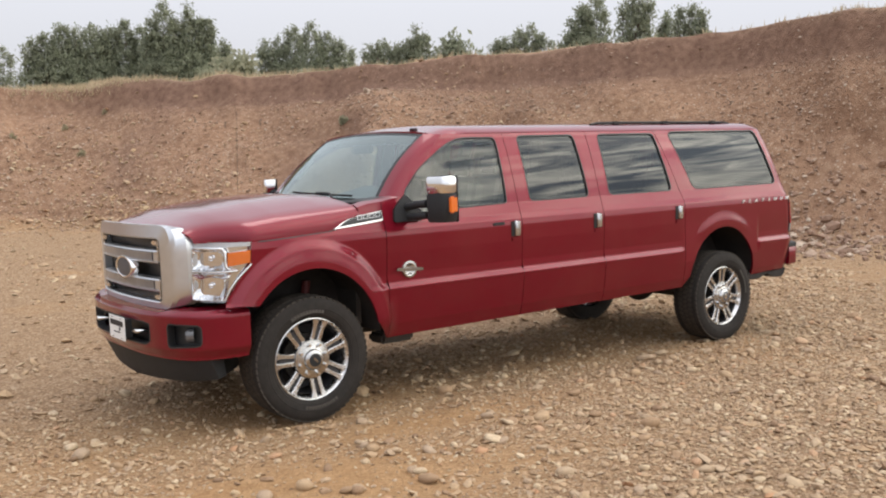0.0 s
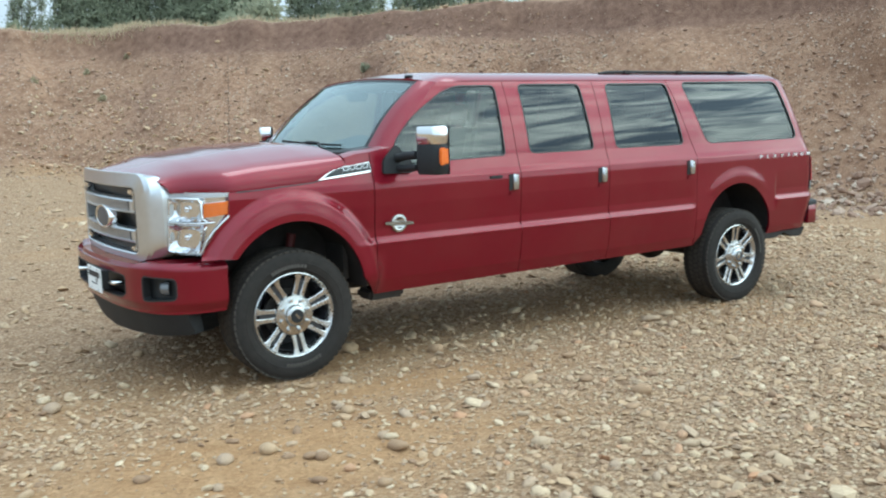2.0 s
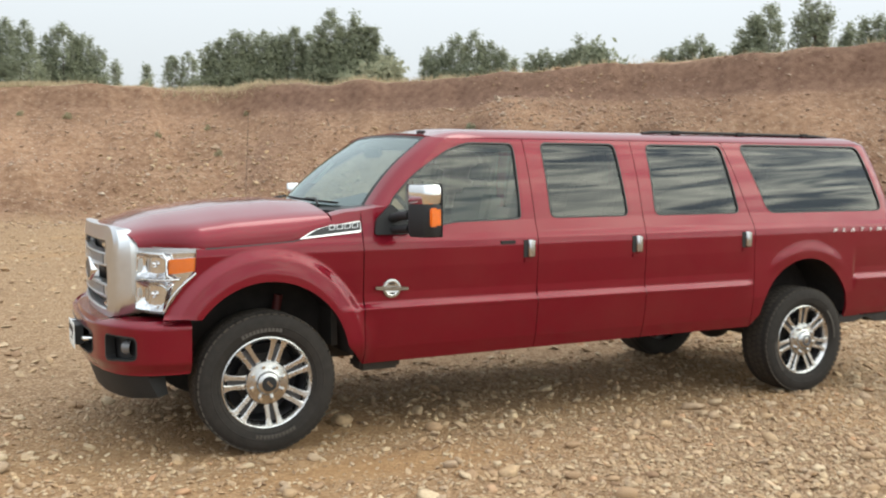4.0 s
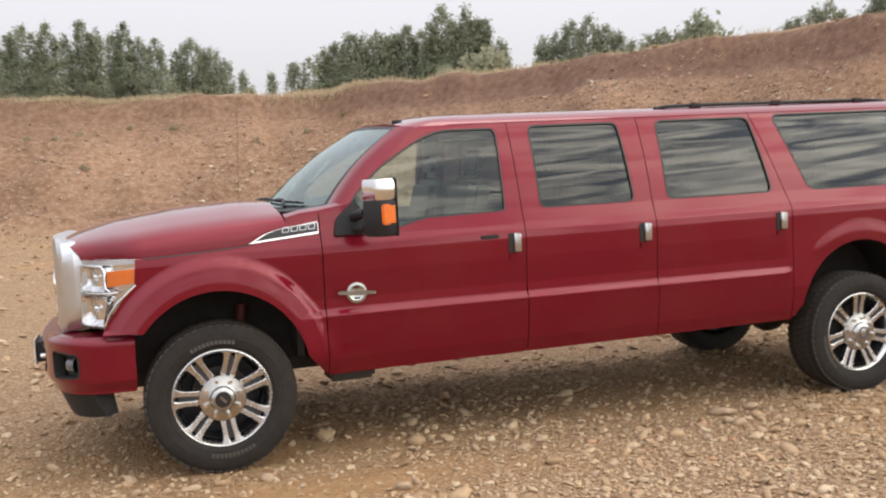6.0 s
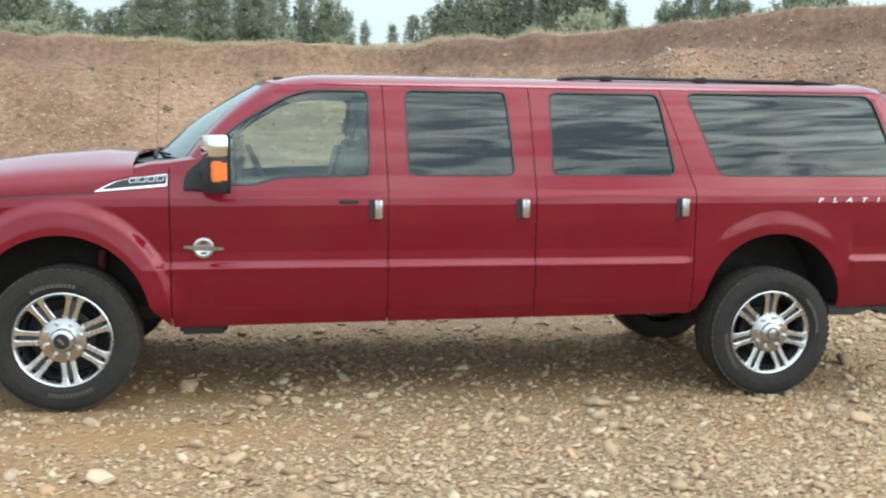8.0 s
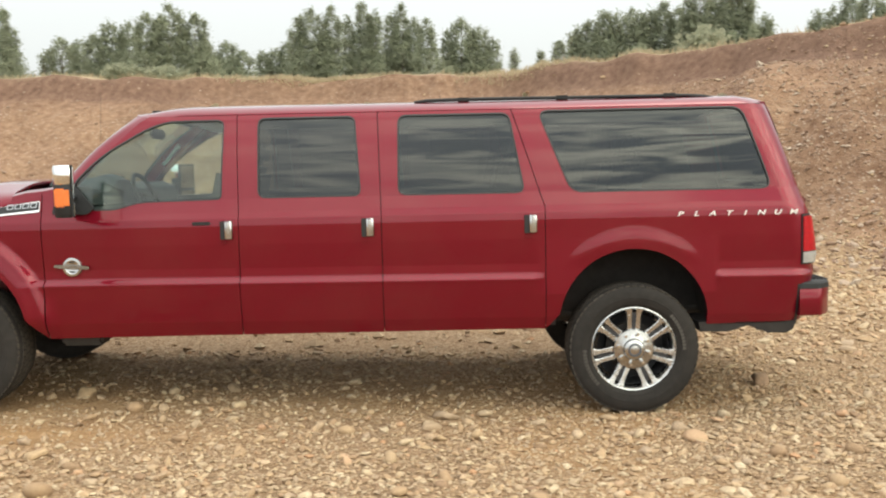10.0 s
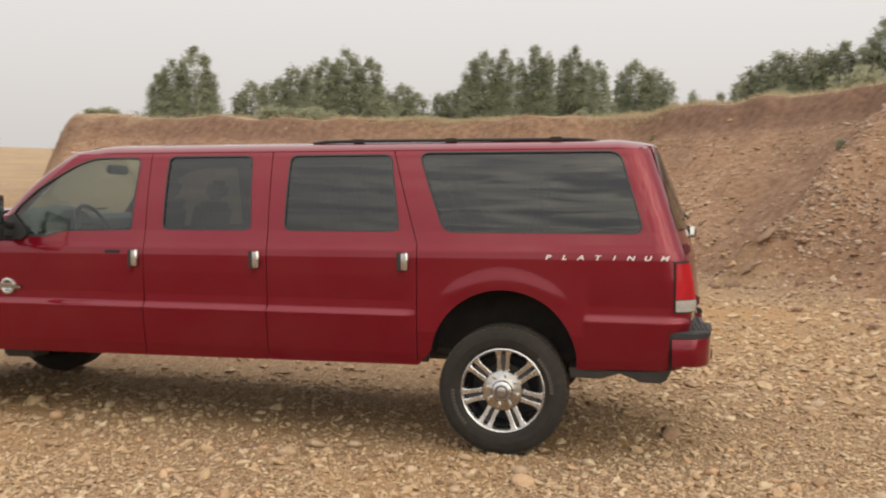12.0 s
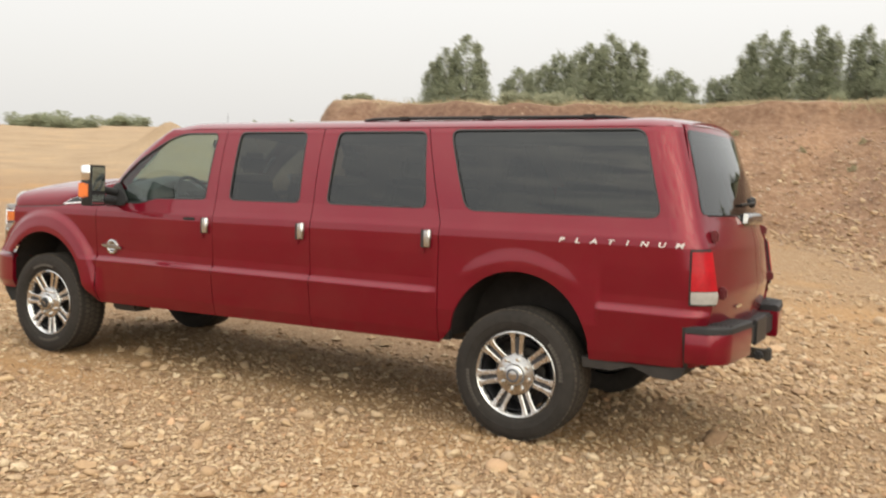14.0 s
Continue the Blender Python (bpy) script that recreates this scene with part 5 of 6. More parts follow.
# dark rod added for the shaded shut line between bonnet and wing
for s, _side in SIDES:
    pts = []
    for k in range(15):
        p = hood_fn(0.30 + 0.66 * k / 14, s * 0.9999)
        pts.append((p.x, p.y + s * 0.002, p.z - 0.005))
    part("bonnet_shut_line", rod(pts, 0.0065, 6), TRIM, car)
panel("bonnet", outline([(0, -1), (1, -1), (1, 1), (0, 1)]), hood_fn, lambda p: Vector((0, p.y * 0.9, 1)), PAINT, car, du=0.04, dv=0.025, label="domed ruby red bonnet")
for s, _side in SIDES:
    # badge in the wing: chrome leaf with dark inlay and plain bars
    leaf = outline([(0.215, 1.250, 0.005), (0.33, 1.312, 0.08), (0.615, 1.352, 0.01), (0.615, 1.282, 0.01)], 0.01)
    badge = panel("wing_badge", leaf, side_fn(s), (0, s, 0), LETTERING, car, lip=0.01, lift=0.009, label="chrome vent badge")
    inlay = outline([(0.250, 1.262, 0.005), (0.345, 1.313, 0.06), (0.611, 1.346, 0.005), (0.611, 1.295, 0.005)], 0.005)
    panel("badge_inlay", inlay, side_fn(s), (0, s, 0), TRIM, badge, lip=0.002, lift=0.0115)
    for k, x in enumerate((0.405, 0.455, 0.505, 0.555)):
        z = 1.2985 + (x - 0.405) * 0.06
        panel("badge_bar", outline([(x, z), (x + 0.039, z + 0.002), (x + 0.045, z + 0.033), (x + 0.006, z + 0.030)], 0.004), side_fn(s), (0, s, 0), SATIN, badge, lip=0.003, lift=0.0135,
              holes=[outline([(x + 0.0042, z + 0.0036), (x + 0.0358, z + 0.0050), (x + 0.0408, z + 0.0296), (x + 0.0092, z + 0.0270)], 0.002)])
    for k in range(9):
        x = 0.30 + k * 0.034
        panel("badge_bar", outline([(x, 1.283 + k * 0.0012), (x + 0.018, 1.284 + k * 0.0012), (x + 0.019, 1.290 + k * 0.0012), (x + 0.001, 1.289 + k * 0.0012)]), side_fn(s), (0, s, 0), PLASTIC, badge, lip=0, lift=0.0105)
    # round door emblem with two side bars
    y = s * half_width(0.812, 0.925)
    bm = lathe([(0.0, 0.012), (0.040, 0.012), (0.046, 0.016), (0.060, 0.014), (0.064, 0.0)], 36)
    emblem = part("door_emblem", bm, HUBMETAL, car, "round chrome door emblem with side bars", smooth=40)
    emblem.matrix_basis = Matrix.Translation((0.812, y, 0.925)) @ pose(0, 0, 0, 0 if s > 0 else 180)
    bar = loft([[(x, 0.012 + t, z + 0.06 * x) for t, z in ((0, -h), (0.008, -h * 0.8), (0.008, h * 0.8), (0, h))] for x, h in ((-0.112, 0.010), (-0.075, 0.014), (0.0, 0.015), (0.075, 0.014), (0.112, 0.010))])
    part("emblem_bar", bar, SMOKECHROME, emblem, "dusty chrome bar across the emblem")
    for z, w in ((0.031, 0.034), (-0.031, 0.034)):
        part("emblem_inlay", box((w, 0.004, 0.010), (0, 0.014, z), 0.002), UNDER, emblem)

# ---- front end ----
def front_x(y, x0, bow):
    return x0 - bow * (1 - (y / 0.75) ** 2)


ring_n = 96


def resample(pts, n):
    p = np.array(pts + pts[:1])
    d = np.concatenate([[0], np.cumsum(np.hypot(*np.diff(p, axis=0).T))])
    k = np.linspace(0, d[-1], n, endpoint=False)
    return np.stack([np.interp(k, d, p[:, 0]), np.interp(k, d, p[:, 1])], -1)


loops = []
for hw, z0, z1, r, x in ((0.758, 0.815, 1.318, 0.13, -0.655), (0.755, 0.808, 1.326, 0.13, -0.720), (0.722, 0.795, 1.342, 0.13, -0.775), (0.690, 0.796, 1.340, 0.12, -0.795), (0.585, 0.838, 1.262, 0.05, -0.808), (0.572, 0.846, 1.252, 0.045, -0.800), (0.568, 0.848, 1.250, 0.04, -0.745)):
    loops.append([(front_x(y, x, 0.065), y, z) for y, z in resample(outline([(-hw, z0), (hw, z0), (hw, z1), (-hw, z1)], r, 7), ring_n)])
grille = part("grille", loft(loops, cap=False), SATIN, car, "satin silver grille surround with two bold bars", smooth=24)
part("grille_backing", loft([[(front_x(y, -0.742, 0.065), y, z) for y, z in resample(outline([(-0.58, 0.84), (0.58, 0.84), (0.58, 1.26), (-0.58, 1.26)], 0.04, 4), 48)], [(-0.70, y, z) for y, z in resample(outline([(-0.58, 0.84), (0.58, 0.84), (0.58, 1.26), (-0.58, 1.26)], 0.04, 4), 48)]]), TRIM, grille)
for z0, z1 in ((0.902, 0.998), (1.088, 1.184)):
    bm = bmesh.new()
    loops = []
    for k in range(25):
        y = -0.545 + 1.09 * k / 24
        b = front_x(y, 0, 0.065)
        loops.append([(b - 0.755, y, z0), (b - 0.800, y, z0 + 0.006), (b - 0.806, y, z0 + 0.016), (b - 0.798, y, z0 + 0.020), (b - 0.798, y, z1 - 0.020), (b - 0.806, y, z1 - 0.016), (b - 0.800, y, z1 - 0.006), (b - 0.755, y, z1)])
    loft(loops, bm)
    bar = part("grille_bar", bm, SATIN, grille, smooth=35)
    back = []
    for k in range(25):
        y = -0.47 + 0.94 * k / 24
        b = front_x(y, 0, 0.065)
        back.append([(b - 0.790, y, z0 + 0.021), (b - 0.8000, y, z0 + 0.021), (b - 0.8000, y, z1 - 0.021), (b - 0.790, y, z1 - 0.021)])
    part("mesh_backing", loft(back), PLASTIC, bar)
    mesh_bm = bmesh.new()
    for i in range(66):
        for j in range(6):
            y, z = -0.462 + 0.924 * (i + 0.5 * (j % 2)) / 65.5, z0 + 0.026 + (z1 - z0 - 0.052) * j / 5
            box((0.006, 0.0078, 0.0078), (front_x(y, -0.8015, 0.065), y, z), 0, Matrix.Rotation(0.785, 4, "X"), mesh_bm)
    tagged(part("grille_mesh", mesh_bm, MESHMETAL, grille), kind="stuff")
for s in (-1, 1):
    for z, d in ((1.225, -1), (0.872, 1)):
        bm = box((0.03, 0.085, 0.028), (front_x(0.50, -0.790, 0.065), s * 0.505, z), 0.006)
        box((0.03, 0.020, 0.13), (front_x(0.55, -0.790, 0.065), s * 0.548, z + d * 0.055), 0.006, bm=bm)
        part("grille_nostril", bm, CHROME, grille, smooth=40)
ov = [(0.168 * math.cos(k * math.pi / 24), 0.078 * math.sin(k * math.pi / 24)) for k in range(48)]
bm = loft([[(x, a * f, 1.043 + b * f) for a, b in ov] for x, f in ((-0.83, 1.0), (-0.873, 1.0), (-0.881, 0.95), (-0.881, 0.86), (-0.877, 0.80))], cap=False)
part("grille_emblem", bm, CHROME, grille, "plain oval emblem", smooth=50)
part("emblem_field", loft([[(x, a * f, 1.043 + b * f) for a, b in ov] for x, f in ((-0.874, 0.83), (-0.878, 0.6), (-0.879, 0.1))]), OVAL, grille, smooth=60)

LAMP = [(-0.712, 0.752), (-0.690, 0.81), (-0.65, 0.89), (-0.60, 0.96), (-0.55, 0.998), (-0.47, 1.012), (-0.40, 1.010)]
_ld = np.concatenate([[0], np.cumsum([math.hypot(b[0] - a[0], b[1] - a[1]) for a, b in zip(LAMP, LAMP[1:])])])


def lamp_fn(s, inset=0.0):
    def fn(u, v):
        x, y = float(np.interp(u, _ld, [p[0] for p in LAMP])), float(np.interp(u, _ld, [p[1] for p in LAMP]))
        tilt = 0.05 * (v - 0.85)
        return Vector((x + inset * 0.8 + tilt, s * (y - inset * 0.6), v))
    return fn


lamp_len = float(_ld[-1])
for s, _side in SIDES:
    lens_loop = outline([(0.004, 0.852), (0.268, 0.852), (0.305, 0.93), (0.375, 1.02), (lamp_len - 0.012, 1.085), (lamp_len - 0.012, 1.218), (0.004, 1.226)], 0.015)
    lamp = panel("headlamp", lens_loop, lamp_fn(s, 0.055), lambda p, s=s: Vector((-1, s, 0)), REFLECTOR, car, du=0.05, dv=0.04, lip=0.0, label="clear headlamp with chrome bowls and amber corner")
    panel("lamp_lens", lens_loop, lamp_fn(s), lambda p, s=s: Vector((-1, s, 0)), LENS, lamp, du=0.05, dv=0.04, lip=0.05)
    panel("amber_marker", outline([(0.275, 1.075), (lamp_len - 0.025, 1.090), (lamp_len - 0.02, 1.168), (0.275, 1.160)], 0.01), lamp_fn(s, 0.012), lambda p, s=s: Vector((-1, s, 0)), AMBER, lamp, du=0.03, dv=0.03, lip=0.03)
    for z0, z1, u1 in ((1.052, 1.186, 0.258), (0.864, 1.026, 0.285)):
        bm = bmesh.new()
        rows = []
        for j in range(17):
            v = j / 16
            row = []
            for i in range(17):
                u = i / 16
                hollow = (1 - abs(2 * u - 1) ** 3.5) * (1 - abs(2 * v - 1) ** 3.0)
                d = 0.006 + 0.066 * hollow ** 0.8 + 0.014 * (v < 0.32) * (1 - v / 0.32) * (0.35 if i % 4 < 2 else 0.0)
                end = u1 * (0.86 + 0.14 * v) if z0 < 1 else u1
                row.append(bm.verts.new(lamp_fn(s, d)(0.010 + (end - 0.010) * u, z0 + (z1 - z0) * v)))
            rows.append(row)
        for ra, rb in zip(rows, rows[1:]):
            for i in range(16):
                bm.faces.new((ra[i], ra[i + 1], rb[i + 1], rb[i]))
        part("reflector_bowl", bm, REFLECTOR, lamp, smooth=35)
        c = lamp_fn(s, 0.05)(0.14, z0 + 0.55 * (z1 - z0))
        b = bmesh.new()
        bmesh.ops.create_uvsphere(b, u_segments=14, v_segments=8, radius=0.020, matrix=Matrix.Translation(c))
        part("bulb", b, REFLECTOR, lamp, smooth=60)
    for z in (1.197, 1.206, 1.215):
        part("lamp_rib", rod([lamp_fn(s, 0.016)(u, z) for u in (0.02, 0.1, 0.2, 0.3, lamp_len - 0.03)], 0.004, 6), SATIN, lamp, smooth=60)
    part("lamp_divider", rod([lamp_fn(s, 0.010)(u, 1.040 + 0.03 * max(0.0, u - 0.2)) for u in (0.01, 0.08, 0.16, 0.24, 0.30, 0.34)], 0.0075, 8), CHROME, lamp, smooth=60)
    part("lamp_divider", rod([lamp_fn(s, 0.010)(u, v) for u, v in ((0.300, 1.050), (0.268, 1.066), (0.264, 1.11), (0.262, 1.16), (0.245, 1.186), (0.10, 1.190), (0.02, 1.190))], 0.0075, 8), CHROME, lamp, smooth=60)
    part("lamp_divider", rod([lamp_fn(s, 0.010)(u, v) for u, v in ((0.262, 0.862), (0.292, 0.93), (0.335, 0.99), (lamp_len - 0.02, 1.078))], 0.0075, 8), CHROME, lamp, smooth=60)

# bumper: arc length from the middle, height
BUMP = [(-0.962, 0.0), (-0.957, 0.25), (-0.942, 0.45), (-0.905, 0.64), (-0.845, 0.79), (-0.76, 0.91), (-0.66, 0.975), (-0.54, 1.003), (-0.42, 1.008)]
_bd = np.concatenate([[0], np.cumsum([math.hypot(b[0] - a[0], b[1] - a[1]) for a, b in zip(BUMP, BUMP[1:])])])
_bs = np.arange(0, _bd[-1] + 0.2, 0.01)
_bx, _by = np.interp(_bs, _bd, [p[0] for p in BUMP]), np.interp(_bs, _bd, [p[1] for p in BUMP])
_k2 = np.exp(-0.5 * (np.arange(-9, 10) / 4.0) ** 2)
_k2 /= _k2.sum()
_bx = np.convolve(np.pad(_bx, 9, mode="reflect", reflect_type="even"), _k2, mode="valid")
_by = np.convolve(np.pad(_by, 9, mode="reflect", reflect_type="odd"), _k2, mode="valid")


def bump_fn(u, v, inset=0.0):
    a = abs(u)
    x, y = float(np.interp(a, _bs, _bx)), float(np.interp(a, _bs, _by))
    roll = 0.05 * step(0.765, 0.815, v) ** 1.5 + 0.035 * step(0.575, 0.50, v)
    nx = 1 - step(0.5, 1.15, a)
    return Vector((x + (roll + inset) * nx, math.copysign(y - (roll + inset) * (1 - nx), u) if u else 0.0, v))


bl = float(_bd[-1])
dip = [(-bl, 0.495), (bl, 0.495), (bl + 0.012, 0.806), (0.80, 0.806), (0.70, 0.800), (0.60, 0.770), (-0.60, 0.770), (-0.70, 0.800), (-0.80, 0.806), (-bl - 0.012, 0.806)]
mouth = outline([(-0.50, 0.575), (0.50, 0.575), (0.56, 0.60), (0.56, 0.715), (0.48, 0.725), (-0.48, 0.725), (-0.56, 0.715), (-0.56, 0.60)], 0.02)
fogs = [outline([(s * 0.738, 0.572), (s * 0.992, 0.588), (s * 0.992, 0.718), (s * 0.738, 0.730)], 0.035) for s in (-1, 1)]
out_front = lambda p: Vector((-1.0, p.y * 1.2, 0.0))
bumper = panel("front_bumper", outline(dip, 0.02), bump_fn, out_front, PAINT, car, holes=[mouth, *fogs], du=0.05, dv=0.025, lip=0.035, label="ruby red front bumper with black openings")
for hole in (mouth, *fogs):
    panel("opening_bezel", grown(hole, 0.003), bump_fn, out_front, TRIM, bumper, holes=[grown(hole, -0.006)], du=0.05, dv=0.025, lip=0.06, lift=0.002)
panel("bumper_inner", outline([(-bl + 0.1, 0.52), (bl - 0.1, 0.52), (bl - 0.1, 0.78), (-bl + 0.1, 0.78)]), lambda u, v: bump_fn(u, v, 0.09), out_front, TRIM, bumper, du=0.08, dv=0.1, lip=0)
loops = []
for k in range(41):
    u = -bl * 0.97 + 2 * bl * 0.97 * k / 40
    p, q = bump_fn(u, 0.80 if abs(u) > 0.7 else 0.768), bump_fn(u, 0.80, 0.16)
    zt = 0.802 if abs(u) > 0.7 else 0.790
    loops.append([(p.x + 0.02 * (abs(u) < 0.9), p.y * 0.985, p.z - 0.01), (p.x + 0.035 * (abs(u) < 0.9), p.y * 0.975, zt), (q.x, q.y * 0.97, zt + 0.012), (q.x, q.y * 0.97, zt - 0.04)])
part("bumper_top", loft(loops), PAINT, bumper, smooth=40)
for s in (-1, 1):
    c = bump_fn(s * 0.885, 0.652, 0.062)
    fog = part("fog_lamp", lathe([(0.0, -0.012), (0.026, -0.010), (0.040, 0.0), (0.045, 0.012), (0.045, 0.05)], 24), SMOKED, bumper, smooth=50)
    fog.matrix_basis = Matrix.Translation(c) @ Matrix.Rotation(s * radians(35) + (math.pi / 2 if s > 0 else math.pi / 2) - math.pi, 4, "Z")
    hook = part("tow_hook", rod([bump_fn(s * 0.42, 0.655, 0.06), bump_fn(s * 0.42, 0.655, -0.012), bump_fn(s * 0.37, 0.655, -0.014), bump_fn(s * 0.35, 0.655, 0.05)], 0.013, 8), CHROME, bumper, "chrome tow hook", smooth=60)
bm = bmesh.new()
loops = []
for k in range(33):
    u = -1.06 + 2.12 * k / 32
    p = bump_fn(u, 0.52, 0.03)
    drop = 0.30 + 0.05 * abs(u)
    loops.append([(p.x, p.y, 0.505), (p.x + 0.01, p.y * 0.995, 0.45), (p.x + 0.06, p.y * 0.97, drop), (p.x + 0.12, p.y * 0.94, drop + 0.01), (p.x + 0.10, p.y * 0.94, 0.50)])
part("air_dam", loft(loops, bm), PLASTIC, car, "black plastic chin spoiler", smooth=40)
bm = box((0.006, 0.305, 0.155), (-1.002, -0.165, 0.658), 0.002)
number = part("front_plate", bm, PLATE_WHITE, car, "white dealer plate")
for y, w, z, h in ((-0.165, 0.25, 0.690, 0.036), (-0.225, 0.028, 0.655, 0.022), (-0.165, 0.12, 0.630, 0.008), (-0.25, 0.02, 0.722, 0.006), (-0.08, 0.02, 0.722, 0.006), (-0.25, 0.02, 0.592, 0.006), (-0.08, 0.02, 0.592, 0.006)):
    part("plate_bar", box((0.002, w, h), (-1.0062, y, z)), INK, number)
part("plate_bracket", box((0.05, 0.26, 0.12), (-0.970, -0.165, 0.66), 0.005), PLASTIC, number)

# ---- tail ----
def gate_fn(y, z):
    bow = float(np.interp(z, (0.7, 1.0, 1.35, 1.6, 1.9), (0.055, 0.07, 0.095, 0.09, 0.06)))
    return Vector((rear_x(z) + bow - (bow + 0.02) * (y / 0.84) ** 2 - 0.03 * step(gate_half(z) - 0.045, gate_half(z) + 0.075, abs(y)), y, z))


def gate_half(z):
    return half_width(rear_x(z) - 0.012, z) + 0.004


tail_out = (1, 0, 0.2)
gate_loop = [(-gate_half(0.50), 0.50), (gate_half(0.50), 0.50), (gate_half(0.9), 0.9), (gate_half(1.36), 1.36), (gate_half(1.6), 1.6), (gate_half(1.905), 1.905), (-gate_half(1.905), 1.905), (-gate_half(1.6), 1.6), (-gate_half(1.36), 1.36), (-gate_half(0.9), 0.9)]
rw = outline([(-0.800, 1.372, 0.03), (-0.30, 1.372, 0.03), (-0.22, 1.322, 0.03), (0.22, 1.322, 0.03), (0.30, 1.372, 0.03), (0.800, 1.372, 0.03), (0.690, 1.856, 0.04), (-0.690, 1.856, 0.04)], 0.03)
panel("tail_frame", gate_loop, gate_fn, tail_out, PAINT, car, holes=[outline([(-0.758, 0.70), (0.758, 0.70), (0.752, 1.385), (0.662, 1.862), (-0.662, 1.862), (-0.752, 1.385)], 0.03)], du=0.06)
hatch = panel("rear_window", grown(rw, 0.012), gate_fn, tail_out, REARGLASS, car, du=0.05, dv=0.05, lip=0.006, lift=0.002, label="dark tinted lift-up rear window")
panel("rear_window_edge", grown(rw, 0.016), gate_fn, tail_out, TRIM, hatch, holes=[grown(rw, -0.004)], du=0.08, lip=0.02, lift=0.0)
for s in (-1, 1):
    lp = outline([(s * 0.004, 0.705), (s * 0.762, 0.705), (s * 0.760, 1.350), (s * 0.31, 1.352), (s * 0.232, 1.302), (s * 0.004, 1.302)], 0.02)
    leaf = panel("rear_door", lp, gate_fn, tail_out, PAINT, car, du=0.07, label="ruby red swing-out rear door")
    for z in (1.235, 0.905):
        p = gate_fn(s * 0.760, z)
        part("hinge", box((0.05, 0.055, 0.07), p + Vector((0.012, 0, 0)), 0.012), PAINT_DARK, leaf, smooth=40)
p = gate_fn(0, 1.325)
bm = bmesh.new()
loops = []
for x, hw, h in ((0.0, 0.235, 0.042), (0.03, 0.23, 0.038), (0.045, 0.20, 0.024), (0.048, 0.15, 0.010)):
    loops.append([(p.x + x, y, 1.330 + z) for y, z in resample(outline([(-hw, -h), (hw, -h), (hw * 0.92, h), (-hw * 0.92, h)], 0.02, 4), 32)])
tail_handle = part("tail_handle", loft(loops), SMOKECHROME, car, "chrome rear handle trim", smooth=50)
part("wiper_cap", lathe([(0.0, 0.03), (0.03, 0.028), (0.04, 0.0)], 20), PLASTIC, car).matrix_basis = Matrix.Translation(gate_fn(0.22, 1.44)) @ pose(0, 0, 0, 0, 0, -90)
part("rear_wiper", rod([gate_fn(0.22, 1.44) + Vector((0.03, 0, 0)), gate_fn(0.0, 1.43) + Vector((0.03, 0, 0)), gate_fn(-0.22, 1.425) + Vector((0.02, 0, 0))], 0.008, 6), PLASTIC, car, "black rear wiper", smooth=60)
part("tail_badge", box((0.006, 0.17, 0.02), gate_fn(-0.40, 0.80) + Vector((0.003, 0, 0)), 0.002), CHROME, car)
# small roof spoiler
loops = []
for k in range(21):
    y = -0.66 + 1.32 * k / 20
    e = 1 - (y / 0.70) ** 4
    loops.append([(5.25, y, 1.949 - 0.03 * (y / 0.7) ** 2), (5.350 + 0.045 * e, y, 1.931 - 0.03 * (y / 0.7) ** 2), (5.360 + 0.06 * e, y, 1.912 - 0.016 * (y / 0.7) ** 2), (5.357 + 0.055 * e, y, 1.899), (5.33, y, 1.892)])
part("roof_spoiler", loft(loops), PAINT, car, smooth=45)

def tail_lamp_fn(s):
    """Follows the rounded rear corner of the body."""
    def fn(u, v):
        r = rear_x(v) - 0.19
        a0 = math.asin(max(-1.0, min(1.0, (5.508 - r) / 0.19)))
        a = a0 + (math.asin(0.975) - a0) * u
        x = r + 0.19 * math.sin(a)
        return Vector((x, s * half_width(x, v), v))
    return fn


for s, _side in SIDES:
    outer = outline([(0.0, 0.840), (0.99, 0.840), (0.99, 1.165), (0.0, 1.165)], 0.01)
    lamp = panel("tail_lamp", outer, tail_lamp_fn(s), lambda p, s=s: Vector((0.6, s, 0)), PLASTIC, car, du=0.1, dv=0.04, lip=0.01, lift=0.006, label="red tail lamp with a clear lower lens")
    panel("red_lens", outline([(0.05, 0.925), (0.97, 0.925), (0.97, 1.150), (0.05, 1.150)], 0.02), tail_lamp_fn(s), lambda p, s=s: Vector((0.6, s, 0)), REDLENS, lamp, du=0.08, dv=0.03, lip=0.012, lift=0.014)
    panel("clear_lens", outline([(0.05, 0.850), (0.97, 0.850), (0.97, 0.921), (0.05, 0.921)], 0.02), tail_lamp_fn(s), lambda p, s=s: Vector((0.6, s, 0)), WHITELENS, lamp, du=0.08, dv=0.02, lip=0.012, lift=0.014)

rear_bumper = new("rear_bumper")
rear_bumper.parent = car
rear_bumper["label"] = "red-capped rear bumper with black step pads"
for s in (-1, 1):
    def cap_loop(z, grow):
        return [(x, s * y, z) for x, y in outline([(5.500, 1.000 + grow), (5.64, 0.995 + grow, 0.03), (5.735 + grow, 0.90, 0.10), (5.775 + grow, 0.47, 0.01), (5.65, 0.47), (5.60, 0.80), (5.50, 0.90)], 0.0, 6)]
    bm = loft([cap_loop(0.505, -0.012), cap_loop(0.520, -0.002), cap_loop(0.672, 0.0), cap_loop(0.682, -0.006)])
    part("bumper_cap", bm, PAINT, rear_bumper, smooth=40)
    bm = loft([cap_loop(0.6825, 0.003), cap_loop(0.714, 0.0), cap_loop(0.724, -0.014)])
    part("step_pad", bm, PLASTIC, rear_bumper, "black ribbed step pad", smooth=35)
    for k in range(7):
        part("pad_rib", box((0.012, 0.36, 0.006), (5.560 + k * 0.028, s * 0.68, 0.726)), PLASTIC, rear_bumper)
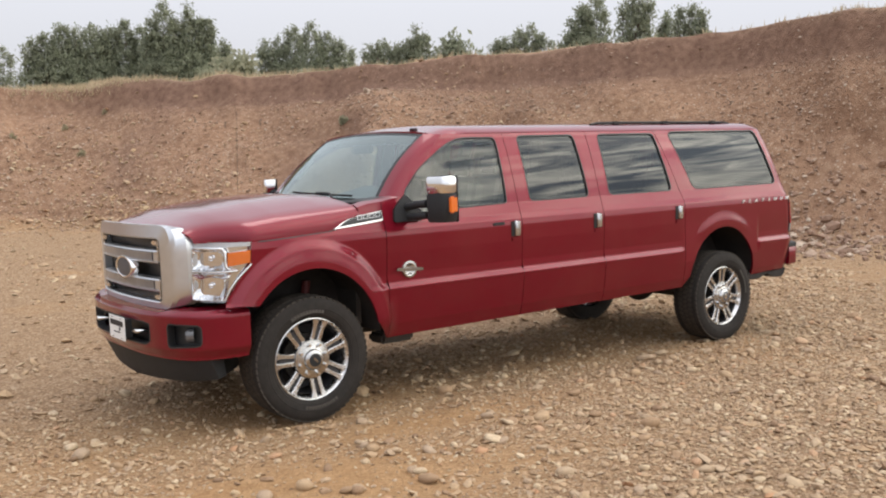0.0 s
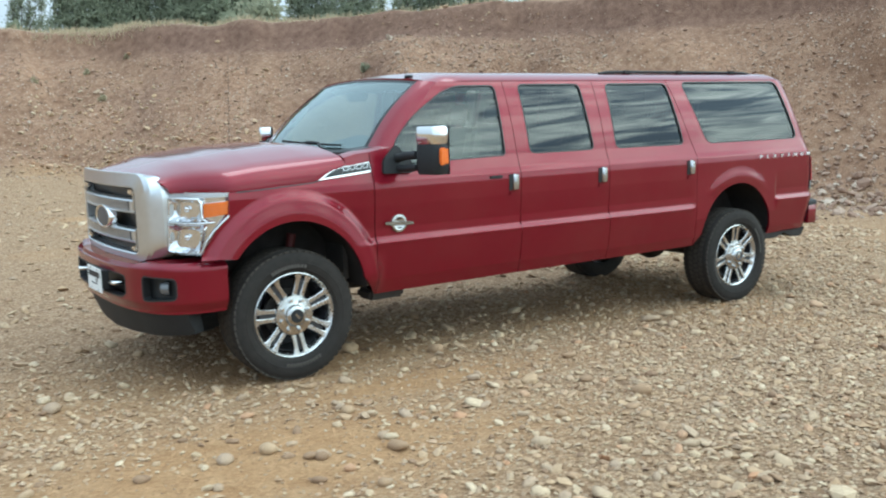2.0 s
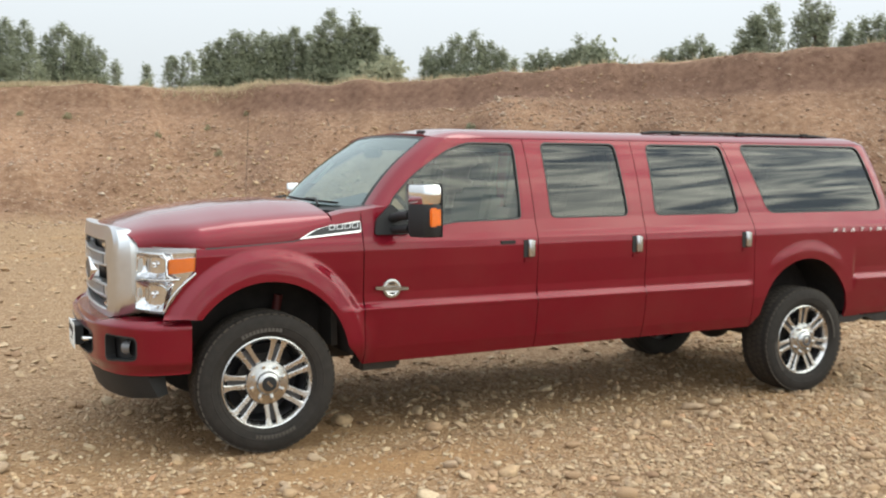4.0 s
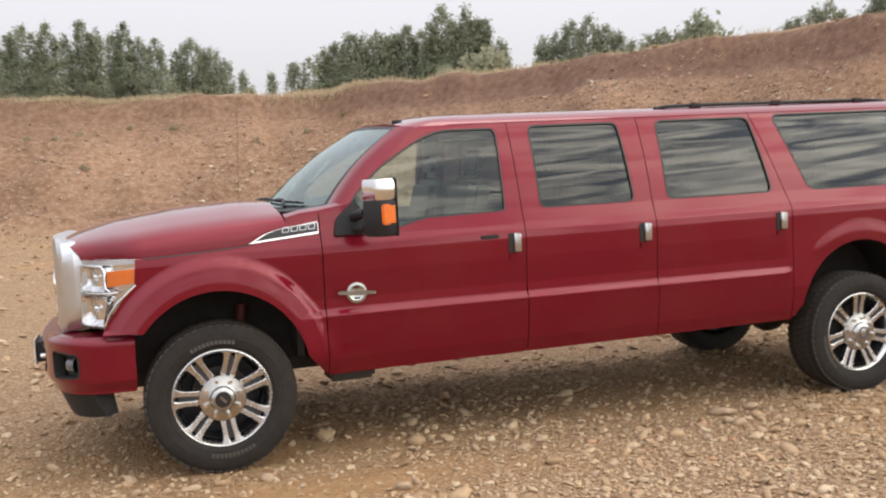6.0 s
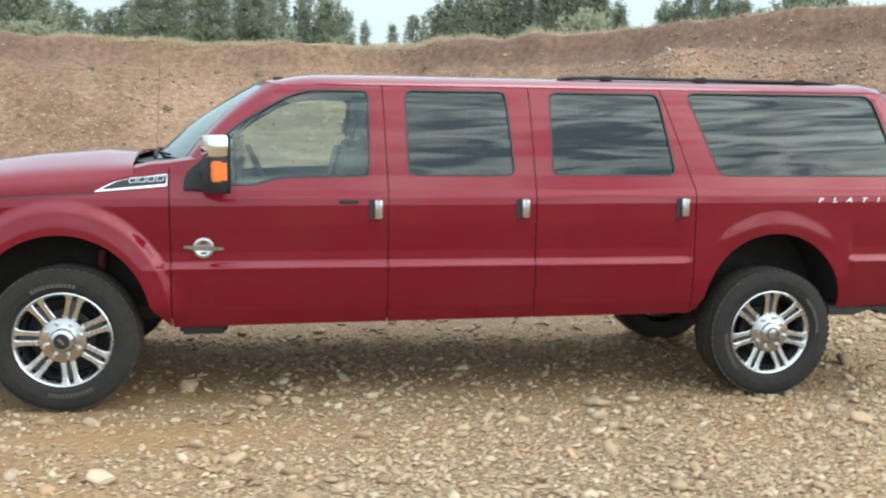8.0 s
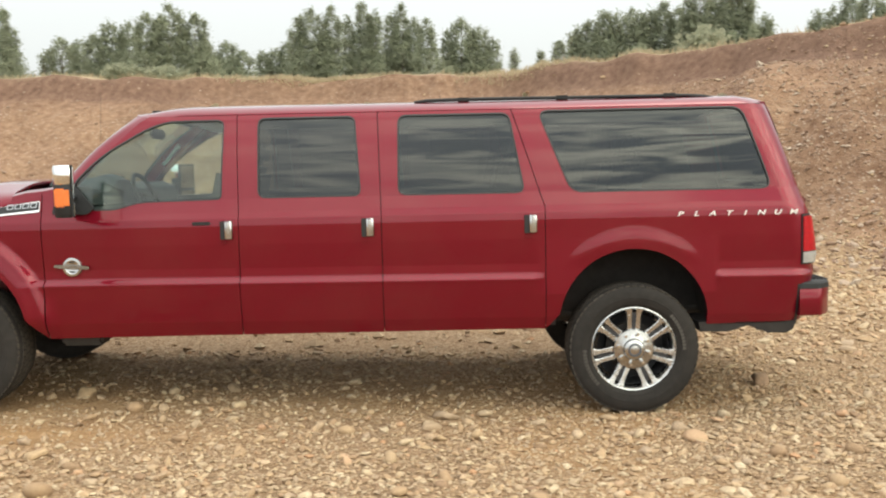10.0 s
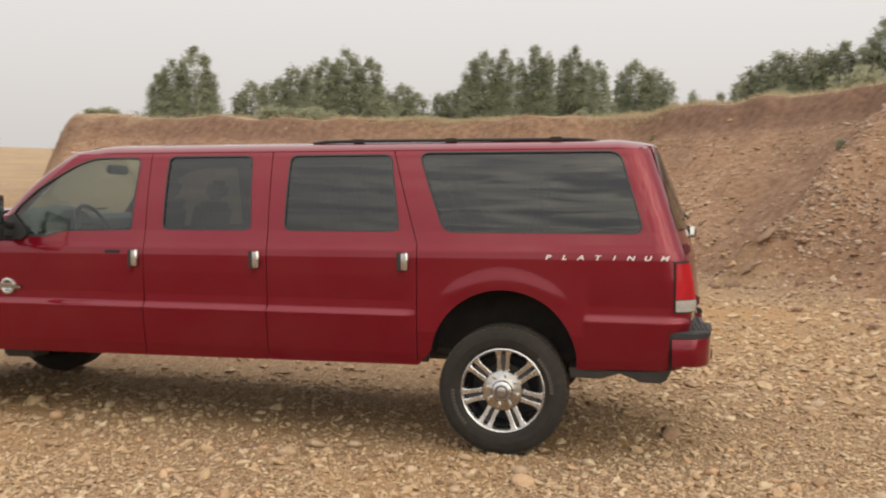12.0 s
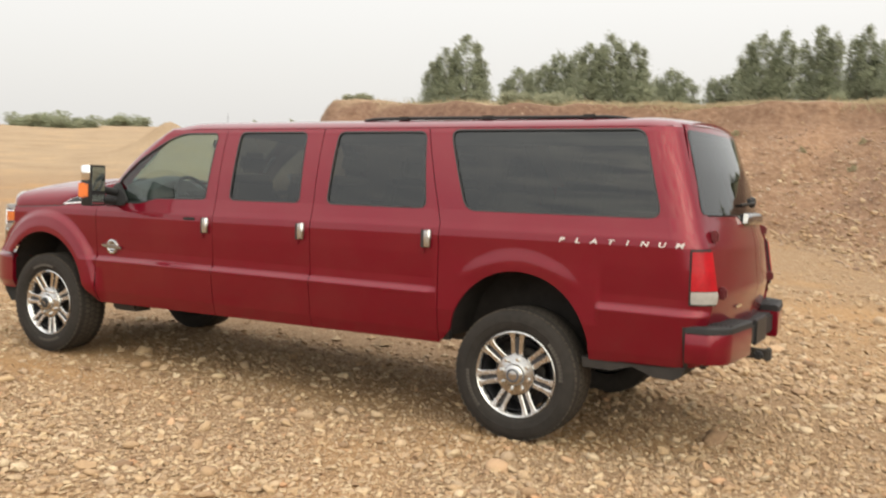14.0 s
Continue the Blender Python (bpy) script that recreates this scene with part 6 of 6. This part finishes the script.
for s in (-1, 1):
    # dark strip laid on the panel in place of a shaded open gap
    gap = outline([(5.484, 0.47), (5.506, 0.47), (5.506, 0.715), (5.484, 0.715)], 0.004)
    panel("gap_shade_strip", gap, side_fn(s), (0, s, 0), TRIM, rear_bumper, du=0.02, lip=0.012, lift=0.003)
    skirt = [(4.86, 0.47), (4.87, 0.408), (5.05, 0.404), (5.12, 0.425), (5.18, 0.443), (5.25, 0.418), (5.31, 0.392), (5.43, 0.388), (5.47, 0.41), (5.50, 0.47)]
    part("splash_skirt", loft([[(x, s * y, z) for x, z in skirt] for y in (0.955, 0.60)]), WELL, car, "black plastic skirt under the rear quarter", smooth=30)
part("bumper_centre", box((0.16, 0.98, 0.14), (5.655, 0, 0.605), 0.015), PLASTIC, rear_bumper, smooth=40)
part("licence_recess", box((0.03, 0.34, 0.16), (5.735, 0.0, 0.61), 0.005), TRIM, rear_bumper)
bm = box((0.26, 0.065, 0.065), (5.68, 0, 0.45), 0.008)
box((0.04, 0.085, 0.085), (5.795, 0, 0.45), 0.01, bm=bm)
hitch = part("tow_receiver", bm, UNDER, car, "black tow hitch receiver", smooth=30)
part("hitch_tube", rod([(5.52, -0.62, 0.45), (5.52, 0.62, 0.45)], 0.035, 10), UNDER, hitch, smooth=60)
part("trailer_plug", box((0.06, 0.06, 0.05), (5.765, -0.17, 0.465), 0.012), PLASTIC, hitch, smooth=40)
part("tail_valance", box((0.03, 1.72, 0.22), (5.56, 0, 0.58), 0.01), TRIM, car)
part("tail_pipe", lathe([(0.034, -0.12), (0.036, 0.0), (0.034, 0.06), (0.030, 0.06), (0.030, -0.1)], 20), UNDER, car, smooth=60).matrix_basis = Matrix.Translation((5.38, -0.84, 0.43)) @ pose(0, 0, 0, 0, 0, -70)

# ---- lettering on the quarter panel ----
def letter_mesh(ch, size):
    cu = bpy.data.curves.new("letter", "FONT")
    cu.body, cu.size, cu.extrude, cu.shear, cu.offset = ch, size, 0.004, 0.25, 0.0008
    cu.align_x = "CENTER"
    tmp = new("letter_source", cu)
    bpy.context.view_layer.update()
    me = bpy.data.meshes.new_from_object(tmp.evaluated_get(bpy.context.evaluated_depsgraph_get()))
    bpy.data.objects.remove(tmp)
    me.materials.clear()
    return me


for s, _side in SIDES:
    for k, ch in enumerate("PLATINUM"):
        x = 4.722 + 0.1035 * k if s < 0 else 5.447 - 0.1035 * k
        me = letter_mesh(ch, 0.041)
        ob = mesh_object("letter", me, LETTERING, car)
        y = half_width(x, 1.186)
        ob.matrix_basis = Matrix.Translation((x, s * (y + 0.004), 1.170)) @ pose(0, 0, 0, 90, 0, 0 if s < 0 else 180) @ Matrix.Diagonal((1.55, 1.0, 1, 1))

# ---- door mirrors ----
for s, _side in SIDES:
    def M(x, y, z):
        return (x, s * y, z)
    sail = part("mirror_sail", loft([[M(x, half_width(x, z) + d, z) for x, z in outline([(0.70, 1.265, 0.02), (0.93, 1.262, 0.02), (0.97, 1.30), (0.86, 1.43, 0.03), (0.83, 1.452, 0.01), (0.72, 1.36, 0.03)], 0.01, 4)] for d in (0.001, 0.022)]), PLASTIC, car, "black mirror mount", smooth=40)
    part("mirror_arm", rod([M(0.83, 0.98, 1.365), M(0.84, 1.10, 1.385), M(0.85, 1.20, 1.39)], 0.030, 10), PLASTIC, sail, smooth=60)
    part("mirror_arm", rod([M(0.83, 0.99, 1.295), M(0.84, 1.10, 1.30), M(0.85, 1.20, 1.31)], 0.026, 10), PLASTIC, sail, smooth=60)
    ca, sa = math.cos(radians(20)), math.sin(radians(20))

    def H(dx, dy, z):
        """A place on the mirror head, whose outer end is swept back."""
        return M(0.90 + dx * ca + dy * sa, 1.285 + dy * ca - dx * sa, z)

    def shell(z0, z1, g):
        loops = []
        for z, k in ((z0, 0.86), (z0 + 0.015, 0.97), ((z0 + z1) / 2, 1.0), (z1 - 0.02, 0.98), (z1 - 0.004, 0.88)):
            loops.append([H(x * k * g, y * k * g, z) for x, y in outline([(-0.058, -0.085, 0.03), (-0.058, 0.070, 0.05), (-0.020, 0.110, 0.04), (0.050, 0.113, 0.02), (0.050, -0.105, 0.02)], 0.02, 4)])
        return loft(loops)
    spin = Matrix.Rotation(-s * radians(20), 4, "Z")
    body = part("mirror", shell(1.262, 1.470, 1.0), PLASTIC, car, "black tow mirror with chrome cap", smooth=50)
    part("mirror_cap", shell(1.455, 1.580, 1.01), CHROME, body, "chrome mirror cap", smooth=50)
    part("mirror_signal", box((0.092, 0.018, 0.112), H(-0.006, 0.108, 1.382), 0.008, spin), AMBER, body, "amber mirror marker lamp", smooth=40)
    part("mirror_frame", box((0.012, 0.222, 0.318), H(0.050, 0.003, 1.420), 0.005, spin), PLASTIC, body, smooth=40)
    part("mirror_glass", box((0.004, 0.185, 0.19), H(0.0565, 0.003, 1.470), 0.001, spin), MIRROR, body)
    part("mirror_glass", box((0.004, 0.185, 0.075), H(0.0565, 0.003, 1.312), 0.001, spin), MIRROR, body)


# ---- wheels ----
def wheel(x, s, z, turn):
    root = new("wheel")
    root.parent = car
    root["label"] = "seven twin-spoke alloy wheel"
    R = 0.433
    prof = [(0.272, -0.115), (0.285, -0.128), (0.310, -0.140), (0.345, -0.147), (0.383, -0.141), (0.408, -0.131), (0.420, -0.118)]
    tyre = part("tyre", lathe(prof + [(0.422, -0.100), (0.422, 0.100)] + [(r, -y) for r, y in prof[::-1]], 64), RUBBER, root, "dusty all-terrain tyre", smooth=40)
    tread = bmesh.new()
    n = 58
    for k in range(n):
        a = k * 2 * math.pi / n
        for row, (y, w, l, off) in enumerate(((-0.118, 0.046, 0.033, 0.0), (-0.062, 0.044, 0.035, 0.5), (-0.005, 0.044, 0.035, 0.1), (0.052, 0.044, 0.035, 0.6), (0.115, 0.05, 0.033, 0.3))):
            m = Matrix.Rotation(a + off * 2 * math.pi / n, 4, "Y") @ Matrix.Translation((0, y * 0.93, R - 0.0185)) @ Matrix.Rotation(0.25 * (-1) ** row, 4, "Z")
            bmesh.ops.create_cube(tread, size=1.0, matrix=m @ Matrix.Diagonal((l, w, 0.020 if row not in (0, 4) else 0.009, 1)))
    part("tread", tread, RUBBER_WORN, root, "scuffed tread blocks")
    ringb = lathe([(0.338, -0.1468), (0.342, -0.1492), (0.346, -0.1468)], 64)
    lathe([(0.298, -0.135), (0.301, -0.139), (0.304, -0.1365)], 64, ringb)
    part("sidewall_rib", ringb, RUBBER, root, smooth=60)
    m0 = bmesh.new()
    bmesh.ops.create_cube(m0, size=1.0, matrix=Matrix.Diagonal((0.018, 0.004, 0.024, 1)))
    mark = part("sidewall_mark", m0, RUBBER_MARK, root)
    for c in ((-0.12, 3.02) if x < 1 else (1.2, 4.34)):
        for k in range(11):
            m = Matrix.Rotation(c + (k - 5) * 0.072, 4, "Y") @ Matrix.Translation((0, -0.1455, 0.3235)) @ Matrix.Rotation(-0.12, 4, "X")
            if mark is None:
                ob = new("sidewall_mark", mark_mesh)
                ob.parent = root
            else:
                ob, mark_mesh, mark = mark, mark.data, None
            ob.matrix_basis = m
    rim = part("rim", lathe([(0.262, 0.10), (0.248, 0.04), (0.240, -0.02), (0.246, -0.075), (0.252, -0.098), (0.265, -0.118), (0.272, -0.124), (0.280, -0.120), (0.281, -0.105)], 64), ALLOY, root, "machined alloy rim", smooth=40)
    part("rim_barrel", lathe([(0.236, -0.09), (0.230, 0.0), (0.232, 0.09), (0.06, 0.10)], 48), GUNMETAL, root, smooth=40)
    for k in range(7):
        a = turn + k * 2 * math.pi / 7
        for d in (-1, 1):
            loops = []
            for r, y, hw, off in ((0.105, -0.100, 0.020, 0.026), (0.150, -0.106, 0.0150, 0.0265), (0.205, -0.111, 0.0145, 0.0285), (0.240, -0.116, 0.0175, 0.032), (0.262, -0.120, 0.028, 0.038)):
                loops.append([Matrix.Rotation(a, 4, "Y") @ Vector((d * off + px * hw, y + py, r)) for px, py in ((-1, 0.035), (-1, 0.004), (-0.75, 0), (0.75, 0), (1, 0.004), (1, 0.035))])
            part("spoke", loft(loops), ALLOY, root, smooth=30)
        pocket = box((0.030, 0.02, 0.13), (0, -0.088, 0.175))
        part("spoke_pocket", pocket, GUNMETAL, root).matrix_basis = Matrix.Rotation(a, 4, "Y")
    part("brake_disc", lathe([(0.06, -0.02), (0.165, -0.02), (0.165, 0.01), (0.06, 0.01)], 40), UNDER, root, smooth=30)
    hub = part("hub_cover", lathe([(0.135, -0.085), (0.135, -0.104), (0.128, -0.114), (0.085, -0.120), (0.072, -0.126), (0.066, -0.146), (0.056, -0.154), (0.0, -0.156)], 40), HUBMETAL, root, "dull metal hub cover", smooth=40)
    for k in range(8):
        nut = bmesh.new()
        bmesh.ops.create_cone(nut, cap_ends=True, segments=8, radius1=0.0135, radius2=0.010, depth=0.034, matrix=Matrix.Translation((0, -0.125, 0.103)) @ Matrix.Rotation(math.pi / 2, 4, "X"))
        part("lug_nut", nut, CHROME, root, smooth=40).matrix_basis = Matrix.Rotation(k * math.pi / 4 + turn + 0.2, 4, "Y")
    if x > 1:
        part("hub_centre", lathe([(0.044, -0.1545), (0.040, -0.1585), (0.032, -0.1585), (0.029, -0.152), (0.0, -0.151)], 28), OVAL, root, smooth=40)
    else:
        part("hub_centre", lathe([(0.045, -0.1545), (0.042, -0.1600), (0.0, -0.1612)], 28), PLASTIC, root, "black centre cap", smooth=40)
        part("hub_emblem", box((0.046, 0.003, 0.016), (0, -0.1620, 0), 0.001), SMOKECHROME, root).matrix_basis = Matrix.Rotation(turn + 0.5, 4, "Y")
    root.matrix_basis = Matrix.Translation((x, s * 0.865, z)) @ (Matrix.Rotation(math.pi, 4, "Z") if s > 0 else Matrix())
    return root


for s in (-1, 1):
    wheel(0.012, s, 0.399, 0.30 if s < 0 else 1.0)
    wheel(4.430, s, 0.307, 0.02 if s < 0 else 0.7)
    for cx, cz, rx in ((0.015, 0.50, 0.55), (4.43, 0.48, 0.53)):
        loops = []
        for k in range(15):
            a = math.pi * k / 14
            px, pz = cx + rx * math.cos(a), cz + rx * math.sin(a) if 0 < k < 14 else cz + 0.01
            loops.append([(px, s * 0.97, pz), (px, s * 0.55, pz)])
        bm = bmesh.new()
        rows = [[bm.verts.new(p) for p in lp] for lp in loops]
        for a, b in zip(rows, rows[1:]):
            bm.faces.new((a[0], a[1], b[1], b[0]))
        bm.faces.new([r[1] for r in rows])
        part("wheel_liner", bm, WELL, car, smooth=60)

# ---- underneath ----
bm = box((6.0, 0.10, 0.16), (2.5, -0.46, 0.50), 0.01)
part("frame_rail", bm, UNDER, car)
part("frame_rail", box((6.0, 0.10, 0.16), (2.5, 0.46, 0.50), 0.01), UNDER, car)
part("floor_pan", box((3.05, 1.72, 0.05), (2.325, 0, 0.56), 0.0), UNDER, car)
part("floor_pan", box((1.25, 1.04, 0.05), (4.475, 0, 0.60), 0.0), UNDER, car)
part("engine_bay", box((1.3, 1.0, 0.5), (0.0, 0, 0.85), 0.02), UNDER, car)
part("axle", rod([(0.012, -0.75, 0.399), (0.012, 0.75, 0.399)], 0.045, 12), UNDER, car, smooth=60)
part("axle", rod([(4.43, -0.75, 0.307), (4.43, 0.75, 0.307)], 0.05, 12), UNDER, car, smooth=60)
b = bmesh.new()
bmesh.ops.create_uvsphere(b, u_segments=20, v_segments=12, radius=0.17, matrix=Matrix.Translation((4.43, 0.05, 0.34)))
part("differential", b, UNDER, car, smooth=60)
b = bmesh.new()
bmesh.ops.create_uvsphere(b, u_segments=20, v_segments=12, radius=0.15, matrix=Matrix.Translation((0.012, 0.28, 0.41)))
part("differential", b, UNDER, car, smooth=60)
part("fuel_tank", box((0.9, 0.55, 0.22), (3.2, 0.12, 0.44), 0.05), UNDER, car, smooth=40)
part("exhaust_pipe", rod([(0.8, 0.3, 0.42), (3.5, 0.3, 0.42), (3.9, 0.42, 0.55), (4.7, 0.5, 0.58), (5.2, -0.4, 0.5), (5.42, -0.86, 0.42)], 0.04, 10), UNDER, car, smooth=60)
part("running_gear", box((0.28, 0.20, 0.075), (0.79, -0.76, 0.420), 0.02), UNDER, car, smooth=40)
for s in (-1, 1):
    part("shock_absorber", rod([(0.12, s * 0.60, 0.42), (0.19, s * 0.62, 0.88)], 0.03, 10), DARKRED, car, "red front shock absorber", smooth=60)
    part("leaf_spring", rod([(3.85, s * 0.52, 0.50), (4.43, s * 0.54, 0.42), (5.05, s * 0.52, 0.52)], 0.035, 8), UNDER, car, smooth=60)

# ---- inside ----
def seat(x, y, material_, lean=14, tall=0.66):
    root = new("seat")
    root.parent = car
    part("seat_cushion", box((0.52, 0.52, 0.16), (x, y, 0.92), 0.05), material_, root, smooth=40)
    part("seat_back", box((0.15, 0.52, tall), (x + 0.33, y, 1.22), 0.05, Matrix.Rotation(radians(lean), 4, "Y")), material_, root, smooth=40)
    part("head_rest", box((0.10, 0.27, 0.17), (x + 0.43, y, 1.22 + tall / 2 + 0.09), 0.04, Matrix.Rotation(radians(lean), 4, "Y")), material_, root, smooth=40)
    if x < 4:
        part("seat_base", box((0.45, 0.45, 0.28), (x, y, 0.71), 0.02), UNDER, root)


for x in (1.35, 2.35, 3.30, 4.15):
    for y in ((-0.42, 0.42) if x < 4 else (-0.27, 0.27)):
        seat(x, y, CLOTH if x > 2 else LEATHER)
loops = []
for y in np.linspace(-0.84, 0.84, 29):
    hood = 0.075 * math.exp(-((y + 0.42) / 0.21) ** 4)
    loops.append([(0.50, y, 1.15), (0.56, y, 1.415), (0.70, y, 1.445 + 0.4 * hood), (0.88, y, 1.440 + hood), (0.97, y, 1.40 + hood), (0.99, y, 1.34), (0.95, y, 1.10), (0.60, y, 0.95)])
part("dashboard", loft(loops), CLOTH, car, "dark grey dashboard", smooth=40)
part("centre_console", box((0.7, 0.30, 0.30), (1.35, 0, 0.80), 0.04), CLOTH, car, smooth=40)
wheel_bm = bmesh.new()
ringp = []
for k in range(33):
    a = k * 2 * math.pi / 32
    ringp.append(Matrix.Translation((1.14, -0.42, 1.335)) @ Matrix.Rotation(radians(-25), 4, "Y") @ Vector((0, 0.19 * math.cos(a), 0.19 * math.sin(a))))
rod(ringp, 0.016, 8, wheel_bm)
box((0.06, 0.16, 0.11), (1.12, -0.42, 1.33), 0.02, Matrix.Rotation(radians(-25), 4, "Y"), wheel_bm)
box((0.025, 0.36, 0.03), (1.13, -0.42, 1.34), 0.006, Matrix.Rotation(radians(-25), 4, "Y"), wheel_bm)
part("steering_wheel", wheel_bm, PLASTIC, car, "black steering wheel", smooth=60)
part("inside_mirror", box((0.03, 0.31, 0.075), (1.10, 0.0, 1.80), 0.02), PLASTIC, car, smooth=40)
part("bulkhead", box((0.04, 1.60, 0.85), (0.50, 0, 0.98), 0.0), UNDER, car)
for s in (-1, 1):
    part("grab_handle", rod([(0.90, s * 0.78, 1.58), (0.93, s * 0.755, 1.60), (1.02, s * 0.735, 1.70), (1.05, s * 0.745, 1.73)], 0.014, 8), LINER, car, smooth=60)


# ---- ledges, roots and small plants of the bank ----
for k, (x, y, z, drop, lean) in enumerate(((7.07, 18.3, 2.75, 0.55, 0.05), (7.46, 17.2, 2.62, 0.5, 0.12), (8.4, 17.0, 2.9, 0.4, -0.1))):
    pts = [(x + lean * t * t + 0.03 * math.sin(9 * t + k), y - 0.10 - 0.06 * t, float(land(x, y - 0.10)) + 0.16 - drop * 0.75 * t) for t in (0, 0.25, 0.5, 0.75, 1.0)]
    tagged(part("hanging_root", rod(pts, 0.012, 6), BARK, None, smooth=60), "dark bare root hanging out of the red bank", "root", "roots in the bank")


def bank_rock(x, y, long, tall, yaw, seed):
    """A craggy block of cemented earth that the slope has washed free, sunk by half."""
    rng = np.random.RandomState(seed)
    base, fs = icosphere(3)
    p = base.copy()
    for _ in range(16):
        d = rng.normal(size=3)
        d /= np.linalg.norm(d)
        over = np.clip(p @ d - rng.uniform(0.45, 0.85), 0, 1)
        p -= over[:, None] * d * 0.9
    p += 0.05 * np.sin(base * 9 + rng.uniform(0, 6, 3)) + 0.03 * np.sin(base[:, [1, 2, 0]] * 17)
    p *= np.array([long * 0.7, long * 0.5, tall]) * 0.5
    c, n = math.cos(yaw), math.sin(yaw)
    slope = (float(land(x + c * 0.2, y + n * 0.2)) - float(land(x - c * 0.2, y - n * 0.2))) / 0.4
    co = np.stack([x + p[:, 0] * c - p[:, 1] * n, y + p[:, 0] * n + p[:, 1] * c, float(land(x, y)) + p[:, 2] + 0.5 * p[:, 0] * slope + 0.06 * tall], -1)
    return tagged(mesh_object("rock", numbers_mesh("rock", co, fs), BANK_EARTH), "craggy block of reddish earth half sunk in the bank", "rock", "rocks in the bank")


for k, spot in enumerate(((7.50, 10.55, 0.62, 0.26, 0.9), (7.18, 10.20, 0.50, 0.30, 0.7), (6.90, 9.90, 0.62, 0.34, 0.3), (6.55, 9.75, 0.40, 0.24, 0.1), (7.9, 9.3, 0.34, 0.26, -0.2), (7.2, 14.0, 0.42, 0.20, 0.9), (8.1, 11.3, 0.40, 0.18, 0.8), (6.2, 9.9, 0.36, 0.22, 0.4))):
    bank_rock(*spot, 60 + k)


# ---- pieces of the ground, near the walk ----
def loose_stones():
    rng = np.random.RandomState(77)
    base, fs = icosphere(2)
    shapes = []
    for k in range(10):
        jig = np.ones((len(base), 1))
        for _ in range(7):
            d = rng.normal(size=3)
            d /= np.linalg.norm(d)
            jig[:, 0] -= 0.34 * np.clip(base @ d - rng.uniform(0.45, 0.75), 0, 1)
        me = numbers_mesh("stone", base * jig * np.array([rng.uniform(0.85, 1.2), rng.uniform(0.6, 0.95), rng.uniform(0.42, 0.7)]) * 0.5, fs)
        me.polygons.foreach_set("use_smooth", [True] * len(me.polygons))
        me.materials.append(STONE_ONE)
        shapes.append(me)
    spots = [(-0.31, -2.68, 0.13), (4.61, -1.42, 0.11), (3.09, -1.30, 0.10), (4.22, -1.18, 0.12), (2.42, -1.39, 0.11), (1.81, -0.80, 0.11), (1.28, -2.31, 0.10), (2.60, -1.48, 0.11), (3.11, -1.39, 0.13), (4.65, -1.65, 0.14), (-1.44, -0.70, 0.15), (2.90, -2.11, 0.12), (-0.80, -2.30, 0.12), (4.26, -0.90, 0.10), (6.65, 0.94, 0.16), (6.62, -1.47, 0.16), (6.14, -1.85, 0.19), (5.68, 2.90, 0.15), (6.09, 5.94, 0.24), (5.0, -2.0, 0.12), (5.64, -1.68, 0.09), (5.44, -1.95, 0.11), (5.09, -2.58, 0.12), (5.85, 1.80, 0.12), (7.45, 1.81, 0.13), (6.9, 2.78, 0.14), (7.27, 2.83, 0.13), (4.65, -2.11, 0.09)]
    n = 275
    xs, ys = rng.uniform(-2.2, 7.4, n), rng.uniform(-5.0, -0.9, n)
    spots += [(x, y, s) for x, y, s in zip(xs, ys, rng.gamma(2.0, 0.013, n) + 0.038)]
    for x, y, size in spots:
        ob = new("stone", shapes[rng.randint(10)])
        ob.parent = ground
        ob.matrix_basis = Matrix.Translation((x, y, float(land(x, y)) + size * 0.12)) @ pose(0, 0, 0, rng.normal(0, 9), rng.normal(0, 9), rng.uniform(0, 360)) @ Matrix.Diagonal((size, size, size, 1))


loose_stones()
